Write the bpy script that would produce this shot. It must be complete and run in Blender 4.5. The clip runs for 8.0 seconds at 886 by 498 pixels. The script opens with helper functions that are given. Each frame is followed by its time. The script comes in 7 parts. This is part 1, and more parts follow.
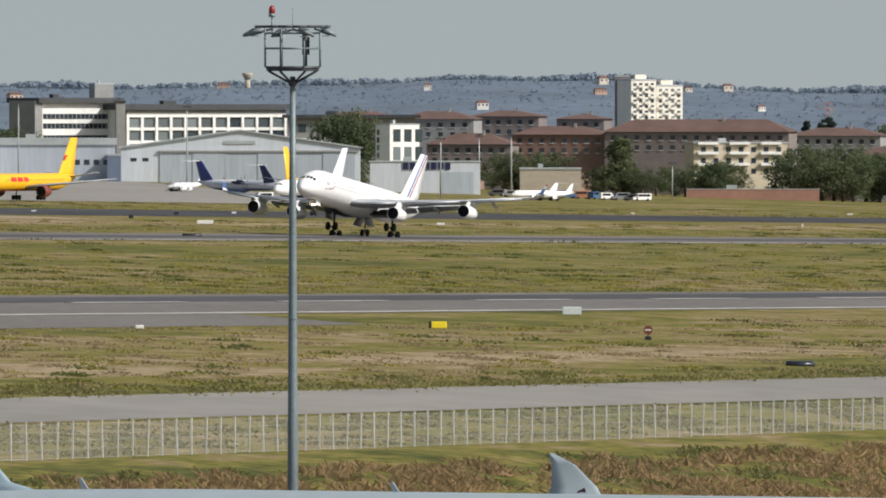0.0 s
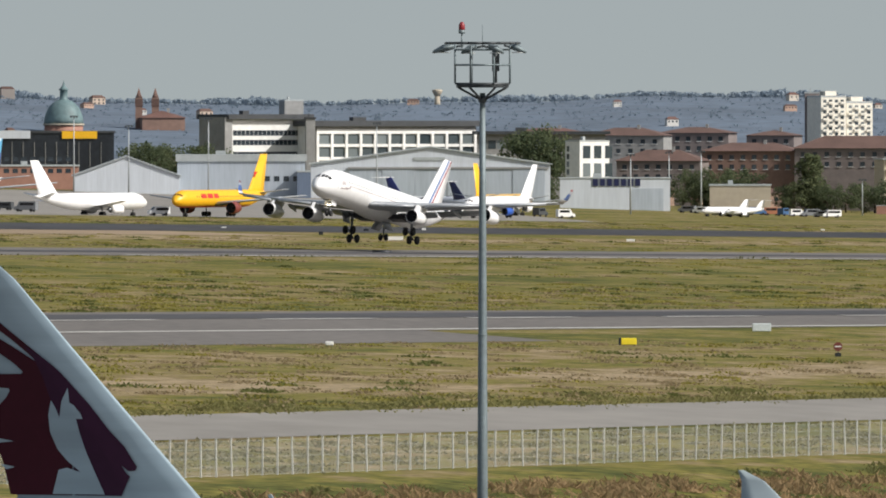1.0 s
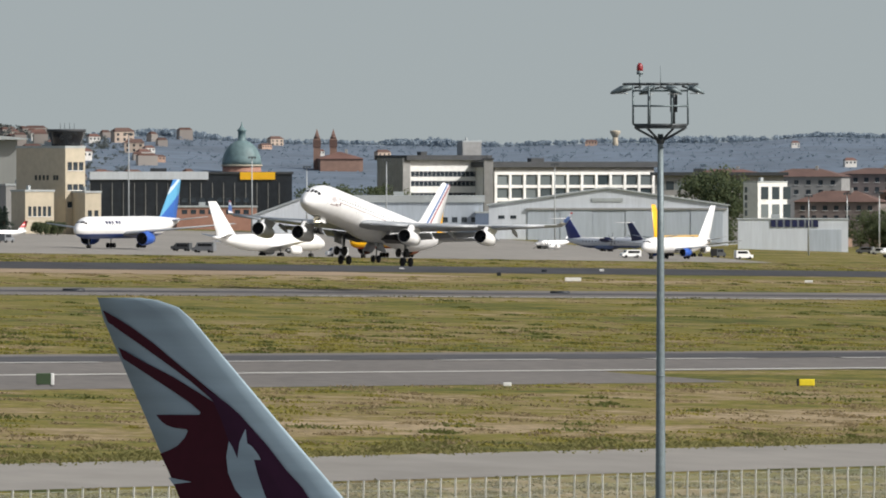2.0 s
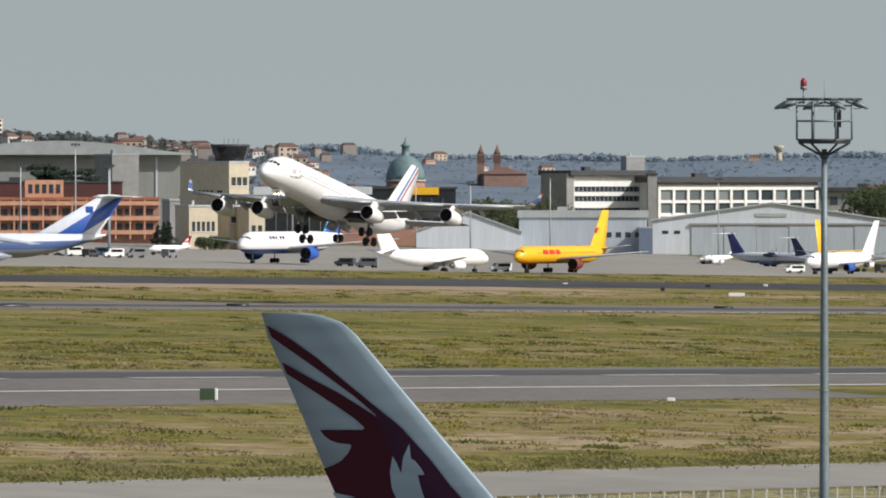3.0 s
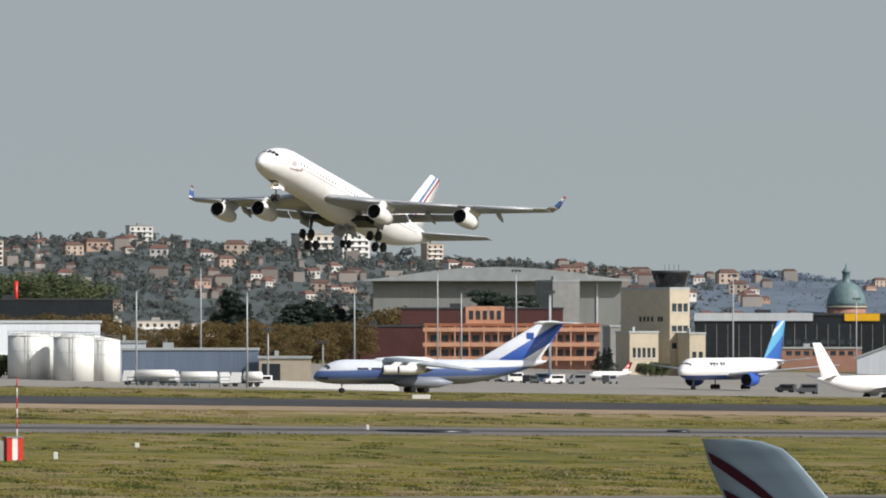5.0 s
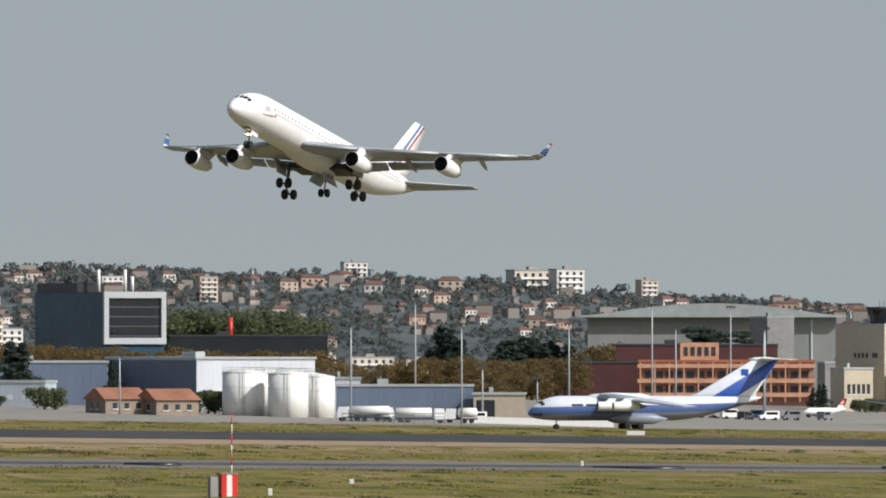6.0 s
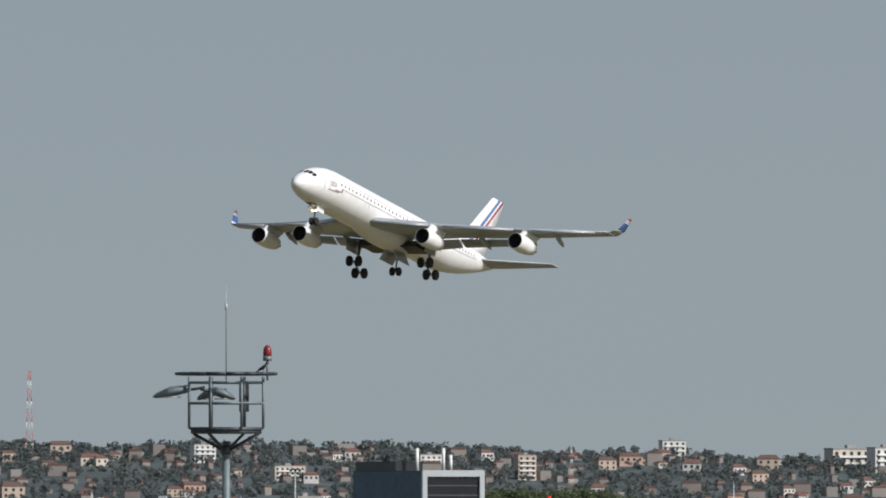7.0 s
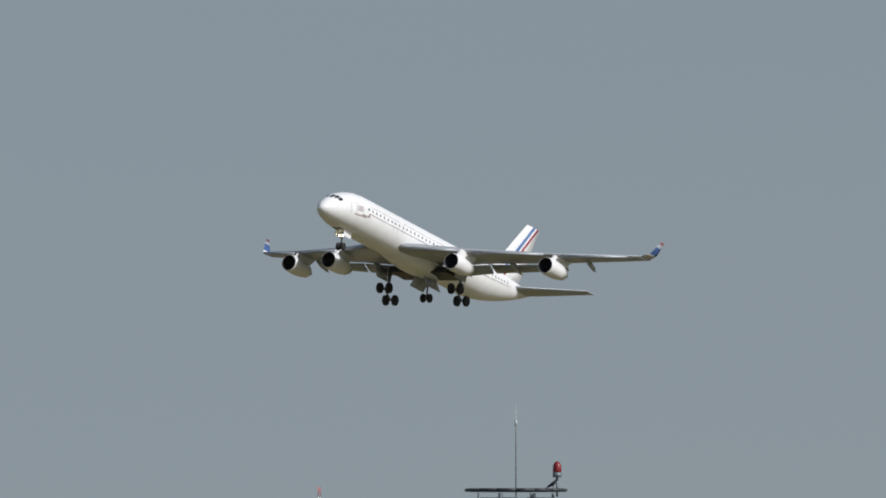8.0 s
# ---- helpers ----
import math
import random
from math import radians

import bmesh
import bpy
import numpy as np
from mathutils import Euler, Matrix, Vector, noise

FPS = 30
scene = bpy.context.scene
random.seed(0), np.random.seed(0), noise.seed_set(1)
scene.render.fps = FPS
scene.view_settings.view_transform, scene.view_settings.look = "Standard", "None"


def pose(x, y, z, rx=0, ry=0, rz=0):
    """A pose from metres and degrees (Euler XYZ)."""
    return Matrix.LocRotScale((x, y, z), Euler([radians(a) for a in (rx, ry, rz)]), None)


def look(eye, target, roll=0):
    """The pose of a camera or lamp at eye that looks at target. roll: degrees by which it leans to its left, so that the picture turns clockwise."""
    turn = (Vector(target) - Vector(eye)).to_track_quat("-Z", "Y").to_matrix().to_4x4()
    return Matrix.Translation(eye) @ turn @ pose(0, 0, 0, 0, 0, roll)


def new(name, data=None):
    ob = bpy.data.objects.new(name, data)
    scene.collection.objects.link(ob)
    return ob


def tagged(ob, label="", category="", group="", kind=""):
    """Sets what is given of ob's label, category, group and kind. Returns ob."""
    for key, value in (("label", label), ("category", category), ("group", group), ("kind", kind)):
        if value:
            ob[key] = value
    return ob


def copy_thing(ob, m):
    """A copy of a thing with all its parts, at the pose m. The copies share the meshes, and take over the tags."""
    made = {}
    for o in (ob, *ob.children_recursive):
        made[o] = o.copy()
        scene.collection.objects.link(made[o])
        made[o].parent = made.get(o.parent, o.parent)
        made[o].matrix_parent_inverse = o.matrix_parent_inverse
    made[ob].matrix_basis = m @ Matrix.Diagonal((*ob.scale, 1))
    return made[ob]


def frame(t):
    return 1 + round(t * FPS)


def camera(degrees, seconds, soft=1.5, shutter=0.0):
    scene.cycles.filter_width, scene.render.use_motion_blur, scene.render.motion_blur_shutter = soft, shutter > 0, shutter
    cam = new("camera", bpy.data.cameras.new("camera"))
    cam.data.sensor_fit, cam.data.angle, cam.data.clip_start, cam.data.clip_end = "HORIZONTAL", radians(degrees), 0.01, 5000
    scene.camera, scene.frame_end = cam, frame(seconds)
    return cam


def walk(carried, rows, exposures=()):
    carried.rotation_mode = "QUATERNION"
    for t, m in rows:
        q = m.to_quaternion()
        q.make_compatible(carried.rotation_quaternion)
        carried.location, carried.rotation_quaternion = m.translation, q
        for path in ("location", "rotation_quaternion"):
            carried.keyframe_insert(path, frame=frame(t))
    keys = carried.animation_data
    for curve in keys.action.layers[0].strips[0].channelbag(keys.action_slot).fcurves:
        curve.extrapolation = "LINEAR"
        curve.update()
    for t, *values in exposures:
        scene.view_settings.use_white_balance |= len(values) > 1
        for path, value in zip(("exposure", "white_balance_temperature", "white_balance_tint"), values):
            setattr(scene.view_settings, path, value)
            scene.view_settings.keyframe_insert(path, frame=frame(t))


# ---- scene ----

# The stand: a terrace at the airfield's edge, looking over two runways with a long lens.
# Bearings are counted in steps of 1/23633 radian from a base line through the stand.
EYE = 20.35
STEP = 23633.4
ALONG = radians(24.0)            # the runways' direction, clockwise from +y
HEADING = 205.1                  # the climbing aircraft's course
UX, UY = math.sin(ALONG), math.cos(ALONG)

cam = camera(3.8, 8.0, soft=1.85)
walk(cam, [
    (0.0, pose(0, 0, EYE, 89.3382, 0, -3.8402)),
    (0.5, pose(0, 0, EYE, 89.3029, 0, -3.5197)),
    (1.0, pose(0, 0, EYE, 89.4090, 0, -3.0257)),
    (1.2, pose(0, 0, EYE, 89.4604, 0, -2.8048)),
    (2.3, pose(0, 0, EYE, 89.6364, 0, -2.0843)),
    (2.5, pose(0, 0, EYE, 89.6659, 0, -1.9422)),
    (3.0, pose(0, 0, EYE, 89.6498, 0, -1.5597)),
    (3.5, pose(0, 0, EYE, 89.7724, 0, -0.9763)),
    (4.0, pose(0, 0, EYE, 90.1132, 0, -0.4858)),
    (4.2, pose(0, 0, EYE, 90.1097, 0, -0.2827)),
    (5.3, pose(0, 0, EYE, 90.2505, 0, 0.5581)),
    (5.5, pose(0, 0, EYE, 90.2875, 0, 0.7332)),
    (6.0, pose(0, 0, EYE, 90.3473, 0, 1.2510)),
    (6.5, pose(0, 0, EYE, 90.6828, 0, 1.9999)),
    (7.0, pose(0, 0, EYE, 91.1132, 0, 2.6167)),
    (7.5, pose(0, 0, EYE, 91.2219, 0, 3.1081)),
    (8.0, pose(0, 0, EYE, 91.6122, 0, 3.8596)),
], exposures=[(0.0, 0.02, 6500, 10), (5.5, -0.04, 6450, 10), (6.5, -0.10, 6300, 10), (7.0, -0.26, 6180, 10), (8.0, -0.46, 6080, 10)])

# ---------------------------------------------------------------- light
SUN_AZ, SUN_EL = radians(118.0), radians(38.0)     # clockwise from +y
world = bpy.data.worlds.new("sky")
scene.world = world
world.use_nodes = True
wn = world.node_tree
sky = wn.nodes.new("ShaderNodeTexSky")
sky.sky_type, sky.sun_disc = "NISHITA", False
sky.sun_elevation, sky.sun_rotation = SUN_EL, SUN_AZ
sky.air_density, sky.dust_density, sky.ozone_density, sky.altitude = 0.75, 3.0, 0.3, 150
# a hazy sky: the horizon takes the tone that a clear one has some degrees higher
wc, wa, wz = wn.nodes.new("ShaderNodeTexCoord"), wn.nodes.new("ShaderNodeVectorMath"), wn.nodes.new("ShaderNodeVectorMath")
wa.operation, wz.operation = "ADD", "NORMALIZE"
wa.inputs[1].default_value = (0, 0, 0.16)
wn.links.new(wc.outputs["Generated"], wa.inputs[0])
wn.links.new(wa.outputs[0], wz.inputs[0])
wn.links.new(wz.outputs[0], sky.inputs["Vector"])
haze = wn.nodes.new("ShaderNodeMix")
haze.data_type = "RGBA"
hs, hm = wn.nodes.new("ShaderNodeSeparateXYZ"), wn.nodes.new("ShaderNodeMapRange")   # the haze thins upwards
wn.links.new(wc.outputs["Generated"], hs.inputs[0])
wn.links.new(hs.outputs[2], hm.inputs["Value"])
hm.inputs["From Min"].default_value, hm.inputs["From Max"].default_value = 0.0, 0.25
hm.inputs["To Min"].default_value, hm.inputs["To Max"].default_value = 0.74, 0.3
wn.links.new(hm.outputs[0], haze.inputs[0])
haze.inputs[7].default_value = (3.45, 3.68, 3.40, 1)
wn.links.new(sky.outputs[0], haze.inputs[6])
wn.links.new(haze.outputs[2], wn.nodes["Background"].inputs[0])
wn.nodes["Background"].inputs[1].default_value = 0.12

sun = new("sun", bpy.data.lights.new("sun", "SUN"))
sun.data.energy, sun.data.angle, sun.data.color = 4.4, radians(0.53), (1.0, 0.965, 0.92)
sun.matrix_world = look((0, 0, 0), (-math.sin(SUN_AZ) * math.cos(SUN_EL), -math.cos(SUN_AZ) * math.cos(SUN_EL), -math.sin(SUN_EL)))


# ---------------------------------------------------------------- helpers of this scene
def site(b, d, h=0.0):
    """The place at bearing b and distance d, h metres over the ground."""
    a = (b + 800) / STEP
    x, y = d * math.sin(a), d * math.cos(a)
    return Vector((x, y, ground_z(x, y) + h))


def off(n, s, h=0.0):
    """The place n metres left of the line through the stand along the runways, s metres on."""
    x, y = s * UX - n * UY, s * UY + n * UX
    return Vector((x, y, ground_z(x, y) + h))


def smooth(a, b, v):
    t = min(1.0, max(0.0, (v - a) / (b - a)))
    return t * t * (3 - 2 * t)


RIDGE = ((-5000, 90), (-2600, 106), (-2100, 107), (-1570, 94), (-1300, 83), (-1100, 67), (-900, 52), (-690, 43), (-440, 33), (-140, 22), (60, 15), (300, 18), (690, 25), (800, 30), (1050, 32), (1250, 16), (1568, 6), (4000, 0))


def crest(b):
    """Height of the far ridge over its foot, by bearing."""
    for (b0, e0), (b1, e1) in zip(RIDGE, RIDGE[1:]):
        if b <= b1:
            e = e0 + (e1 - e0) * smooth(b0, b1, b)
            break
    x = 4900 * math.sin((b + 800) / STEP)
    return e * 4900 / STEP + EYE + 0.03 * max(-600.0, min(600.0, x)) - 1.2 + 0.5 * math.sin(b / 61.0 + 1)


def ground_z(x, y):
    n, s = -x * UY + y * UX, x * UX + y * UY
    z = -0.03 * max(-600.0, min(600.0, x))
    z -= 2.0 * (1 - smooth(258, 286, n))
    d = math.hypot(x, y)
    if d > 4100 and y > 0:
        b = math.atan2(x, y) * STEP - 800
        z += smooth(4150, 4880, d) * crest(max(-5000, min(4000, b)))
    return z


def rise(b, d, e):
    """Height over the ground, at bearing b and distance d, of a sight line e steps over the level."""
    return EYE + e * d / STEP - site(b, d).z


def part(name, bm, material, parent, label=""):
    """Links a bmesh as one mesh under a thing or a part."""
    me = bpy.data.meshes.new(name)
    bm.to_mesh(me)
    bm.free()
    return piece(name, me, material, parent, label)


def piece(name, me, material, parent, label=""):
    if not me.materials:
        me.materials.append(material)
    ob = new(name, me)
    if parent is not None:
        ob.parent = parent
    if label:
        ob["label"] = label
    return ob


def thing(name, m, label, category, group="", kind=""):
    ob = new(name)
    ob.empty_display_size = 0.2
    ob.matrix_basis = m
    return tagged(ob, label, category, group, kind)


def at(v, rz=0.0):
    return pose(v.x, v.y, v.z, 0, 0, rz)


def facing(b, turn=0.0):
    """Turn about z with which local -y looks back to the stand from bearing b."""
    return -math.degrees((b + 800) / STEP) + turn


def add_box(bm, x0, x1, y0, y1, z0, z1):
    v = [bm.verts.new((x, y, z)) for z in (z0, z1) for x, y in ((x0, y0), (x1, y0), (x1, y1), (x0, y1))]
    for f in ((3, 2, 1, 0), (4, 5, 6, 7), (0, 1, 5, 4), (1, 2, 6, 5), (2, 3, 7, 6), (3, 0, 4, 7)):
        bm.faces.new([v[i] for i in f])


def box(*a):
    bm = bmesh.new()
    add_box(bm, *a)
    return bm


def add_prism(bm, poly, y0, y1, axis="y"):
    """A polygon of (x, z) drawn out along y, or of (x, y) along z."""
    def p(u, v, w):
        return (u, w, v) if axis == "y" else (u, v, w)
    a = [bm.verts.new(p(u, v, y0)) for u, v in poly]
    b = [bm.verts.new(p(u, v, y1)) for u, v in poly]
    k = len(poly)
    bm.faces.new(a), bm.faces.new(b[::-1])
    for i in range(k):
        bm.faces.new((a[i], b[i], b[(i + 1) % k], a[(i + 1) % k]))
    bmesh.ops.recalc_face_normals(bm, faces=bm.faces[:])


def prism(poly, y0, y1, axis="y"):
    bm = bmesh.new()
    add_prism(bm, poly, y0, y1, axis)
    return bm


def add_loft(bm, secs, cap0=True, cap1=True, close=True):
    rows = [[bm.verts.new(p) for p in s] for s in secs]
    k = len(rows[0])
    fs = []
    for a, b in zip(rows, rows[1:]):
        for i in range(k if close else k - 1):
            j = (i + 1) % k
            fs.append(bm.faces.new((a[i], a[j], b[j], b[i])))
    for f in fs:
        f.smooth = True
    if cap0:
        bm.faces.new(rows[0][::-1])
    if cap1:
        bm.faces.new(rows[-1])
    bmesh.ops.recalc_face_normals(bm, faces=bm.faces[:])


def loft(secs, cap0=True, cap1=True, close=True):
    bm = bmesh.new()
    add_loft(bm, secs, cap0, cap1, close)
    return bm


def ring_x(x, y, z, ry, rz, k=20):
    return [(x, y + ry * math.cos(2 * math.pi * i / k), z + rz * math.sin(2 * math.pi * i / k)) for i in range(k)]


def ring_z(x, y, z, r, k=12, ph=0.0):
    return [(x + r * math.cos(2 * math.pi * i / k + ph), y + r * math.sin(2 * math.pi * i / k + ph), z) for i in range(k)]


def add_rod(bm, a, b, r, k=8, r2=None):
    a, b = Vector(a), Vector(b)
    w = (b - a).normalized()
    u = w.orthogonal().normalized()
    v = w.cross(u)
    r2 = r if r2 is None else r2
    add_loft(bm, [[c + (u * math.cos(2 * math.pi * i / k) + v * math.sin(2 * math.pi * i / k)) * q for i in range(k)] for c, q in ((a, r), (b, r2))])


def rod(a, b, r, k=8, r2=None):
    bm = bmesh.new()
    add_rod(bm, a, b, r, k, r2)
    return bm


# ---------------------------------------------------------------- materials
def mat(name, color, rough=0.7, metal=0.0, vary=0.12, grain=3.0, patch=0.3, bump=0.0, color2=None, space="Object", stretch=(1, 1, 1), spec=0.5, emit=0.0):
    """Colour that varies at two scales, with grain as relief."""
    m = bpy.data.materials.new(name)
    m.use_nodes = True
    nt = m.node_tree
    b = nt.nodes["Principled BSDF"]
    b.inputs["Roughness"].default_value, b.inputs["Metallic"].default_value = rough, metal
    b.inputs["Specular IOR Level"].default_value = spec
    if space == "Object":
        co = nt.nodes.new("ShaderNodeTexCoord").outputs["Object"]
    else:
        co = nt.nodes.new("ShaderNodeNewGeometry").outputs["Position"]
    mp = nt.nodes.new("ShaderNodeMapping")
    mp.inputs["Scale"].default_value = stretch
    nt.links.new(co, mp.inputs["Vector"])
    n1, n2 = nt.nodes.new("ShaderNodeTexNoise"), nt.nodes.new("ShaderNodeTexNoise")
    n1.inputs["Scale"].default_value, n2.inputs["Scale"].default_value = grain, patch
    n1.inputs["Detail"].default_value, n2.inputs["Detail"].default_value = 4, 5
    for q in (n1, n2):
        nt.links.new(mp.outputs[0], q.inputs["Vector"])
    add = nt.nodes.new("ShaderNodeMath")
    add.operation = "ADD"
    nt.links.new(n1.outputs[0], add.inputs[0]), nt.links.new(n2.outputs[0], add.inputs[1])
    ramp = nt.nodes.new("ShaderNodeMapRange")
    ramp.inputs["From Min"].default_value, ramp.inputs["From Max"].default_value = 0.72, 1.28
    nt.links.new(add.outputs[0], ramp.inputs["Value"])
    mix = nt.nodes.new("ShaderNodeMix")
    mix.data_type = "RGBA"
    lo = [c * (1 - vary) for c in color]
    hi = [min(1, c * (1 + vary)) for c in color] if color2 is None else list(color2)
    mix.inputs[6].default_value, mix.inputs[7].default_value = (*lo, 1), (*hi, 1)
    nt.links.new(ramp.outputs[0], mix.inputs[0])
    nt.links.new(mix.outputs[2], b.inputs["Base Color"])
    if bump:
        bp = nt.nodes.new("ShaderNodeBump")
        bp.inputs["Strength"].default_value = bump
        nt.links.new(n1.outputs[0], bp.inputs["Height"])
        nt.links.new(bp.outputs[0], b.inputs["Normal"])
    if emit:
        b.inputs["Emission Color"].default_value = (*color, 1)
        b.inputs["Emission Strength"].default_value = emit
    return m


def banded(name, axis, lo, hi, stops, rough=0.35, spec=0.5):
    """Paint in bands: the stops lie along a local axis vector between lo and hi."""
    m = mat(name, (0.8, 0.8, 0.8), rough, vary=0.0, spec=spec)
    nt = m.node_tree
    b = nt.nodes["Principled BSDF"]
    co = nt.nodes.new("ShaderNodeTexCoord").outputs["Object"]
    dot = nt.nodes.new("ShaderNodeVectorMath")
    dot.operation = "DOT_PRODUCT"
    dot.inputs[1].default_value = axis
    nt.links.new(co, dot.inputs[0])
    mr = nt.nodes.new("ShaderNodeMapRange")
    mr.inputs["From Min"].default_value, mr.inputs["From Max"].default_value = lo, hi
    nt.links.new(dot.outputs["Value"], mr.inputs["Value"])
    cr = nt.nodes.new("ShaderNodeValToRGB")
    cr.color_ramp.interpolation = "CONSTANT"
    e = cr.color_ramp.elements
    while len(e) < len(stops):
        e.new(0.5)
    for q, (v, c) in zip(e, stops):
        q.position, q.color = max(0.0, (v - lo) / (hi - lo)), (*c, 1)
    nt.links.new(mr.outputs[0], cr.inputs[0])
    soil = nt.nodes.new("ShaderNodeTexNoise")
    soil.inputs["Scale"].default_value, soil.inputs["Detail"].default_value = 0.9, 6
    mul = nt.nodes.new("ShaderNodeMix")
    mul.data_type, mul.blend_type = "RGBA", "MULTIPLY"
    sr = nt.nodes.new("ShaderNodeMapRange")
    sr.inputs["To Min"].default_value, sr.inputs["To Max"].default_value = 0.86, 1.04
    nt.links.new(co, soil.inputs["Vector"])
    nt.links.new(soil.outputs[0], sr.inputs["Value"])
    mul.inputs[0].default_value = 1.0
    nt.links.new(cr.outputs[0], mul.inputs[6]), nt.links.new(sr.outputs[0], mul.inputs[7])
    nt.links.new(mul.outputs[2], b.inputs["Base Color"])
    return m


WHITE = (0.86, 0.86, 0.85)
M_white = mat("aircraft_white", WHITE, 0.35, vary=0.04, grain=0.8, patch=0.15)
M_alu = mat("wing_grey", (0.36, 0.38, 0.40), 0.4, 0.2, vary=0.10, grain=1.5, patch=0.2)
M_dark = mat("dark_metal", (0.025, 0.026, 0.03), 0.5, 0.3, vary=0.2)
M_tyre = mat("tyre_rubber", (0.018, 0.018, 0.018), 0.85, vary=0.25)
M_steel = mat("gear_steel", (0.22, 0.23, 0.24), 0.4, 0.6, vary=0.15)
M_glassdark = mat("dark_glass", (0.012, 0.014, 0.018), 0.12, vary=0.2)
M_galv = mat("galvanised_steel", (0.17, 0.21, 0.22), 0.55, 0.3, vary=0.18, grain=6, patch=0.7)
M_palesteel = mat("pale_steel", (0.42, 0.45, 0.46), 0.5, 0.2, vary=0.12, grain=4)
M_galvdark = mat("weathered_steel", (0.07, 0.08, 0.085), 0.55, 0.4, vary=0.3, grain=6)
M_red = mat("signal_red", (0.22, 0.015, 0.02), 0.4, vary=0.15)
M_lamp = mat("landing_lamp", (1.0, 0.86, 0.6), 0.3, vary=0.0, emit=6)
M_blue = mat("paint_blue", (0.03, 0.10, 0.42), 0.35, vary=0.1)
M_navy = mat("paint_navy", (0.015, 0.02, 0.07), 0.4, vary=0.15)
M_yellow = mat("paint_yellow", (0.85, 0.47, 0.02), 0.4, vary=0.05)
M_redpaint = mat("paint_red", (0.60, 0.03, 0.02), 0.4, vary=0.1)
M_asphalt = mat("asphalt", (0.135, 0.123, 0.11), 0.9, vary=0.25, grain=0.6, patch=0.02, space="World", stretch=(1, 0.35, 1))
M_asphalt_dark = mat("asphalt_rubbered", (0.052, 0.051, 0.053), 0.85, vary=0.3, grain=0.4, patch=0.02, space="World", stretch=(1, 0.3, 1))
M_tarmac = mat("taxiway_tarmac", (0.030, 0.029, 0.031), 0.85, vary=0.5, grain=0.3, patch=0.03, space="World", stretch=(1, 0.25, 1))
M_concrete = mat("apron_concrete", (0.23, 0.215, 0.19), 0.9, vary=0.16, grain=0.2, patch=0.015, space="World", stretch=(1, 0.3, 1))
M_sand = mat("sandy_soil", (0.27, 0.20, 0.125), 0.95, vary=0.2, grain=0.2, patch=0.015, space="World", stretch=(1, 0.3, 1))
M_line = mat("road_marking", (0.55, 0.54, 0.50), 0.8, vary=0.2)


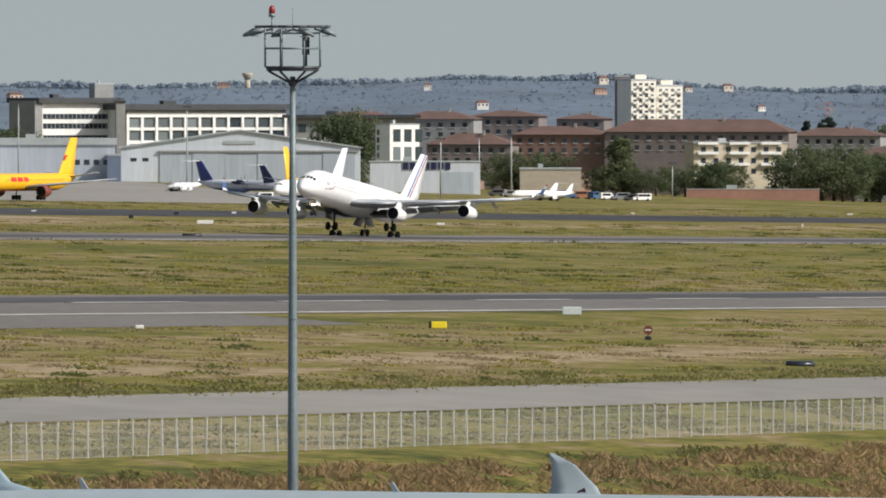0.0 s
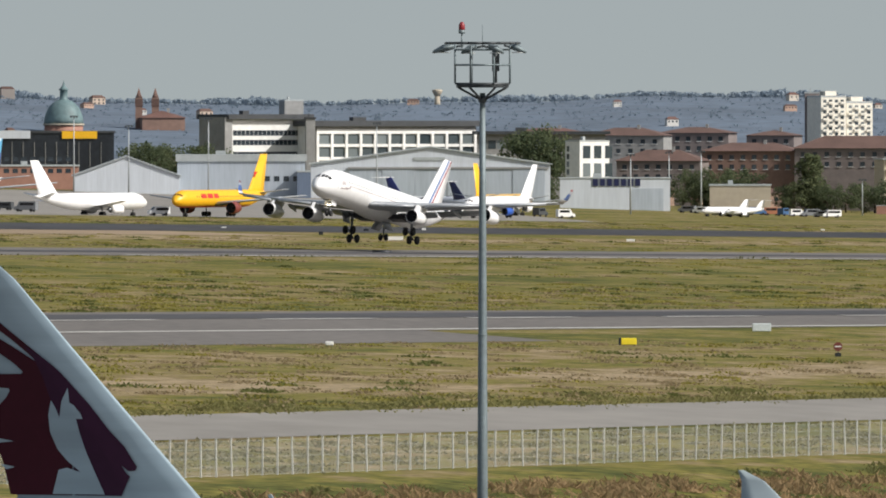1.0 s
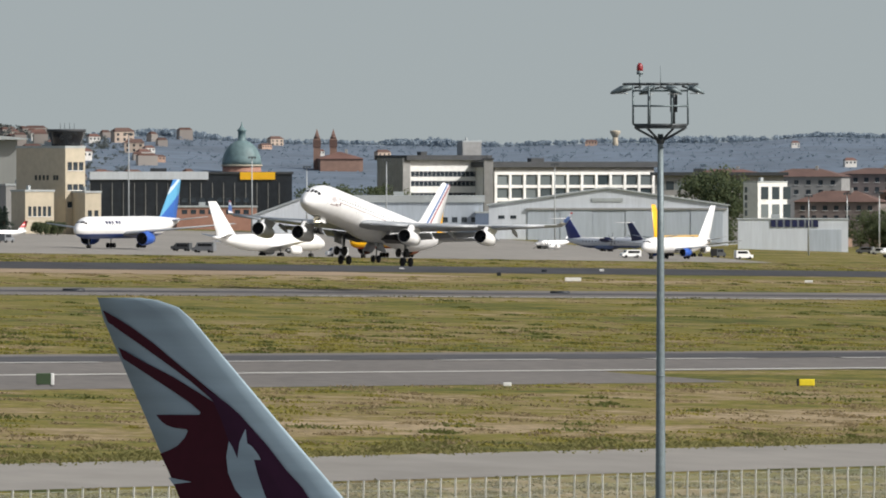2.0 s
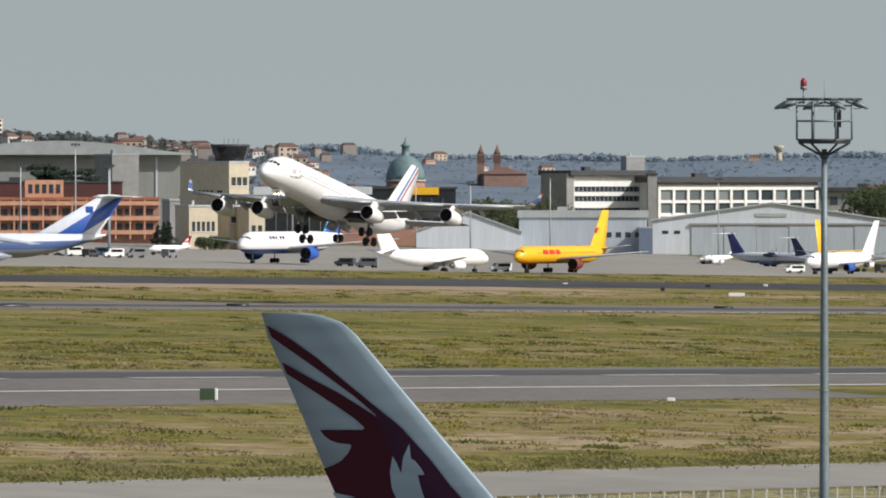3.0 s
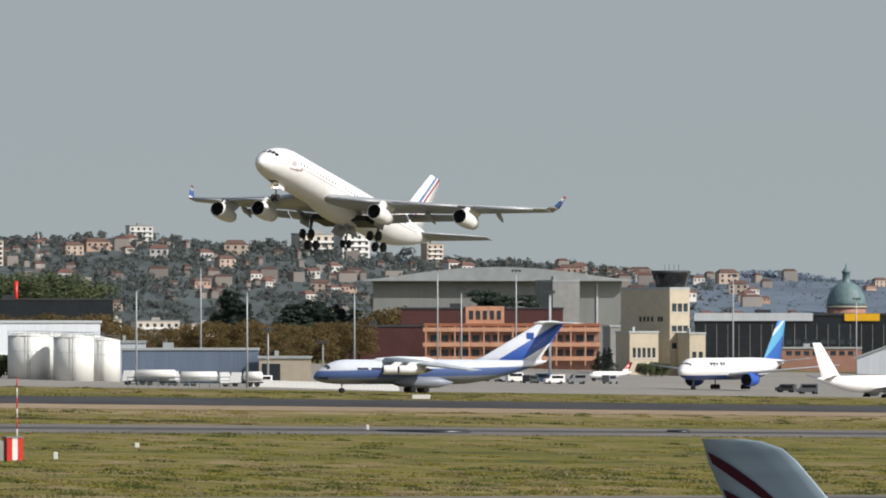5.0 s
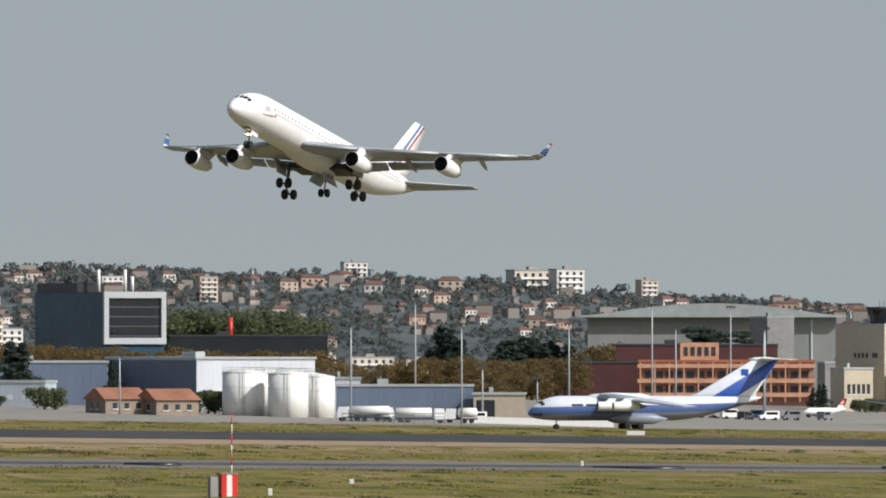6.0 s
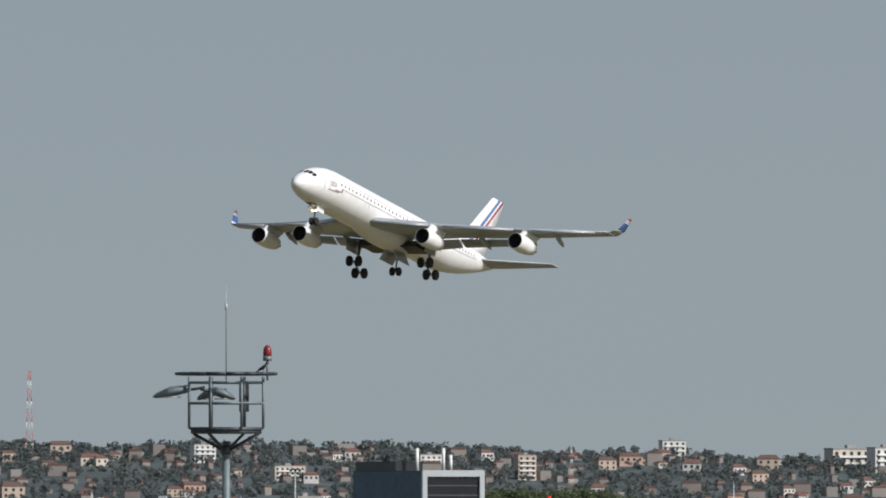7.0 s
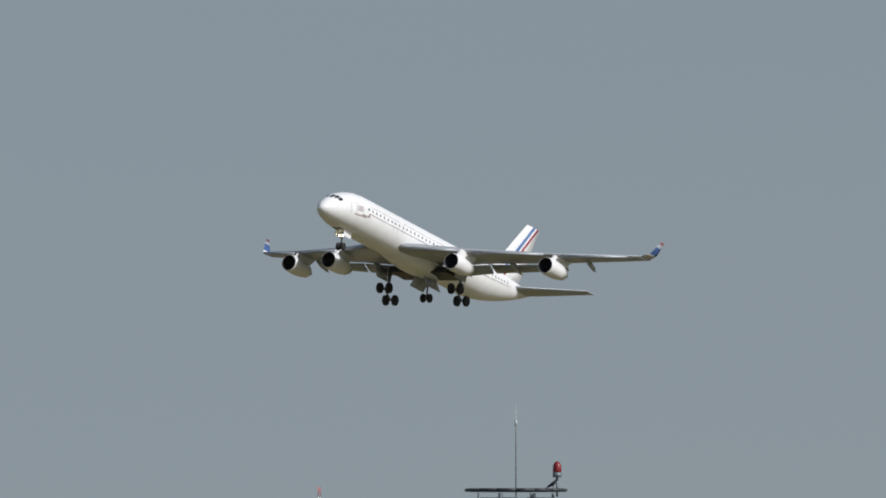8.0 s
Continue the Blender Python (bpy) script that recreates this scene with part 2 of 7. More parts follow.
def grass_material():
    """Dry autumn airfield grass: bands of green, olive and straw along the runways, with fine grain."""
    m = mat("airfield_grass", (0.1, 0.1, 0.03), 0.95, vary=0.1, spec=0.1)
    nt = m.node_tree
    b = nt.nodes["Principled BSDF"]
    pos = nt.nodes.new("ShaderNodeNewGeometry").outputs["Position"]
    rotn = nt.nodes.new("ShaderNodeVectorRotate")
    rotn.rotation_type, rotn.inputs["Angle"].default_value = "Z_AXIS", ALONG
    nt.links.new(pos, rotn.inputs["Vector"])

    def field(sx, sy, detail):
        mp = nt.nodes.new("ShaderNodeMapping")
        mp.inputs["Scale"].default_value = (sx, sy, 0.0)
        nz = nt.nodes.new("ShaderNodeTexNoise")
        nz.inputs["Scale"].default_value, nz.inputs["Detail"].default_value, nz.inputs["Roughness"].default_value = 1.0, detail, 0.62
        nt.links.new(rotn.outputs[0], mp.inputs["Vector"])
        nt.links.new(mp.outputs[0], nz.inputs["Vector"])
        return nz.outputs[0]

    broad, mid, fine = field(1 / 26, 1 / 95, 6), field(1 / 6, 1 / 10, 6), field(1 / 1.2, 1 / 1.2, 3)
    r1 = nt.nodes.new("ShaderNodeValToRGB")
    el = r1.color_ramp.elements
    cols = [(0.38, (0.050, 0.062, 0.018)), (0.45, (0.108, 0.108, 0.028)), (0.51, (0.170, 0.148, 0.038)), (0.56, (0.205, 0.158, 0.078)), (0.63, (0.30, 0.235, 0.145))]
    while len(el) < len(cols):
        el.new(0.5)
    for q, (v, c) in zip(el, cols):
        q.position, q.color = v, (*c, 1)
    a = nt.nodes.new("ShaderNodeMath")
    a.operation = "MULTIPLY_ADD"
    a.inputs[1].default_value = 0.45
    nt.links.new(broad, a.inputs[0])
    a2 = nt.nodes.new("ShaderNodeMath")
    a2.operation = "MULTIPLY"
    a2.inputs[1].default_value = 0.55
    nt.links.new(mid, a2.inputs[0])
    nt.links.new(a2.outputs[0], a.inputs[2])
    sep = nt.nodes.new("ShaderNodeSeparateXYZ")
    nt.links.new(rotn.outputs[0], sep.inputs[0])
    total = a.outputs[0]
    for n0, half, gain in ((397, 22, 0.11), (905, 30, 0.10), (440, 12, 0.04), (700, 60, -0.02)):   # mown and bare bands along the runways
        sh = nt.nodes.new("ShaderNodeMath")
        sh.operation = "ADD"
        sh.inputs[1].default_value = n0
        nt.links.new(sep.outputs[0], sh.inputs[0])
        ab = nt.nodes.new("ShaderNodeMath")
        ab.operation = "ABSOLUTE"
        nt.links.new(sh.outputs[0], ab.inputs[0])
        rg = nt.nodes.new("ShaderNodeMapRange")
        rg.inputs["From Min"].default_value, rg.inputs["From Max"].default_value = 0, half
        rg.inputs["To Min"].default_value, rg.inputs["To Max"].default_value = gain, 0
        nt.links.new(ab.outputs[0], rg.inputs["Value"])
        su = nt.nodes.new("ShaderNodeMath")
        nt.links.new(total, su.inputs[0]), nt.links.new(rg.outputs[0], su.inputs[1])
        total = su.outputs[0]
    nt.links.new(total, r1.inputs[0])
    mul = nt.nodes.new("ShaderNodeMix")
    mul.data_type, mul.blend_type = "RGBA", "MULTIPLY"
    mul.inputs[0].default_value = 1.0
    mr = nt.nodes.new("ShaderNodeMapRange")
    mr.inputs["From Min"].default_value, mr.inputs["From Max"].default_value = 0.3, 0.7
    mr.inputs["To Min"].default_value, mr.inputs["To Max"].default_value = 0.45, 1.55
    nt.links.new(fine, mr.inputs["Value"])
    nt.links.new(r1.outputs[0], mul.inputs[6]), nt.links.new(mr.outputs[0], mul.inputs[7])
    nt.links.new(mul.outputs[2], b.inputs["Base Color"])
    return m


M_grass = grass_material()


# ---------------------------------------------------------------- ground, runways, roads
def build_ground():
    ns = [-9000, -3000, -1000, -300, 0, 150, 240] + [258 + 4 * i for i in range(8)] + [300, 340, 400, 500, 600, 700, 800, 900, 1000, 1100, 1200]
    ns += [1200 + 25 * i for i in range(1, 68)] + [3000, 4000, 6000, 9000]
    ss = [-9000, -3000, -1000, 0, 300, 500, 700, 900] + [900 + 40 * i for i in range(1, 30)] + [2100 + 30 * i for i in range(100)] + [5200, 6000, 9000]
    verts = [off(n, s) for n in ns for s in ss]
    k = len(ss)
    faces = [(i * k + j, i * k + j + 1, (i + 1) * k + j + 1, (i + 1) * k + j) for i in range(len(ns) - 1) for j in range(k - 1)]
    me = bpy.data.meshes.new("ground")
    me.from_pydata(verts, [], faces)
    me.update()
    if me.polygons[0].normal.z < 0:
        me.flip_normals()
    ob = piece("ground", me, M_grass, None)
    # both far ground colours have distance haze put into them
    me.materials.append(mat("wooded_slope_haze", (0.105, 0.138, 0.180), 0.95, vary=0.22, grain=0.12, patch=0.02, space="World"))
    me.materials.append(mat("town_gardens_haze", (0.066, 0.082, 0.082), 0.95, vary=0.3, grain=0.12, patch=0.02, space="World"))
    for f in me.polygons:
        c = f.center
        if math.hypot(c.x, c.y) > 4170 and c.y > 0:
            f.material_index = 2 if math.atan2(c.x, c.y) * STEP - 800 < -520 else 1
    tagged(ob, "dry yellow-green airfield grass with straw patches", "ground", kind="structure")


def strip(name, n0, n1, s0, s1, h, material, label, category, t0=None, t1=None):
    """A flat strip of paving; t0, t1 shift its far side along."""
    bm = bmesh.new()
    q = 24
    rows = []
    for i in range(q + 1):
        f = i / q
        a = off(n0, s0 + (s1 - s0) * f, h)
        b = off(n1, (s0 if t0 is None else t0) + ((s1 if t1 is None else t1) - (s0 if t0 is None else t0)) * f, h)
        rows.append([bm.verts.new(p) for p in (a, b, b - Vector((0, 0, 0.3)), a - Vector((0, 0, 0.3)))])
    for a, b in zip(rows, rows[1:]):
        for i in range(3):
            bm.faces.new((a[i], a[i + 1], b[i + 1], b[i]))
    bmesh.ops.recalc_face_normals(bm, faces=bm.faces[:])
    ob = part(name, bm, material, None)
    return tagged(ob, label, category, kind="structure")


build_ground()
near = strip("runway_near", 491, 545, 300, 4000, 0.03, M_asphalt, "grey asphalt runway with white markings", "runway")
strip("runway_near_wheel_track", 524.5, 538.5, 300, 4000, 0.06, M_asphalt_dark, "dark rubber-stained middle of the runway", "runway")
strip("runway_far", 778, 824, 300, 3600, 0.03, M_asphalt, "grey asphalt runway across the field", "runway")
strip("runway_far_wheel_track", 797, 807, 300, 3600, 0.06, M_asphalt_dark, "dark rubber-stained middle of the far runway", "runway")
strip("taxiway_dark", 960, 1022, 300, 3300, 0.03, M_tarmac, "dark asphalt taxiway beside the apron", "taxiway")
strip("taxiway_sand_edge", 925, 958, 300, 2350, 0.04, M_sand, "bare sandy strip along the taxiway", "ground")
strip("apron", 1110, 1500, 1500, 3000, 0.02, M_concrete, "pale concrete apron of the parking stands", "apron", 1200, 3780)
strip("perimeter_road", 324, 352, 300, 3000, 0.03, M_concrete, "pale concrete perimeter road", "road")
strip("runway_turnoff", 463, 491, 300, 1240, 0.03, M_asphalt, "grey asphalt turn-off beside the runway", "taxiway", 300, 1275)
strip("foreground_apron", 60, 252, -200, 1400, 0.05, M_asphalt, "grey asphalt apron below the embankment", "apron")
strip("apron_edge_line", 250, 250.8, 300, 1400, 0.08, M_line, "worn pale edge line", "marking")
for i in range(34):
    s0 = 689 + 62 * i
    strip("centre_line_dash", 521.6, 523.2, s0, s0 + 33, 0.09, M_line, "worn white runway line dash", "marking")["group"] = "runway line dashes"
strip("runway_edge_line", 492.6, 494.4, 300, 3900, 0.07, M_line, "white runway edge line", "marking")
strip("far_runway_edge_line", 780, 782, 1900, 3500, 0.07, M_line, "white edge line of the far runway", "marking")


# ---------------------------------------------------------------- aircraft
class Hull:
    """A fuselage: nose at x = 0, tail at x = -length, centre line at height z0."""
    def __init__(s, length, r, z0, nose, tail, droop=0.35, lift=0.8, rz=None, tip=0.06):
        s.length, s.r, s.z0, s.nose, s.tail, s.droop, s.lift, s.tip = length, r, z0, nose, tail, droop, lift, tip
        s.rz = rz or r

    def at(s, x):
        """Half width, half height and centre height at station x (metres behind the nose)."""
        f, zc = 1.0, s.z0
        if x < s.nose:
            g = 1 - x / s.nose
            f = max(0.0, 1 - g ** 1.85) ** 0.6
            zc -= s.droop * s.r * g ** 2
        elif x > s.length - s.tail:
            g = (x - (s.length - s.tail)) / s.tail
            f = 1 - (1 - s.tip) * g ** 1.55
            zc += s.lift * s.rz * (1 - f)
        return s.r * f, s.rz * f, zc

    def point(s, x, deg, out=1.0):
        """A point of the skin: deg from straight port (0) over the top (90) to starboard (180)."""
        w, h, zc = s.at(x)
        a = radians(deg)
        return Vector((-x, w * out * math.cos(a), zc + h * out * math.sin(a)))

    def mesh(s, k=28):
        xs = [s.nose * v for v in (0.004, 0.03, 0.08, 0.16, 0.28, 0.42, 0.6, 0.8)]
        xs += [s.nose + (s.length - s.tail - s.nose) * i / 8 for i in range(9)]
        xs += [s.length - s.tail + s.tail * i / 10 for i in range(1, 11)]
        return loft([ring_x(-x, 0, s.at(x)[2], s.at(x)[0], s.at(x)[1], k) for x in xs])

    def patch(s, bm, x0, x1, a0, a1, out=1.006, q=2):
        g = [[bm.verts.new(s.point(x0 + (x1 - x0) * i / q, a0 + (a1 - a0) * j / q, out)) for j in range(q + 1)] for i in range(q + 1)]
        for i in range(q):
            for j in range(q):
                bm.faces.new((g[i][j], g[i + 1][j], g[i + 1][j + 1], g[i][j + 1]))

    def windows(s, bm, x0, x1, step, deg, size=0.26):
        """A row of cabin windows on both sides, each a small proud pane."""
        n = int((x1 - x0) / step)
        h = math.degrees(size * 0.65 / s.r)
        for i in range(n):
            x = x0 + i * step
            for a in (deg, 180 - deg):
                s.patch(bm, x, x + size, a - h, a + h, q=1)


AIRFOIL = [(0, 0), (-0.02, 0.25), (-0.12, 0.5), (-0.35, 0.56), (-0.65, 0.35), (-1, 0.03), (-1, -0.02), (-0.65, -0.2), (-0.35, -0.42), (-0.12, -0.38), (-0.02, -0.2)]


def foil(x, y, z, chord, thick, up=False):
    """A wing section with its leading edge at x, y, z; up: for a fin."""
    return [(x + u * chord, y + v * thick * chord, z) if up else (x + u * chord, y, z + v * thick * chord) for u, v in AIRFOIL]


def wing_bm(sections, side=1):
    """sections: x of the leading edge, y, z, chord, thickness."""
    return loft([foil(x, y * side, z, c, t) for x, y, z, c, t in sections])


def fin_bm(sections):
    """sections: x of the leading edge, z, chord, thickness."""
    return loft([foil(x, 0, z, c, t, True) for x, z, c, t in sections])


def engine(parent, x, y, z, r, length, paint, pylon_top, core=True):
    """A turbofan: cowl with a lip and a dark inlet, fan, exhaust cone and pylon."""
    prof = [(0.03, 0.87), (0.0, 0.91), (0.03, 0.95), (0.15, 1.0), (0.4, 1.02), (0.7, 0.95), (1.0, 0.74), (0.985, 0.70)]
    bm = loft([ring_x(x - f * length, y, z, r * q, r * q, 20) for f, q in prof], False, False)
    cowl = part("engine", bm, paint, parent)
    part("inlet", loft([ring_x(x - f * length, y, z, r * q, r * q, 20) for f, q in ((0.005, 0.87), (0.3, 0.80))], False, True), M_dark, cowl, "dark engine inlet")
    part("spinner", loft([ring_x(x - 0.12 * length, y, z, 0.02, 0.02, 10), ring_x(x - 0.2 * length, y, z, r * 0.2, r * 0.2, 10), ring_x(x - 0.29 * length, y, z, r * 0.26, r * 0.26, 10)]), M_dark, cowl)
    if core:
        part("exhaust", loft([ring_x(x - 0.9 * length, y, z, r * 0.68, r * 0.68, 14), ring_x(x - 1.12 * length, y, z, r * 0.42, r * 0.42, 14), ring_x(x - 1.3 * length, y, z, r * 0.1, r * 0.1, 14)]), M_steel, cowl)
    part("pylon", prism([(x - 0.25 * length, z + r * 0.8), (x - 0.45 * length, pylon_top), (x - 1.35 * length, pylon_top), (x - 1.0 * length, z + r * 0.5)], y - 0.18, y + 0.18), paint, cowl)
    return cowl


def wheel_bm(x, y, z, r, w):
    return loft([[(x + r * q * math.cos(a), y + dy, z + r * q * math.sin(a)) for a in [2 * math.pi * i / 16 for i in range(16)]]
                 for dy, q in ((-w / 2, 0.55), (-w / 2, 0.86), (-w * 0.32, 1.0), (w * 0.32, 1.0), (w / 2, 0.86), (w / 2, 0.55))])


def gear(parent, x, y, ztop, zaxle, r, axles=1, gap=0.0, width=1.0, tilt=0.0, name="landing_gear", w=0.45):
    """An undercarriage leg with its strut, bogie beam and wheels."""
    bm = bmesh.new()
    add_rod(bm, (x, y, ztop), (x, y, zaxle + r * 0.2), 0.14 + 0.13 * (r > 0.65), 10, 0.11 + 0.07 * (r > 0.65))
    add_rod(bm, (x - 1.2 * r, y, ztop), (x, y, (ztop + zaxle) / 2), 0.08, 6)
    if axles > 1:
        add_rod(bm, (x + gap / 2, y, zaxle + tilt), (x - gap / 2, y, zaxle - tilt), 0.14, 8)
    leg = part(name, bm, M_steel, parent)
    for i in range(axles):
        f = (i - (axles - 1) / 2) if axles > 1 else 0
        xa, za = x - f * gap, zaxle - f * 2 * tilt
        part("axle", rod((xa, y - width / 2, za), (xa, y + width / 2, za), 0.09, 6), M_steel, leg)
        for side in (-1, 1):
            part("wheel", wheel_bm(xa, y + side * width / 2, za, r, w), M_tyre, leg)
    return leg


def cockpit(parent, hull, x0, x1, a0, a1, names="cockpit_window"):
    """Cockpit panes on both sides of the nose."""
    n = 3
    for side in (0, 1):
        for i in range(n):
            bm = bmesh.new()
            s0, s1 = a0 + (a1 - a0) * (i / n), a0 + (a1 - a0) * ((i + 0.86) / n)
            xa, xb = x0 + (x1 - x0) * 0.55 * (1 - i / n), x1 - (x1 - x0) * 0.35 * (i / n)
            if side:
                s0, s1 = 180 - s0, 180 - s1
            hull.patch(bm, xa, xb, s0, s1, 1.01, 2)
            part(names, bm, M_glassdark, parent)


def build_climber():
    """The white four-engined airliner that lifts off; origin at the nose on its centre line."""
    root = thing("airliner", pose(0, 0, 0), "white four-engined airliner climbing with its landing gear down", "aircraft")
    hull = Hull(58.6, 2.78, -0.12, 8.6, 18.0, 0.40, 0.72)
    white = banded("climber_white", (0, 0, 1), -3, 3, [(-3, WHITE)], 0.32)
    body = part("fuselage", hull.mesh(32), white, root)
    cockpit(body, hull, 1.5, 3.0, 33, 88)
    bm = bmesh.new()
    hull.windows(bm, 8, 50, 1.06, 14)
    part("cabin_windows", bm, M_glassdark, body, "row of small dark cabin windows")["kind"] = "stuff"
    bm = bmesh.new()
    for side in (0, 1):
        a = (lambda v: 180 - v) if side else (lambda v: v)
        for i in range(20):
            x = 8.4 + 2.05 * i
            hull.patch(bm, x, x + 2.05, a(1.5), a(3.0), 1.006, 1)
        hull.patch(bm, 6.6, 8.4, a(-8.0), a(-6.0), 1.006, 2)
        hull.patch(bm, 8.2, 8.45, a(-7.5), a(3.0), 1.006, 2)
        for i in range(16):
            x = 8.8 + 2.05 * i
            hull.patch(bm, x, x + 2.05, a(25), a(26), 1.006, 1)
    part("cheat_line", bm, mat("cheat_line", (0.12, 0.02, 0.03), 0.4), body, "thin dark red line along the side")
    title = mat("title_red", (0.16, 0.05, 0.06), 0.5)
    for side in (0, 1):
        a = (lambda v: 180 - v) if side else (lambda v: v)
        for i in range(5):
            bm = bmesh.new()
            hull.patch(bm, 5.6, 6.9, a(2 + 3.4 * i), a(3.0 + 3.4 * i), 1.006, 1)
            part("title_bar", bm, title, body)
        bm = bmesh.new()
        hull.patch(bm, 5.1, 7.6, a(-12.5), a(-10), 1.006, 2)
        part("badge", bm, title, body, "small red badge by the nose")
    for x, w, h0, h1 in ((4.3, 1.07, -14, 24), (15.0, 1.07, -14, 24), (48.5, 1.07, -12, 24)):
        bm = bmesh.new()
        for a in ((lambda v: v), (lambda v: 180 - v)):
            for u in (x, x + w):
                hull.patch(bm, u, u + 0.07, a(h0), a(h1), 1.005, 3)
            hull.patch(bm, x, x + w, a(h1), a(h1 + 1), 1.005, 2)
        part("door_outline", bm, mat("door_line", (0.35, 0.36, 0.38), 0.5), body)
    # belly fairing
    fair = []
    for f in range(13):
        g = f / 12
        b = math.sin(math.pi * min(1, max(0, g))) ** 0.55
        fair.append(ring_x(-(16.2 + 21 * g), 0, -1.35 - 0.25 * b, 0.3 + 2.65 * b, 0.2 + 1.62 * b, 20))
    part("belly_fairing", loft(fair), white, body)
    for side in (1, -1):
        w = part("wing", wing_bm([(-17.2, 1.2, -1.75, 11.6, 0.13), (-18.6, 2.9, -1.65, 10.8, 0.125), (-22.9, 9.6, -1.05, 7.4, 0.115), (-29.0, 19.4, 0.05, 4.9, 0.105), (-35.6, 29.0, 1.55, 2.5, 0.10)], side), M_alu, root, "grey wing with slats and flaps set")
        # leading-edge slats and trailing flaps
        for y0, y1, x0, x1, z0, z1 in ((3.6, 8.8, -19.0, -22.2, -1.85, -1.35), (10.4, 18.4, -23.2, -28.2, -1.28, -0.25), (20.4, 27.5, -29.5, -34.4, -0.12, 1.1)):
            part("slat", loft([[(x + 0.35, y * side, z - 0.22), (x + 0.12, y * side, z + 0.18), (x - 0.5, y * side, z + 0.34), (x - 0.35, y * side, z + 0.2), (x - 0.05, y * side, z - 0.05)] for x, y, z in ((x0, y0, z0), (x1, y1, z1))]), M_alu, w)
        for y0, y1, xa, xb, c0, c1, z0, z1 in ((3.2, 9.4, -28.6, -29.7, 2.4, 1.9, -2.0, -1.4), (9.8, 19.0, -29.8, -33.4, 1.9, 1.3, -1.35, -0.35)):
            part("flap", loft([foil(x, y * side, z, c, 0.11)[:5] + [(x - c, y * side, z - c * 0.36)] + [(x - c * 0.6, y * side, z - c * 0.28)] for x, y, z, c in ((xa, y0, z0, c0), (xb, y1, z1, c1))]), M_alu, w)
        for y, x, z, ln in ((6.4, -26.5, -2.0, 4.6), (13.2, -28.4, -1.3, 4.2), (17.6, -30.6, -0.75, 3.8), (22.5, -32.8, 0.0, 2.8)):
            part("flap_track_fairing", loft([ring_x(x - ln * f, y * side, z - 0.45 * f * f * 1.6, 0.26 * q, 0.42 * q, 10) for f, q in ((0, 0.1), (0.15, 0.7), (0.45, 1), (0.8, 0.75), (1, 0.1))]), M_alu, w)
        wl = banded("winglet_paint", (0, 0, 1), 1, 5, [(1, (0.70, 0.70, 0.72)), (2.2, (0.06, 0.12, 0.32)), (3.3, (0.45, 0.48, 0.55)), (3.8, (0.32, 0.05, 0.06))])
        part("winglet", loft([foil(-35.7, 29.0 * side, 1.55, 2.4, 0.09), foil(-36.9, 29.7 * side, 2.35, 1.8, 0.08), foil(-38.3, 30.3 * side, 4.1, 0.8, 0.07)]), wl, w, "winglet with blue and red flashes")
        for ex, ey, ez, top in ((-19.8, 9.37, -3.35, -1.2), (-26.9, 19.6, -2.0, -0.1)):
            engine(root, ex, ey * side, ez, 1.17, 4.9, white, top)
        part("tailplane", wing_bm([(-50.6, 0.6, 1.0, 5.6, 0.10), (-52.0, 2.0, 1.2, 5.0, 0.10), (-56.6, 9.7, 1.95, 2.2, 0.09)], side), M_alu, root, "grey tailplane")
        gear(root, -29.8, 5.45 * side, -1.8, -5.5, 0.72, 2, 1.98, 1.4, 0.6, "main_landing_gear", 0.52)
        part("gear_door", loft([[(-27.2, (4.2 + q) * side, -2.0 - z), (-30.2, (4.2 + q) * side, -2.0 - z), (-30.2, (4.3 + q) * side, -2.0 - z), (-27.2, (4.3 + q) * side, -2.0 - z)] for q, z in ((2.0, 0), (1.7, 1.7))]), M_alu, root)
        part("belly_door", loft([[(-28.3, 0.35 * side + q * side, -2.9 - z), (-32.0, 0.35 * side + q * side, -2.9 - z), (-32.0, 0.45 * side + q * side, -2.9 - z), (-28.3, 0.45 * side + q * side, -2.9 - z)] for q, z in ((0, 0), (0.9, 1.75))]), M_alu, root)
    # no hollow: a solid dark block gives the shade in the open bay
    part("wheel_well", box(-32.0, -27.6, -4.4, 4.4, -2.98, -2.2), M_dark, root, "dark block for the shade in the wheel bay")
    gear(root, -30.8, 0, -2.4, -5.75, 0.60, 1, 0, 1.0, 0, "centre_landing_gear", 0.42)
    gear(root, -6.7, 0, -1.9, -4.85, 0.52, 1, 0, 0.72, 0, "nose_landing_gear", 0.36)
    for side in (1, -1):
        part("nose_gear_door", box(-7.9, -5.9, 0.62 * side - 0.03, 0.62 * side + 0.03, -3.55, -2.3), white, root)
        part("landing_light", loft([ring_x(-6.35, 0.24 * side, -3.45, 0.14, 0.14, 10), ring_x(-6.5, 0.24 * side, -3.45, 0.11, 0.11, 10)]), M_lamp, root, "lit landing light")
    # the nose bay's shade, likewise a dark block
    part("nose_wheel_bay", box(-7.9, -4.9, -0.55, 0.55, -2.78, -2.2), M_dark, root)
    fin_paint = banded("fin_tricolour", (0.71, 0, 0.70), -40, -25, [(-40, WHITE), (-34.05, (0.34, 0.03, 0.06)), (-33.65, WHITE), (-33.3, (0.10, 0.19, 0.42)), (-32.75, WHITE)])
    part("fin", fin_bm([(-45.0, 1.9, 9.4, 0.09), (-47.4, 3.2, 8.0, 0.09), (-54.9, 10.5, 3.6, 0.085), (-55.3, 10.75, 3.1, 0.05)]), fin_paint, root, "white fin with blue and red slanting stripes")
    part("tail_cone", loft([ring_x(-58.3, 0, 2.02, 0.36, 0.36, 12), ring_x(-59.4, 0, 2.1, 0.2, 0.2, 12)]), M_steel, root)
    return root


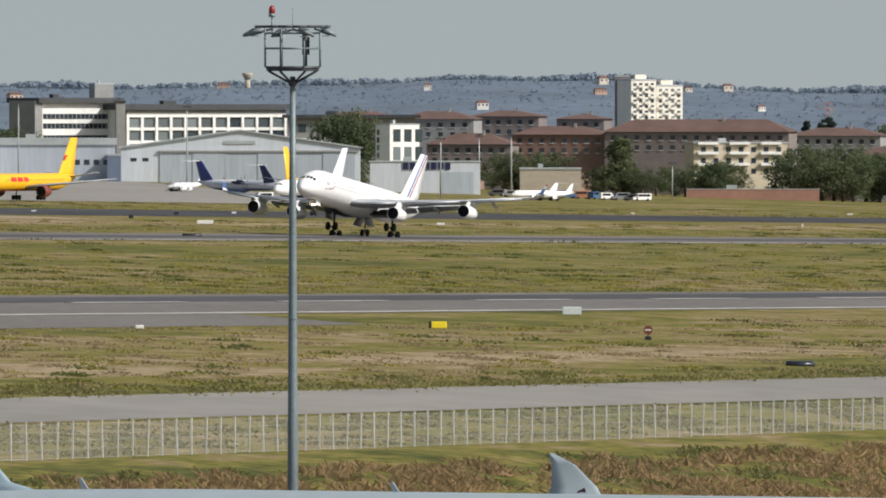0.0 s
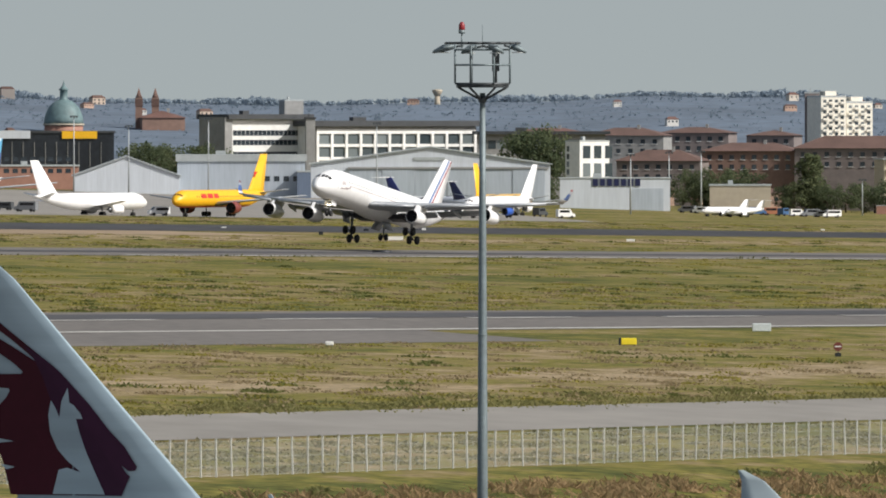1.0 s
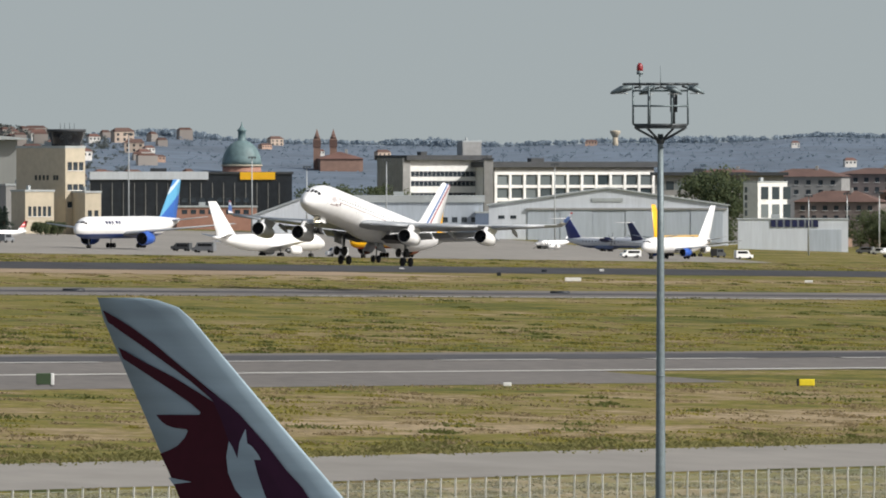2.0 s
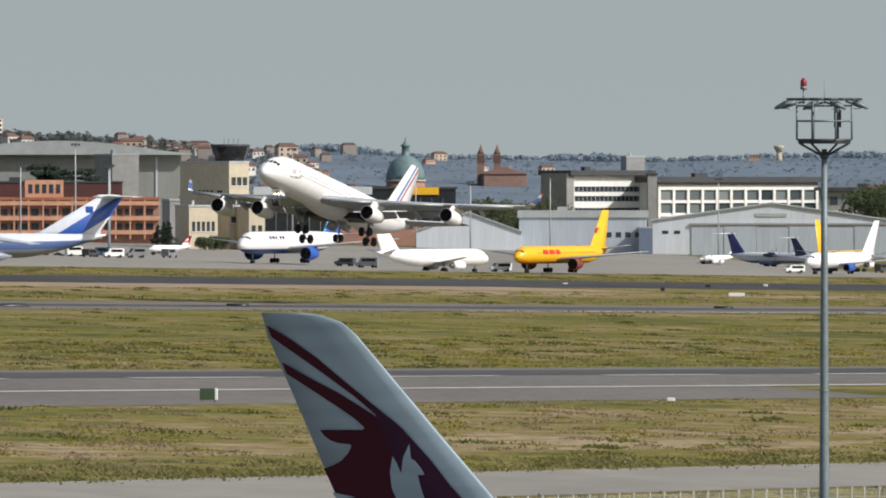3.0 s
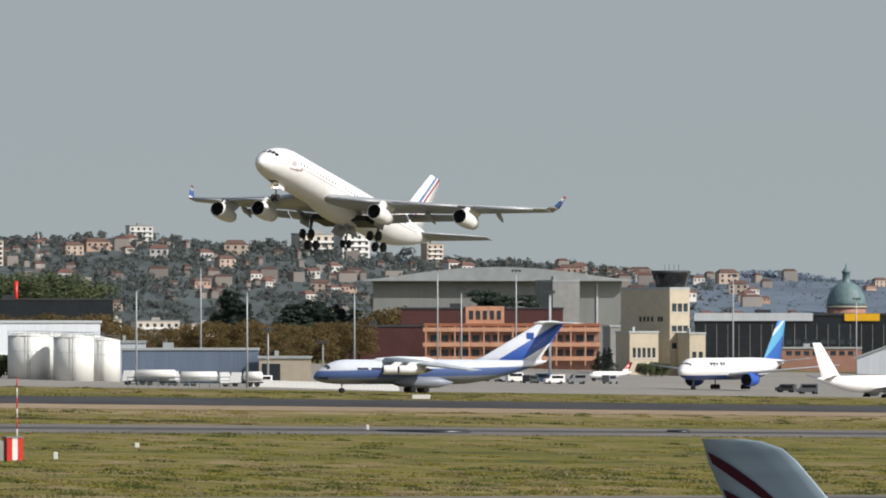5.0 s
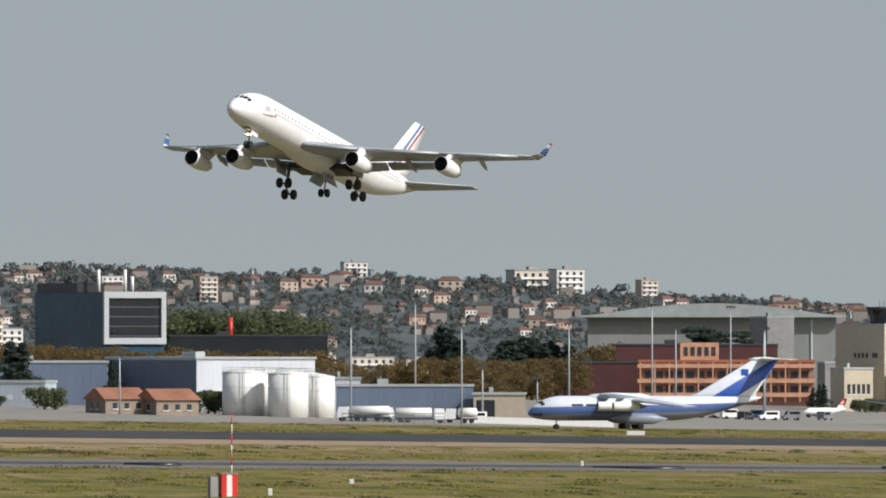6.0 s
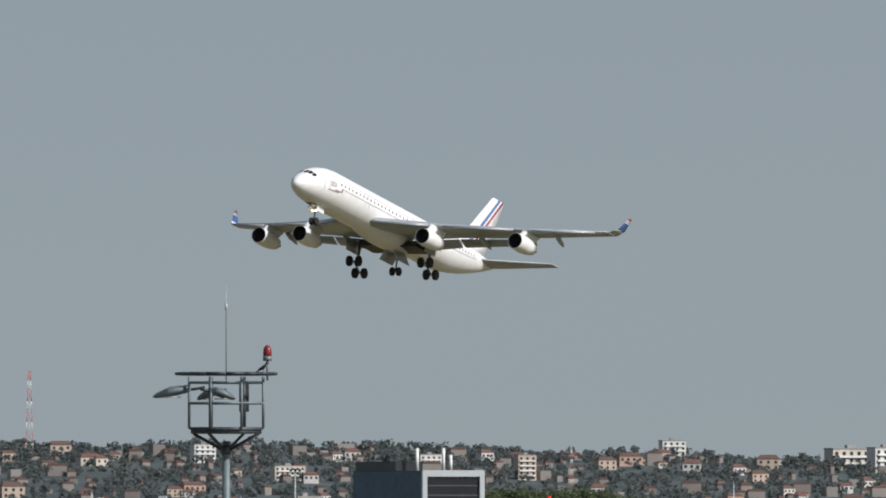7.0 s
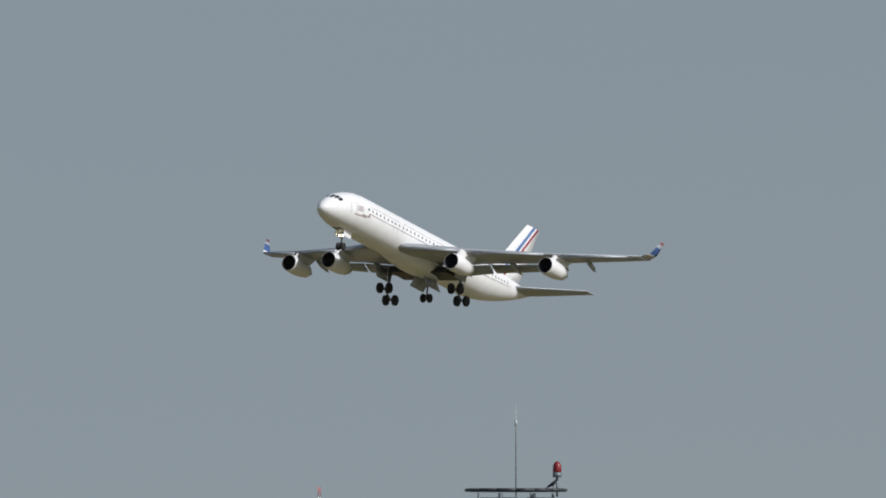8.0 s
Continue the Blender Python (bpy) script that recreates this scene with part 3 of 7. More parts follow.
# ---------------------------------------------------------------- the foreground: masts and the parked tail
def build_mast(b, d, deck, label, lamp_side, antenna, flood_x, flood2=None):
    """A floodlight mast: tapered tube, braced service basket, top ring, floodlights, obstruction lamp."""
    root = thing("floodlight_mast", at(site(b, d), facing(b)), label, "light mast", "floodlight masts")
    zg = root.matrix_basis.translation.z
    h = deck - zg
    part("pole", loft([ring_z(0, 0, z, r, 14) for z, r in ((-0.1, 0.24), (h * 0.45, 0.185), (h * 0.8, 0.135), (h - 0.25, 0.10))]), M_galv, root)
    part("pole_flange", loft([ring_z(0, 0, z, 0.17, 14) for z in (h * 0.62, h * 0.62 + 0.06)]), M_galv, root)
    part("top_collar", loft([ring_z(0, 0, z, r, 12) for z, r in ((h - 0.62, 0.10), (h - 0.55, 0.15), (h - 0.42, 0.15), (h - 0.36, 0.10))]), M_galvdark, root)
    for i in range(4):
        a = math.pi / 4 + i * math.pi / 2 + 0.3
        x, y = math.cos(a), math.sin(a)
        part("brace", rod((x * 0.08, y * 0.08, h - 0.5), (x * 1.0, y * 1.0, h - 0.05), 0.045, 6), M_galvdark, root)
    part("deck", loft([ring_z(0, 0, h + z, 1.04, 8, math.pi / 8) for z in (-0.05, 0.06)]), M_galvdark, root, "dark steel deck of the basket")
    part("toe_board", loft([ring_z(0, 0, h + z, r, 8, math.pi / 8) for z, r in ((0.06, 1.09), (0.13, 1.09), (0.13, 1.06), (0.06, 1.06))], False, False), M_galvdark, root)
    for i in range(8):
        a = math.pi / 8 + i * math.pi / 4
        x, y = 1.09 * math.cos(a), 1.09 * math.sin(a)
        part("post", rod((x, y, h + 0.1), (x, y, h + 1.5), 0.038, 6), M_galv, root)
    for z in (0.78, 1.34):
        bm = bmesh.new()
        for i in range(8):
            a, c = math.pi / 8 + i * math.pi / 4, math.pi / 8 + (i + 1) * math.pi / 4
            add_rod(bm, (1.09 * math.cos(a), 1.09 * math.sin(a), h + z), (1.09 * math.cos(c), 1.09 * math.sin(c), h + z), 0.034, 6)
        part("guard_rail", bm, M_galv, root)
    bm = bmesh.new()
    for i in range(16):
        a, c = i * math.pi / 8, (i + 1) * math.pi / 8
        add_rod(bm, (1.36 * math.cos(a), 1.36 * math.sin(a), h + 1.58), (1.36 * math.cos(c), 1.36 * math.sin(c), h + 1.58), 0.045, 6)
    for i in range(4):
        a = i * math.pi / 4 + 0.2
        add_rod(bm, (1.36 * math.cos(a), 1.36 * math.sin(a), h + 1.58), (-1.36 * math.cos(a), -1.36 * math.sin(a), h + 1.58), 0.03, 6)
    part("lamp_ring", bm, M_galvdark, root, "dark ring that carries the floodlights")
    for x, y in ((-0.42, 0.2), (0.48, -0.15)):
        part("ladder_stile", rod((x, y, h), (x, y, h + 1.5), 0.06, 6), M_galvdark, root)
    part("control_box", box(0.35, 0.62, 0.1, 0.35, h + 0.55, h + 1.3), M_galvdark, root)

    def flood(x, y, z, sx):
        bm = loft([[(x + sx * q, y + r * math.cos(t), z + e + r * 0.42 * math.sin(t)) for t in [2 * math.pi * i / 12 for i in range(12)]] for q, r, e in ((0, 0.10, 0.03), (0.1, 0.26, 0.02), (0.55, 0.34, -0.06), (0.92, 0.16, -0.17), (1.0, 0.03, -0.2))])
        f = part("floodlight", bm, M_galv, root, "grey cut-off floodlight")
        part("lens", loft([ring_z(x + sx * 0.5, y, z - 0.22, 0.24, 10), ring_z(x + sx * 0.5, y, z - 0.19, 0.24, 10)]), mat("flood_lens", (0.5, 0.52, 0.5), 0.2), f)
        part("arm", rod((x, y, z), (x - sx * 0.35, y, z + 0.06), 0.04, 6), M_galvdark, f)
    for x, y, z, sx in flood_x:
        flood(x, y, h + z, sx)
    lx = lamp_side
    part("lamp_post", rod((lx, 0, h + 1.4), (lx, 0, h + 1.95), 0.03, 6), M_galv, root)
    lamp = part("obstruction_lamp", loft([ring_z(lx, 0, h + z, r, 12) for z, r in ((2.05, 0.10), (2.10, 0.12), (2.26, 0.11), (2.34, 0.06), (2.36, 0.02))]), M_red, root, "red obstruction lamp")
    part("lamp_base", loft([ring_z(lx, 0, h + z, 0.12, 12) for z in (1.93, 2.06)]), M_galv, lamp)
    if antenna:
        part("antenna", loft([ring_z(0, 0, h + z, r, 8) for z, r in ((1.4, 0.018), (3.3, 0.014), (3.32, 0.034), (3.46, 0.034), (3.48, 0.010), (4.0, 0.006))]), M_palesteel, root, "pale whip aerial")
    else:
        part("antenna", rod((0, 0, h + 1.4), (0, 0, h + 2.25), 0.012, 6), M_galv, root)
    return root


build_mast(518, 490, 21.27, "tall tapered grey steel floodlight mast with basket", -0.76, False, [(-1.0, 0.2, 1.44, -0.85), (1.0, -0.2, 1.44, 0.62), (-0.2, 0.9, 1.42, -0.6), (0.2, -0.9, 1.42, 0.6)])
mast_b = build_mast(-2263, 363, 22.43, "grey steel floodlight mast with basket and whip aerial", 1.12, True, [(-0.95, -0.1, 1.15, -1.05), (-0.2, 0.8, 1.1, -0.6), (-0.45, -0.3, 1.1, 0.7)])


def build_bird():
    p = site(-2263, 363)
    base = Vector((p.x + 1.02, p.y, 22.43 + 1.625))
    root = thing("bird", at(base), "small black bird perched on the mast's ring", "bird")
    black = mat("black_feathers", (0.012, 0.012, 0.014), 0.6, vary=0.3)
    part("body", loft([[(x + 0, r * math.cos(t), z + r * math.sin(t)) for t in [2 * math.pi * i / 10 for i in range(10)]] for x, z, r in ((-0.16, 0.05, 0.02), (-0.06, 0.10, 0.055), (0.02, 0.15, 0.065), (0.07, 0.20, 0.045))]), black, root)
    part("head", loft([[(x, r * math.cos(t), z + r * math.sin(t)) for t in [2 * math.pi * i / 10 for i in range(10)]] for x, z, r in ((0.04, 0.21, 0.02), (0.06, 0.235, 0.042), (0.1, 0.24, 0.03), (0.15, 0.235, 0.005))]), black, root)
    part("tail", prism([(-0.14, 0.06), (-0.27, -0.02), (-0.25, -0.04), (-0.12, 0.03)], -0.03, 0.03), black, root)
    for y in (-0.02, 0.02):
        part("leg", rod((0, y, 0), (0, y, 0.1), 0.006, 5), black, root)


build_bird()


def build_parked_widebody():
    """The parked airliner below the terrace: fuselage top, fin and far winglet show; nose to the right."""
    p = site(29, 480)
    root = thing("parked_airliner", at(p, facing(600, -24)), "parked grey-white airliner with maroon emblem on its fin", "aircraft")
    grey = mat("airliner_grey", (0.33, 0.39, 0.41), 0.3, vary=0.05, grain=1.2, patch=0.25)
    maroon = mat("maroon_paint", (0.046, 0.004, 0.012), 0.5, vary=0.1, spec=0.2)
    plum = mat("plum_paint", (0.036, 0.008, 0.028), 0.5, vary=0.1, spec=0.2)
    hull = Hull(66.0, 3.02, 5.75, 8, 22, 0.3, 0.8)
    bm = hull.mesh(36)
    bmesh.ops.translate(bm, vec=(51.5, 0, 0), verts=bm.verts[:])
    body = part("fuselage", bm, grey, root)
    secs = [(1.2, 8.55, 9.1, 0.05), (-0.2, 8.93, 7.34, 0.05), (-4.2, 13.1, 5.3, 0.05), (-7.66, 16.78, 3.62, 0.05), (-8.26, 17.25, 3.15, 0.05), (-9.1, 17.5, 2.4, 0.05), (-9.84, 17.58, 1.72, 0.04)]
    secs = [tuple(u + (v - u) * i / 10 for u, v in zip(p0, p1)) for p0, p1 in zip(secs, secs[1:]) for i in range(10)] + [secs[-1]]
    # fin grey with its bluish shade and level reflection streaks painted in
    pale = mat("fin_grey_shade_streaks", (0.27, 0.35, 0.40), 0.35, vary=0.16, grain=0.5, patch=0.25, stretch=(0.15, 0.15, 2.2))
    fin = part("fin", fin_bm(secs), pale, root, "grey fin with a maroon emblem, its bluish shade and streaks painted in")

    def skin(x, z):
        for (xa, za, ca, ta), (xb, zb, cb, tb) in zip(secs, secs[1:]):
            if za <= z <= zb:
                f = (z - za) / (zb - za)
                le, c, t = xa + (xb - xa) * f, ca + (cb - ca) * f, ta + (tb - ta) * f
                u = min(1, max(0, (le - x) / c))
                low = AIRFOIL[6:] + [(0.0, 0.0)]
                for (u0, v0), (u1, v1) in zip(low, low[1:]):
                    if -u1 <= u <= -u0:
                        g = (u + u0) / (u0 - u1) if u0 != u1 else 0
                        return (v0 + (v1 - v0) * abs(g)) * t * c - 0.012
        return -0.16

    def emblem(name, outline, material, label="", layer=1):
        """A painted shape on the fin's skin, cut into cells so that it follows the curve."""
        bm = bmesh.new()
        bm.faces.new([bm.verts.new(((u - 29) / 44.2, 0, 8.93 + (853 - v) / 49.2)) for u, v in outline])
        bm.normal_update()
        bmesh.ops.triangulate(bm, faces=bm.faces[:], ngon_method="EAR_CLIP")
        for axis, lo, hi in ((0, -12.0, 1.0), (2, 8.8, 17.6)):
            w = lo
            while w < hi:
                co, no = [0, 0, 0], [0, 0, 0]
                co[axis], no[axis] = w, 1
                bmesh.ops.bisect_plane(bm, geom=bm.verts[:] + bm.edges[:] + bm.faces[:], plane_co=co, plane_no=no)
                w += 0.3
        for q in bm.verts:
            q.co.y = skin(q.co.x, q.co.z) - 0.012 - 0.012 * layer
        return part(name, bm, material, fin, label)

    emblem("emblem_horn", [(-470, 450), (-441, 466), (-421, 478), (-381, 506), (-341, 539), (-301, 571), (-261, 603), (-257, 622), (-281, 601), (-311, 576), (-341, 554), (-391, 519), (-441, 485), (-461, 471)], maroon, "maroon sweeping horn stripe")
    emblem("emblem_head", [(-442, 516), (-391, 544), (-341, 569), (-301, 593), (-258, 620), (-230, 640), (-205, 700), (-205, 850), (-316, 850), (-330, 790), (-348, 745), (-367, 705), (-351, 699), (-336, 691), (-323, 677), (-317, 665), (-319, 661), (-341, 659),
           (-356, 654), (-366, 646), (-374, 636), (-296, 635), (-293, 631), (-311, 615), (-341, 595), (-391, 563), (-434, 536)], maroon, "maroon emblem of a horned head", 2)
    emblem("emblem_mane", [(-291, 583), (-261, 603), (-241, 618), (-224, 633), (-174, 688), (-139, 733), (-111, 763), (-89, 798), (-92, 805), (-104, 806), (-117, 795), (-107, 811), (-101, 815), (-112, 840), (-116, 850), (-200, 850), (-205, 735), (-227, 711), (-244, 678), (-257, 640), (-270, 612)], plum, "dark plum curved mane", 3)
    emblem("emblem_flame", [(-242, 681), (-234, 695), (-227, 712), (-223, 683), (-212, 659), (-209, 685), (-201, 690), (-189, 705), (-185, 714), (-197, 714), (-191, 738), (-179, 773), (-167, 801), (-146, 848), (-240, 848), (-229, 805), (-214, 801), (-189, 809), (-214, 788), (-231, 768), (-244, 738), (-247, 708)], pale, "pale flame-shaped gap in the emblem", 4)
    for tip, root_a, root_b in (((-310, 755), (-352, 747), (-344, 759)), ((-308, 801), (-334, 795), (-324, 805))):
        emblem("emblem_notch", [root_a, tip, root_b], pale, "", 3)
    # the far wing and its curved winglet
    wing = part("wing", loft([foil(24, 2.5, 4.2, 12, 0.11), foil(15.5, 20, 5.6, 6, 0.10), foil(11.3, 29.5, 6.5, 3.5, 0.09)]), M_alu, root)
    part("wing", loft([foil(24, -2.5, 4.2, 12, 0.11), foil(12.5, -20, 4.9, 6, 0.10), foil(7.5, -29.5, 5.3, 3.6, 0.09)]), M_alu, root)
    tipx = 10.4
    wl = part("winglet", loft([foil(tipx + 0.2, 29.3, 6.5, 3.5, 0.07), foil(tipx - 0.1, 30.6, 7.1, 2.9, 0.07), foil(tipx - 0.95, 31.3, 8.0, 1.9, 0.06), foil(tipx - 2.05, 31.7, 8.85, 0.95, 0.05), foil(tipx - 2.95, 31.8, 9.26, 0.25, 0.03)]), grey, wing, "grey curved winglet with dark emblem")
    part("emblem", loft([[(tipx - 1.5 + 0.3 * x, 31.1 + 0.45 * z - 0.12, 7.55 + z) for x, z in ((-1.1, -0.3), (0.5, -0.35), (0.9, 0.1), (0.2, 0.45), (-0.7, 0.3))], [(tipx - 1.5 + 0.3 * x, 31.1 + 0.45 * z - 0.08, 7.55 + z) for x, z in ((-1.1, -0.3), (0.5, -0.35), (0.9, 0.1), (0.2, 0.45), (-0.7, 0.3))]]), plum, wl)
    for px in (14.8, 2.6):
        part("blade_aerial", prism([(px, 8.7), (px + 0.28, 8.7), (px - 0.02, 9.12), (px - 0.14, 9.1)], -0.03, 0.03), grey, body)
    for side in (1, -1):
        part("tailplane", wing_bm([(-0.8, 1.0, 7.2, 6.0, 0.09), (-6.6, 9.6, 7.9, 2.5, 0.08)], side), M_alu, root)
    gear(root, 45.5, 0, 3.2, 0.6, 0.6, 1, 0, 0.8, 0, "nose_landing_gear")
    for side in (1, -1):
        gear(root, 17.5, 5.3 * side, 3.2, 0.72, 0.72, 2, 1.9, 1.5, 0, "main_landing_gear")


build_parked_widebody()


def build_fence():
    """Pale mesh fence on concrete posts along the perimeter."""
    root = thing("perimeter_fence", pose(0, 0, 0), "pale wire mesh fence with white posts", "fence")
    wire = mat("fence_wire", (0.50, 0.52, 0.48), 0.6, 0.2, vary=0.15)
    postm = mat("fence_post", (0.50, 0.50, 0.46), 0.7, vary=0.12)
    pm = bpy.data.meshes.new("post")
    bm = bmesh.new()
    add_box(bm, -0.045, 0.045, -0.045, 0.045, -0.1, 2.12)
    add_box(bm, -0.05, 0.05, 0.0, 0.09, 2.08, 2.22)
    bm.to_mesh(pm)
    bm.free()
    for i in range(200):
        s = 590 + 2.4 * i
        ob = piece("post", pm, postm, root)
        v = off(289, s)
        ob.matrix_basis = pose(v.x, v.y, v.z, random.uniform(-1.2, 1.2), random.uniform(-1.5, 1.5), -24)
    bm = bmesh.new()
    for i in range(50):
        s = 560 + 11 * i
        for z in (0.06, 0.58, 1.1, 1.6, 2.06):
            add_rod(bm, off(289, s, z), off(289, s + 11, z), 0.008, 4)
    part("tension_wire", bm, wire, root)
    verts, faces = [], []
    for i in range(3660):
        s = 560 + 0.15 * i
        a, b2 = off(289, s, 0.04), off(289, s, 2.06)
        dx, dy = UX * 0.010, UY * 0.010
        k = len(verts)
        verts += [(a.x - dx, a.y - dy, a.z), (a.x + dx, a.y + dy, a.z), (b2.x + dx, b2.y + dy, b2.z), (b2.x - dx, b2.y - dy, b2.z)]
        faces.append((k, k + 1, k + 2, k + 3))
    me = bpy.data.meshes.new("wire_mesh")
    me.from_pydata(verts, [], faces)
    piece("wire_mesh", me, wire, root)["kind"] = "stuff"


build_fence()


# ---------------------------------------------------------------- parked aircraft on the apron
def airliner(name, label, b, d, rz, length, r, zc, span, body, wingm, finm, engm, fin_h, engines=((0.30, 0.34, 1.0),), high=False, t_tail=False, sweep=0.5, windows=True, chord=0.17, er=1.15, el=3.6, category="aircraft", nose=1.15, tail=3.2, prop=False):
    """A parked aircraft: nose at local x = 0, wheels on the ground."""
    root = thing(name, at(site(b, d), rz), label, category)
    hull = Hull(length, r, zc, nose * 2 * r, tail * 2 * r, 0.28, 0.72)
    fus = part("fuselage", hull.mesh(22), body, root)
    cockpit(fus, hull, nose * r * 0.42, nose * r * 0.85, 35, 88)
    if windows:
        bm = bmesh.new()
        hull.windows(bm, length * 0.16, length * 0.8, 1.1, 14, 0.28)
        part("cabin_windows", bm, M_glassdark, fus)["kind"] = "stuff"
    half = span / 2
    xr = -length * 0.36
    zw = zc + r * 0.85 if high else zc - r * 0.62
    dih = -0.05 if high and not prop else (0.02 if prop else 0.10)
    for side in (1, -1):
        w = part("wing", wing_bm([(xr, r * 0.3, zw, length * chord, 0.13), (xr - half * 0.33 * sweep, half * 0.36, zw + half * 0.36 * dih, length * chord * 0.62, 0.12), (xr - half * 0.97 * sweep, half, zw + half * dih, length * chord * 0.26, 0.10)], side), wingm, root)
        for fy, fx, k in engines:
            y = half * fy * 1.0
            ex = xr - y * sweep * 0.9 + el * 0.75
            ez = zw + y * dih - er * 1.15 + (0.1 if not high else -0.15)
            if prop:
                nac = part("engine", loft([ring_x(xr + 2.0 - f * 4.2, y * side, zw - 0.35, 0.62 * q, 0.7 * q, 12) for f, q in ((0, 0.3), (0.1, 0.75), (0.45, 1), (0.85, 0.7), (1, 0.15))]), engm, root)
                for i in range(6):
                    a = math.pi / 3 * i + 0.3
                    part("propeller_blade", rod((xr + 2.05, y * side, zw - 0.35), (xr + 2.05, y * side + 1.9 * math.cos(a), zw - 0.35 + 1.9 * math.sin(a)), 0.07, 5), M_dark, nac)
            else:
                engine(root, ex, y * side, ez, er * k, el, engm, zw + y * dih + 0.05)
        ty, tz = (r * 0.1, zc + r * 0.7 + fin_h * 0.98) if t_tail else (r * 0.25, zc + r * 0.55)
        tx = -length * (0.955 if t_tail else 0.865)
        part("tailplane", wing_bm([(tx, ty, tz, length * 0.085, 0.10), (tx - span * 0.085, span * 0.165, tz + (0 if t_tail else 0.9), length * 0.035, 0.09)], side), wingm, root)
        mx = -length * 0.475
        gear(root, mx, (r * 1.0 if high else r * 1.55) * side, zc - r * 0.6, 0.55, 0.55, 2 if length > 40 else 1, 1.3, 0.9, 0, "main_landing_gear")
        if high:
            part("gear_fairing", loft([ring_x(mx + 3.5 - 7 * f, r * 0.8 * side, zc - r * 0.85, 0.75 * q, 0.7 * q, 12) for f, q in ((0, 0.1), (0.2, 0.8), (0.5, 1), (0.8, 0.8), (1, 0.1))]), body, root)
    gear(root, -length * 0.12, 0, zc - r * 0.7, 0.45, 0.45, 1, 0, 0.6, 0, "nose_landing_gear", 0.3)
    fx = -length * 0.80
    zf = zc + r * 0.75
    ch = length * 0.155
    part("fin", fin_bm([(fx + ch * 0.35, zf - 0.5, ch * 1.4, 0.08), (fx, zf + 0.6, ch * 1.05, 0.09), (fx - fin_h * 0.72, zf + fin_h, ch * 0.48, 0.08)]), finm, root)
    return root


def bars(parent, pts, material, name="title_bar", label=""):
    """Plain blocks where lettering stands; each is x0, x1, y, z0, z1 in the thing's space."""
    for x0, x1, y, z0, z1 in pts:
        part(name, box(min(x0, x1), max(x0, x1), y - 0.05, y + 0.05, z0, z1), material, parent, label)


def hull_bars(parent, hull, pts, material, label=""):
    for x0, x1, a0, a1 in pts:
        bm = bmesh.new()
        hull.patch(bm, x0, x1, a0, a1, 1.012, 2)
        part("title_bar", bm, material, parent, label)
        label = ""


M_cargo = banded("cargo_yellow", (0, 0, 1), 0, 8, [(0, (0.55, 0.03, 0.02)), (2.35, (0.88, 0.47, 0.015))], 0.4)
M_cargofin = mat("cargo_fin_yellow", (0.88, 0.47, 0.015), 0.4, vary=0.04)
yel = airliner("cargo_jet", "yellow twin-engined cargo jet with red belly and title", -28, 2930, facing(-28, 180 + 64), 47.3, 1.95, 3.95, 38, M_cargo, M_alu, M_cargofin, mat("maroon_cowl", (0.20, 0.05, 0.04), 0.4), 8.3, er=1.3)
hull_bars(yel, Hull(47.3, 1.95, 3.95, 4.5, 12.5, 0.28, 0.72), [(10.0, 12.6, 4, 34), (13.2, 15.8, 4, 34), (16.4, 18.6, 4, 34)], M_redpaint, "red title letters as plain blocks")
part("fin_title", box(-42.0, -40.0, 0.2, 0.26, 8.6, 9.8), M_redpaint, yel)

M_bluebelly = banded("blue_belly", (0, 0, 1), 0, 10, [(0, (0.02, 0.06, 0.22)), (3.2, WHITE)], 0.35)
M_starfin = banded("star_fin", (0.5, 0, 0.86), -40, 0, [(-40, (0.03, 0.12, 0.42)), (-13.5, (0.10, 0.35, 0.55)), (-11.2, (0.55, 0.66, 0.75)), (-10.4, (0.04, 0.20, 0.50))], 0.4)
star = airliner("cargo_jet", "white twin-engined jet with blue engines and fin", -516, 2975, facing(-516, 180 + 61), 48.5, 2.5, 4.6, 47.6, M_bluebelly, M_alu, M_starfin, M_blue, 8.8, er=1.5, el=4.4)
hull_bars(star, Hull(48.5, 2.5, 4.6, 5.75, 16, 0.28, 0.72), [(9.5, 10.5, 20, 36), (10.9, 12.0, 20, 36), (12.4, 13.2, 20, 36), (14.2, 15.2, 20, 36), (15.6, 16.5, 20, 36)], M_navy, "dark title as plain blocks")
airliner("narrowbody_jet", "plain white twin-engined jet without titles", -77, 2935, facing(-77, 43), 33.4, 1.9, 3.3, 28.9, M_white, M_white, M_white, M_white, 7.6, er=0.95, el=3.4, windows=False)
airliner("narrowbody_jet", "white twin-engined jet with dark engine inlets", 487, 3190, facing(487, 180 + 60), 33.4, 1.9, 3.3, 28.9, M_white, M_alu, M_white, M_blue, 8.0, er=0.95, el=3.4)
airliner("cargo_jet", "yellow-finned jet parked behind a white one", 600, 3370, facing(600, 71), 42, 1.9, 3.7, 35, mat("gold_fuselage", (0.62, 0.40, 0.12), 0.4, vary=0.08), M_alu, M_cargofin, M_white, 8.2, er=1.0)
M_atrbody = banded("turboprop_paint", (0, 0, 1), 0, 6, [(0, (0.10, 0.14, 0.26)), (1.75, (0.52, 0.55, 0.60))], 0.4)
M_atrfin = banded("turboprop_fin", (0.6, 0, 0.8), -30, 0, [(-30, (0.03, 0.05, 0.22)), (-13.2, (0.25, 0.32, 0.5)), (-12.4, (0.03, 0.04, 0.18))], 0.4)
airliner("turboprop", "grey and navy twin turboprop with a tall fin", 490, 3460, facing(490, -40), 27.2, 1.4, 2.5, 27, M_atrbody, M_white, M_atrfin, M_navy, 5.4, engines=((0.3, 0.3, 1.0),), high=True, t_tail=True, sweep=0.05, chord=0.095, prop=True)
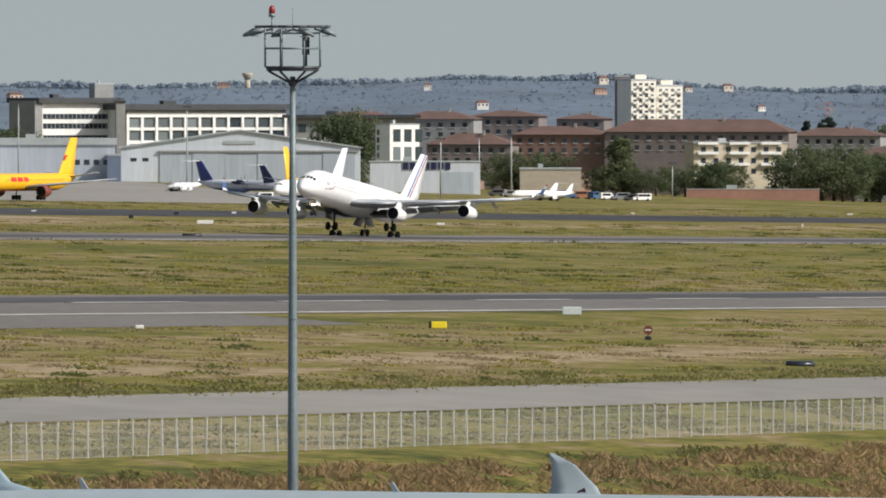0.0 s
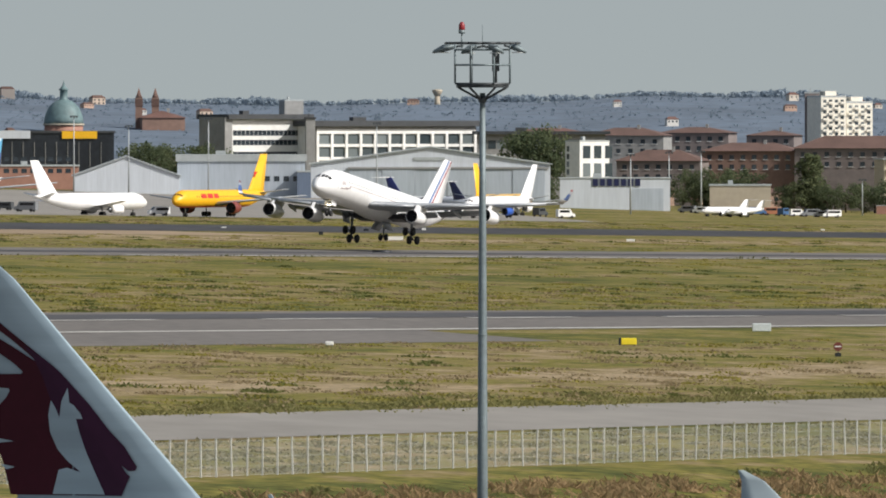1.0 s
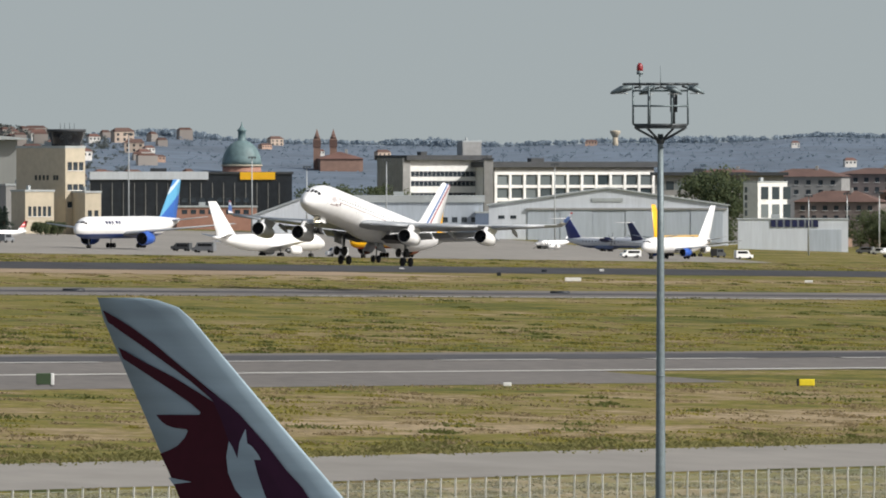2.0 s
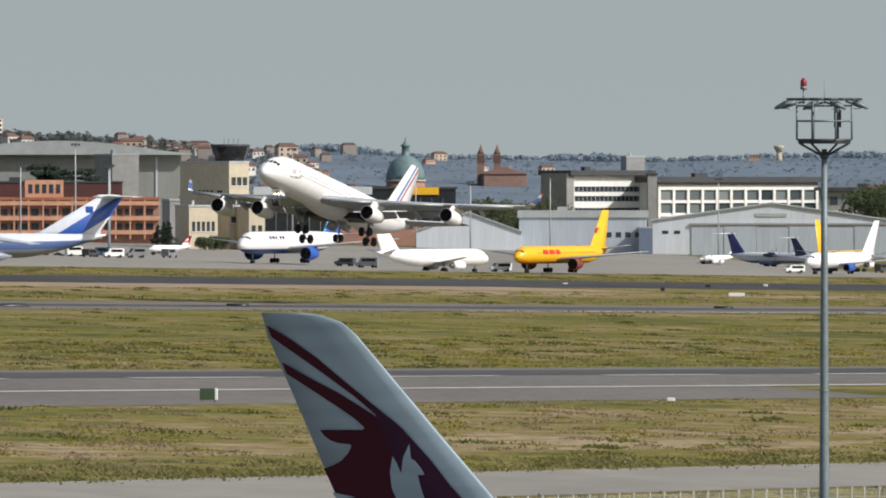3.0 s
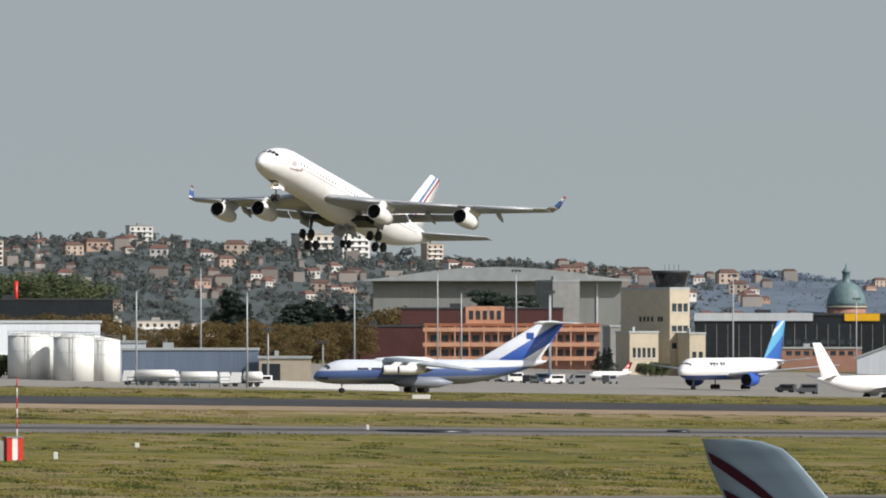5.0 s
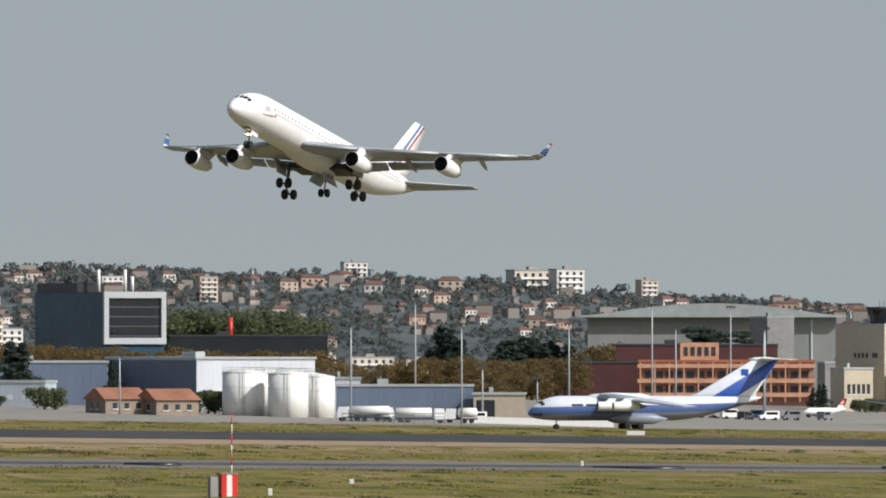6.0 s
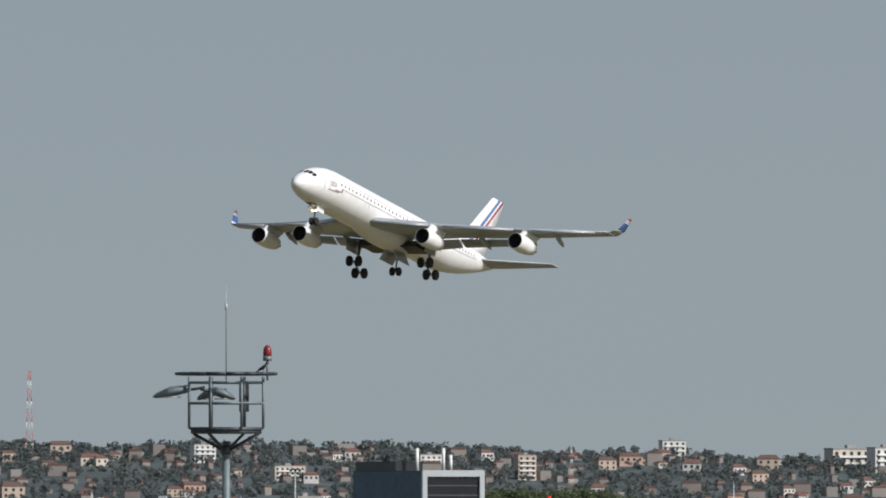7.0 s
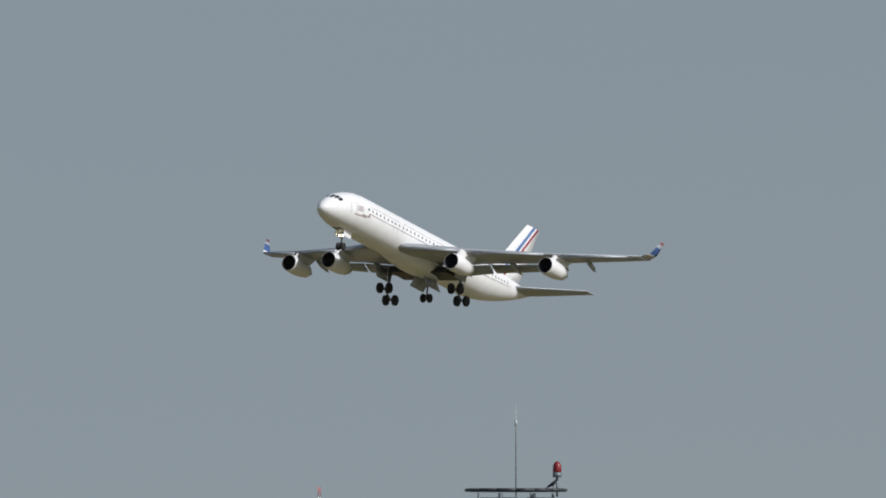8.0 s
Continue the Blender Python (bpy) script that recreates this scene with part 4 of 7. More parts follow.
airliner("turboprop", "navy-finned twin turboprop parked behind another", 585, 3420, facing(585, -38), 22.7, 1.4, 2.5, 24.5, M_atrbody, M_white, M_navy, M_navy, 4.9, engines=((0.3, 0.3, 1.0),), high=True, t_tail=True, sweep=0.05, chord=0.105, prop=True)
airliner("light_aircraft", "small white twin propeller aircraft", 296, 3480, facing(296, 180 + 35), 12, 0.8, 1.5, 15, M_white, M_white, M_white, M_white, 2.3, engines=((0.3, 0.3, 1.0),), sweep=0.05, chord=0.13, prop=True, windows=False)
airliner("business_jet", "small white business jet with a red-tipped fin", -678, 3180, facing(-678, 180 + 28), 11.5, 0.85, 1.5, 13, M_white, M_white, banded("jet_fin", (0, 0, 1), 0, 6, [(0, WHITE), (2.9, (0.5, 0.04, 0.04))]), M_white, 2.4, er=0.45, el=1.6, t_tail=True, sweep=0.3, windows=False)
for bb, ll in ((905, 15.0), (948, 12.0)):
    airliner("business_jet", "small white business jet on the far apron", bb, 3560, facing(bb, 180 + 30), ll, 0.95, 1.6, 15, M_white, M_white, M_white, M_white, 2.2, er=0.5, el=1.8, t_tail=True, sweep=0.35, windows=False)


def build_freighter():
    """The big high-wing four-jet freighter with a T-tail."""
    zc, r, ln = 4.05, 2.4, 46.0
    paint = banded("freighter_paint", (0.02, 0, 1), 0, 12, [(0, (0.24, 0.27, 0.34)), (2.7, (0.09, 0.15, 0.36)), (4.2, (0.66, 0.70, 0.78))], 0.4)
    fpaint = banded("freighter_fin", (0.51, 0, 0.86), -24, -4, [(-24, (0.72, 0.75, 0.80)), (-15.6, (0.03, 0.10, 0.42)), (-13.1, (0.66, 0.70, 0.78))], 0.4)
    root = thing("freighter", at(site(-1166, 2575), facing(-1166, 180 + 11)), "white and blue four-engined high-wing freighter with T-tail", "aircraft")
    hull = Hull(ln, r, zc, 6.4, 17.5, 0.42, 0.9)
    fus = part("fuselage", hull.mesh(26), paint, root)
    cockpit(fus, hull, 1.6, 3.0, 30, 86)
    bm = bmesh.new()
    for i in range(4):
        hull.patch(bm, 0.7 + 0.5 * i, 1.1 + 0.5 * i, -38, -20, 1.01, 1)
    part("navigator_glazing", bm, M_glassdark, fus, "glazed chin of the nose")
    zw = zc + r * 0.9
    for side in (1, -1):
        part("wing", wing_bm([(-13.0, 0.8, zw, 9.0, 0.13), (-17.3, 9.0, zw - 0.5, 6.3, 0.12), (-25.3, 25.2, zw - 1.7, 2.9, 0.11)], side), mat("freighter_wing", (0.40, 0.44, 0.48), 0.4, vary=0.08), root)
        for y, x in ((6.4, -12.4), (10.6, -14.6)):
            engine(root, x, y * side, zw - 1.75, 0.9, 5.2, M_white, zw - 0.2)
        part("tailplane", wing_bm([(-45.3, 0.2, 13.45, 4.2, 0.10), (-49.4, 8.6, 13.45, 2.2, 0.09)], side), mat("freighter_tailplane", (0.7, 0.72, 0.72), 0.4), root, "pale tailplane on top of the fin")
        part("gear_fairing", loft([ring_x(-15.5 - 11.5 * f, 2.35 * side, 2.0, 1.05 * q, 1.15 * q, 14) for f, q in ((0, 0.1), (0.15, 0.7), (0.45, 1), (0.75, 0.9), (1, 0.1))]), paint, root)
        for x in (-19.0, -21.6):
            gear(root, x, 2.3 * side, 1.8, 0.62, 0.62, 1, 0, 1.6, 0, "main_landing_gear", 0.5)
    part("wing_box_fairing", loft([ring_x(-11.0 - 14 * f, 0, zw - 0.1, 1.9 * q, 0.95 * q, 16) for f, q in ((0, 0.1), (0.12, 0.7), (0.4, 1), (0.8, 0.85), (1, 0.1))]), mat("freighter_white", (0.7, 0.73, 0.76), 0.4), root)
    gear(root, -5.6, 0, 2.4, 0.5, 0.5, 1, 0, 1.2, 0, "nose_landing_gear", 0.4)
    part("fin", fin_bm([(-30.5, 6.0, 14.5, 0.06), (-33.5, 7.0, 11.5, 0.07), (-44.5, 13.5, 5.0, 0.08)]), fpaint, root, "white fin with a broad blue sweep")
    part("fin_bullet", loft([ring_x(-43.4 - 6.6 * f, 0, 13.5, 0.42 * q, 0.42 * q, 12) for f, q in ((0, 0.1), (0.2, 0.9), (0.6, 1), (1, 0.1))]), mat("freighter_bullet", (0.7, 0.72, 0.72), 0.4), root)
    part("fin_badge", box(-43.4, -42.0, 0.36, 0.4, 10.4, 11.6), M_blue, root)
    hull_bars(root, hull, [(8.2, 10.4, 10, 20), (11.0, 14.5, 10, 20)], M_navy, "dark title as plain blocks")
    hull_bars(root, hull, [(13.2, 15.0, -6, 8), (16.2, 18.0, -6, 8)], M_white, "white painted panels")
    # apron marker boards beside it
    return root


build_freighter()


# ---------------------------------------------------------------- buildings
M_cladgrey = mat("grey_cladding", (0.42, 0.47, 0.52), 0.55, 0.1, vary=0.1, grain=0.5, patch=0.08, stretch=(4, 4, 0.3))
M_cladlight = mat("pale_cladding", (0.56, 0.60, 0.64), 0.55, vary=0.08, grain=0.5, patch=0.08, stretch=(4, 4, 0.3))
M_roofmetal = mat("metal_roof", (0.40, 0.43, 0.43), 0.5, 0.2, vary=0.12, grain=0.4, patch=0.05)
M_roofdark = mat("dark_roof", (0.045, 0.05, 0.055), 0.6, vary=0.25, grain=0.5, patch=0.06)
M_concwhite = mat("white_concrete", (0.78, 0.78, 0.75), 0.75, vary=0.1, grain=0.7, patch=0.1)
M_concgrey = mat("grey_concrete", (0.28, 0.28, 0.27), 0.8, vary=0.15, grain=0.6, patch=0.1)
M_beige = mat("beige_render", (0.50, 0.44, 0.33), 0.8, vary=0.1, grain=0.6, patch=0.1)
# the same beige with shade put into the colour
M_beigeshade = mat("beige_render_shaded", (0.40, 0.35, 0.27), 0.8, vary=0.1, grain=0.6, patch=0.1)
M_salmon = mat("salmon_render", (0.32, 0.17, 0.125), 0.8, vary=0.12, grain=0.6, patch=0.1)
M_brick = mat("dark_brick", (0.085, 0.030, 0.028), 0.8, vary=0.2, grain=2, patch=0.2)
M_tile = mat("clay_tiles", (0.33, 0.13, 0.07), 0.8, vary=0.25, grain=2.2, patch=0.15)
M_tilebrown = mat("brown_tiles", (0.12, 0.072, 0.058), 0.85, vary=0.25, grain=2.2, patch=0.15)
# wall browns with the shade of residence fronts and tower flank put in
M_shade1 = mat("taupe_shade_render", (0.20, 0.17, 0.16), 0.85, vary=0.15, grain=0.6, patch=0.1)
M_shade2 = mat("brown_shade_render", (0.22, 0.14, 0.11), 0.85, vary=0.15, grain=0.6, patch=0.1)
M_tilerust = mat("rust_tiles", (0.15, 0.080, 0.064), 0.85, vary=0.25, grain=2.2, patch=0.15)
M_pane = mat("window_glass", (0.035, 0.045, 0.055), 0.1, vary=0.35, grain=0.6, patch=0.2)
def sky_tinted_glass():
    """Office panes: some dark, some paled for reflected sky and drawn blinds."""
    m = mat("sky_tinted_glass", (0.06, 0.08, 0.09), 0.12, vary=0.2, grain=0.6)
    nt = m.node_tree
    info, rmp = nt.nodes.new("ShaderNodeObjectInfo"), nt.nodes.new("ShaderNodeValToRGB")
    e = rmp.color_ramp.elements
    # the reflected sky is put into these base colours
    e[0].position, e[0].color = 0.3, (0.040, 0.055, 0.062, 1)
    e[1].position, e[1].color = 1.0, (0.20, 0.23, 0.235, 1)
    nt.links.new(info.outputs["Random"], rmp.inputs[0])
    nt.links.new(rmp.outputs[0], nt.nodes["Principled BSDF"].inputs["Base Color"])
    return m


M_office = sky_tinted_glass()
M_bluegrey = mat("bluegrey_cladding", (0.13, 0.17, 0.24), 0.55, vary=0.12, grain=0.5, patch=0.08, stretch=(4, 4, 0.3))
M_black = mat("black_cladding", (0.02, 0.024, 0.03), 0.3, vary=0.3, grain=0.6, patch=0.1)


PANES = {}


def pane(w, h):
    key = (round(w, 2), round(h, 2))
    if key not in PANES:
        bm = box(-w / 2, w / 2, -0.06, 0.02, -h / 2, h / 2)
        me = bpy.data.meshes.new("window")
        bm.to_mesh(me)
        bm.free()
        PANES[key] = me
    return PANES[key]


FRAMES = {}


def sill(w):
    key = round(w, 2)
    if key not in FRAMES:
        bm = box(-w / 2 - 0.15, w / 2 + 0.15, -0.22, 0.02, -0.14, 0.0)
        me = bpy.data.meshes.new("sill")
        bm.to_mesh(me)
        bm.free()
        FRAMES[key] = me
    return FRAMES[key]


def building(name, label, category, b, d, w, dep, h, wall, turn=0.0, roof="flat", roofm=None, rh=0.0, over=0.3, wins=(), parapet=0.5, group="", side_wall=None):
    """A building with its front left corner at bearing b, distance d. wins: face, u0, u1, v0, v1 (metres), columns, rows, pane width and height, glass, sill."""
    root = thing(name, at(site(b, d), facing(b, turn)), label, category, group)
    bm = bmesh.new()
    add_box(bm, 0, w, 0, dep, -3, h)
    wl = part("wall", bm, wall, root)
    roofm = roofm or M_roofmetal
    o = over
    if roof == "flat":
        bm = bmesh.new()
        add_box(bm, -o, w + o, -o, dep + o, h, h + parapet)
        add_box(bm, w * 0.3, w * 0.38, dep * 0.4, dep * 0.55, h + parapet, h + parapet + 1.1)
        part("roof", bm, roofm, root)
    elif roof == "gable":       # ridge along y: the gable faces the stand
        part("gable", prism([(0, h), (w, h), (w / 2, h + rh)], 0.02, dep - 0.02), wall, root)
        part("roof", prism([(-o, h - 0.1), (w / 2, h + rh + 0.05), (w + o, h - 0.1), (w + o, h + 0.25), (w / 2, h + rh + 0.4), (-o, h + 0.25)], -o, dep + o), roofm, root)
    elif roof == "ridge":       # ridge along x
        bm = bmesh.new()
        c = [(-o, -o, h), (w + o, -o, h), (w + o, dep + o, h), (-o, dep + o, h), (-o * 0.5, dep / 2, h + rh), (w + o * 0.5, dep / 2, h + rh)]
        v = [bm.verts.new(p) for p in c]
        for f in ((0, 1, 5, 4), (2, 3, 4, 5), (1, 2, 5), (3, 0, 4), (3, 2, 1, 0)):
            bm.faces.new([v[i] for i in f])
        part("roof", bm, roofm, root)
    elif roof == "hip":
        bm = bmesh.new()
        k = min(w, dep) * 0.5
        c = [(-o, -o, h), (w + o, -o, h), (w + o, dep + o, h), (-o, dep + o, h), (k, dep / 2, h + rh), (max(k + 0.1, w - k), dep / 2, h + rh)]
        v = [bm.verts.new(p) for p in c]
        for f in ((0, 1, 5, 4), (2, 3, 4, 5), (1, 2, 5), (3, 0, 4), (3, 2, 1, 0)):
            bm.faces.new([v[i] for i in f])
        part("roof", bm, roofm, root)
        part("chimney", box(w * 0.62, w * 0.62 + 0.9, dep * 0.4, dep * 0.4 + 0.8, h + rh * 0.3, h + rh + 0.9), M_concgrey, root)
    elif roof == "arch":
        q = 12
        poly = [(w * i / q, h + rh * math.sin(math.pi * i / q)) for i in range(q + 1)]
        part("roof", prism([(-o, h - 0.3)] + [(-o, h)] + poly[1:-1] + [(w + o, h), (w + o, h - 0.3)], -o, dep + o), roofm, root)
    for face, u0, u1, v0, v1, cols, rows, pw, ph, glass, sl in wins:
        for i in range(cols):
            for j in range(rows):
                u = u0 + (u1 - u0) * (i + 0.5) / cols
                v = v0 + (v1 - v0) * (j + 0.5) / rows
                ob = piece("window", pane(pw, ph), glass, wl)
                m = {"f": pose(u, 0, v), "l": pose(0, u, v, 0, 0, -90), "r": pose(w, u, v, 0, 0, 90)}[face]
                ob.matrix_basis = m
                if ob.data.materials[0] != glass:
                    ob.material_slots[0].link = "OBJECT"
                    ob.material_slots[0].material = glass
                if sl:
                    so = piece("sill", sill(pw), M_concwhite, ob)
                    so.matrix_basis = pose(0, 0, -ph / 2)
    return root


def span(d, b0, b1):
    return (b1 - b0) * d / STEP


# the long office block behind the hangars
D0 = 4060
h0 = rise(120, D0, -12)
wleft = span(D0, 73, 206) / math.cos(radians(30))
left_block = building("office_block", "white four-storey office block with ribbon windows and dark roof", "building", 73, D0, wleft, 16, h0 - 0.6, M_concwhite, 30, roofm=M_roofdark, over=1.8, parapet=1.5,
    wins=[("f", 0.6, wleft - 0.6, h0 - v - 1.6, h0 - v, 17, 1, 1.35, 1.6, M_pane, False) for v in (4.0, 6.9, 10.5)])
part("end_slab", box(-2.6, -0.05, -0.8, 15, -3, h0), M_concgrey, left_block, "grey concrete end wall")
building("stair_tower", "tall grey concrete stair tower of the office block", "building", 206, D0 - 3, span(D0, 206, 222), 10, h0 + 0.2, M_concgrey, 2, roofm=M_roofdark, over=0.3)
wlong = span(D0, 223, 507) / math.cos(radians(30))
long_block = building("office_block", "long glazed office wing with white frames and dark roof", "building", 223, D0 + 2, wlong, 16, h0 - 2.0, M_concwhite, 30, roofm=M_roofdark, over=1.6, parapet=1.7,
    wins=[("f", 0.3, wlong - 0.3, h0 - v - 3.0, h0 - v, 11, 1, 4.3, 3.0, M_office, False) for v in (4.35, 8.3, 12.6)])
part("eaves_band", box(0.0, wlong, -0.5, -0.02, h0 - 3.35, h0 - 2.05), M_concgrey, long_block, "grey band under the eaves")
for v in (3.4, 7.4, 11.5):
    part("floor_beam", box(0, wlong, -0.62, -0.02, h0 - v - 0.85, h0 - v), M_concwhite, long_block)
for i in range(12):
    part("mullion", box(-0.1 + (wlong - 0.6) * i / 11, 0.75 + (wlong - 0.6) * i / 11, -0.75, -0.02, h0 - 19, h0 - 4.0), M_concwhite, long_block)
w3 = span(D0, 507, 735)
building("office_block", "dark glazed end of the office wing", "building", 508, D0 + 8, w3, 14, h0 - 3.0, M_concgrey, 0, roofm=M_roofdark, over=1.5, parapet=1.0,
    wins=[("f", 0.5, w3 - 0.5, h0 - 7.6, h0 - 4.6, 14, 1, 2.4, 2.6, M_office, False), ("f", 0.5, w3 * 0.45, h0 - 12.5, h0 - 8.8, 6, 1, 2.2, 3.0, M_concwhite, False)])
# small white tower block beside the sign hangar
D1 = 3900
h1 = rise(700, D1, -54)
wt = span(D1, 690, 753)
building("tower_block", "small white block with large square windows", "building", 690, D1, wt, 7.5, h1, M_concwhite, 34, over=0.1, parapet=0.4,
    wins=[("f", 0.5, wt * 1.17, h1 - 5.2, h1 - 0.9, 3, 1, 2.6, 3.7, M_office, False), ("f", 0.5, wt * 1.17, h1 - 10.6, h1 - 6.0, 3, 1, 2.6, 3.9, M_office, False), ("l", 5.0, 7.2, h1 - 10, h1 - 1, 1, 4, 1.3, 1.6, M_office, False)])
D2 = 3780
h2 = rise(750, D2, -122)
sign = building("sign_hangar", "low pale grey hangar with dark blue sign blocks", "hangar", 655, D2, span(D2, 655, 850), 20, h2, M_cladlight, 0, roofm=M_roofmetal, over=0.2, parapet=0.3)
for i in range(7):
    x = span(D2, 655, 713) + i * 2.0
    part("sign_block", box(x, x + 1.45, -0.25, -0.05, h2 - 2.1, h2 - 0.1), M_navy, sign)
part("door", box(span(D2, 655, 780), span(D2, 655, 838), -0.15, 0.05, -1, h2 - 2.8), M_cladgrey, sign)
# the big hangar
D3 = 3930
wh = span(D3, 214, 638)
h3 = rise(400, D3, -100)
hangar = building("hangar", "wide grey steel hangar with shallow gabled roof", "hangar", 214, D3, wh, 40, h3, M_cladlight, 0, "gable", M_roofmetal, rise(400, D3, -70) - h3, 0.6,
    wins=[("f", 2.0, 9.0, h3 * 0.55, h3 * 0.75, 2, 1, 1.8, 1.0, M_pane, False)])
for i in range(6):
    x0 = 11.5 + i * (wh - 13) / 6
    part("sliding_door", box(x0, x0 + (wh - 13) / 6 - 0.12, -0.3 - 0.15 * (i % 2), 0.02, -1, h3 - 1.3), M_cladgrey, hangar)
part("door_rail", box(11, wh - 0.5, -0.7, 0, h3 - 1.25, h3 - 0.7), M_concgrey, hangar)
part("sign_panel", box(wh * 0.43, wh * 0.56, -0.2, -0.02, h3 + 1.2, h3 + 2.2), M_roofmetal, hangar)
D4 = 3900
building("hangar", "long low grey hangar with a flat roof", "hangar", -22, D4, span(D4, -22, 204), 22, rise(90, D4, -92), M_cladgrey, 0, roofm=M_roofmetal, over=0.5, parapet=2.0,
    wins=[("f", 22, 36, 3, 6, 5, 1, 1.6, 1.5, M_pane, False)])
building("annex", "narrow dark grey block between two hangars", "building", 190, D4 - 6, 4.0, 8, rise(195, D4, -108), M_bluegrey, 0, over=0.1)
D5 = 3880
building("hangar", "grey hangar with a low pitched roof", "hangar", -206, D5, span(D5, -206, -18), 30, rise(-100, D5, -118), M_cladlight, 0, "gable", M_roofmetal, rise(-100, D5, -84) - rise(-100, D5, -118), 0.5)
D6 = 3960
building("low_office", "salmon rendered low building with window rows", "building", -338, D6, span(D6, -338, -196), 14, rise(-260, D6, -100), M_salmon, 5, over=0.3,
    wins=[("f", 1, 22, 4, 6, 8, 1, 1.6, 1.3, M_pane, False), ("f", 1, 22, 7.6, 9.4, 8, 1, 1.6, 1.3, M_pane, False)])
D7 = 4080
t7 = building("terminal", "long black glazed hall with a yellow strip", "building", -492, D7, span(D7, -492, -134), 30, rise(-300, D7, -44), M_black, 0, roofm=M_roofdark, over=0.4, parapet=0.6)
part("yellow_strip", box(span(D7, 0, 266), span(D7, 0, 328), -0.5, -0.05, rise(-200, D7, -57), rise(-200, D7, -44)), M_yellow, t7, "bright yellow fascia")
part("white_fascia", box(0, span(D7, 0, 210), -0.5, -0.05, rise(-300, D7, -54), rise(-300, D7, -40)), M_cladlight, t7, "pale fascia band")
for i in range(18):
    part("mullion", box(i * 3.4, i * 3.4 + 0.16, -0.18, 0, 0, rise(-300, D7, -60)), M_concgrey, t7)

# control tower
D8 = 3500
ht = rise(-560, D8, 8)
ct = building("control_tower", "beige concrete control tower with dark glazed cab", "control tower", -535, D8, 6.4, 22, ht, M_beige, 36, over=0.1, parapet=0.6,
    wins=[("f", 0.5, 6.0, ht - 6, ht - 3.5, 3, 1, 1.4, 2.2, M_pane, True), ("f", 0.5, 6.0, ht - 11.5, ht - 9, 3, 1, 1.5, 1.6, M_pane, True), ("f", 0.5, 6.0, ht - 16, ht - 13.6, 3, 1, 1.5, 1.6, M_pane, True),
          ("l", 7, 14, ht - 8.5, ht - 7, 4, 1, 1.0, 1.3, M_pane, False), ("l", 3, 5.5, ht - 8.5, ht - 7, 2, 1, 1.0, 1.3, M_pane, False)])
bm = loft([[(4.0 + r * math.cos(a), 5.0 + r * math.sin(a), ht + z) for a in [math.pi / 8 + math.pi / 4 * i for i in range(8)]] for z, r in ((0.3, 3.9), (1.4, 4.1), (4.2, 5.0), (4.3, 5.2))])
cab = part("cab", bm, M_glassdark, ct, "dark glazed control cab")
part("cab_roof", loft([[(4.0 + r * math.cos(a), 5.0 + r * math.sin(a), ht + z) for a in [math.pi / 8 + math.pi / 4 * i for i in range(8)]] for z, r in ((4.3, 5.3), (4.9, 5.3), (5.0, 4.6))]), M_roofdark, cab)
part("stair_head", box(5.5, 10.0, 6.5, 12, ht + 0.5, ht + 3.9), M_salmon, ct)
for x in (2.0, 3.4, 5.0, 6.5):
    part("roof_aerial", rod((x, 5, ht + 4.9), (x, 5, ht + 6.6), 0.06, 5), M_galvdark, cab)
building("tower_annex", "beige low annex with tall window strips", "building", -606, D8 - 10, 8.2, 9, rise(-590, D8, -70), M_beige, 24, over=0.2, wins=[("f", 0.6, 7.6, 4, 7.5, 5, 1, 0.9, 2.6, M_pane, True)])
building("tower_annex", "beige wing at the foot of the control tower", "building", -500, D8 - 8, 4.4, 10, rise(-490, D8, -72), M_beige, 20, over=0.2, wins=[("f", 0.4, 4.0, 4, 7, 2, 1, 1.1, 2.0, M_pane, True)])
building("grey_office", "grey shaded block beside the control tower", "building", -640, D8 + 60, 12, 12, rise(-640, D8, -60), M_concgrey, 10, over=0.2)

# the big grey hall with a shallow arched roof
D9 = 3800
b9 = building("exhibition_hall", "large grey hall with shallow arched metal roof", "hall", -1060, D9, span(D9, -1060, -620), 60, rise(-850, D9, 18), mat("hall_panels", (0.25, 0.26, 0.25), 0.7, vary=0.08, grain=0.3, patch=0.06, stretch=(3, 3, 0.3)), 0, "arch", M_roofmetal, rise(-850, D9, 41) - rise(-850, D9, 18), 3.0)
for u in (300, 340, 395):
    part("downpipe", box(span(D9, 0, u), span(D9, 0, u) + 0.5, -0.3, 0, 0, rise(-850, D9, 12)), M_cladlight, b9)
building("hall_wing", "pale grey wing of the hall with a slanted end", "hall", -742, D9 - 60, span(D9, -742, -695), 36, rise(-720, D9, 20), M_concgrey, 8, over=0.1)

# orange office building with balconies
D10 = 3640
wo = span(D10, -968, -660)
ho = rise(-880, D10, -60)
orange = building("orange_office", "orange rendered three-storey building with long balconies", "building", -968, D10, wo, 16, ho, M_salmon, 0, roofm=M_tile, over=0.4, parapet=0.7,
    wins=[("f", 1, wo - 1, ho - 4.4, ho - 2.2, 16, 1, 2.0, 1.8, M_pane, False), ("f", 1, wo - 1, ho - 8.4, ho - 6.2, 16, 1, 2.0, 1.8, M_pane, False)])
M_terracotta = mat("terracotta_parapet", (0.55, 0.30, 0.19), 0.8, vary=0.12, grain=0.6)
for z in (ho - 1.5, ho - 5.6, ho - 9.4):
    part("balcony", box(-0.6, wo + 0.4, -1.5, 0.0, z, z + 1.1), M_terracotta, orange, "terracotta balcony front")
for i in range(12):
    part("balcony_post", box(wo * i / 12, wo * i / 12 + 0.4, -1.45, -1.1, 0, ho), M_terracotta, orange)
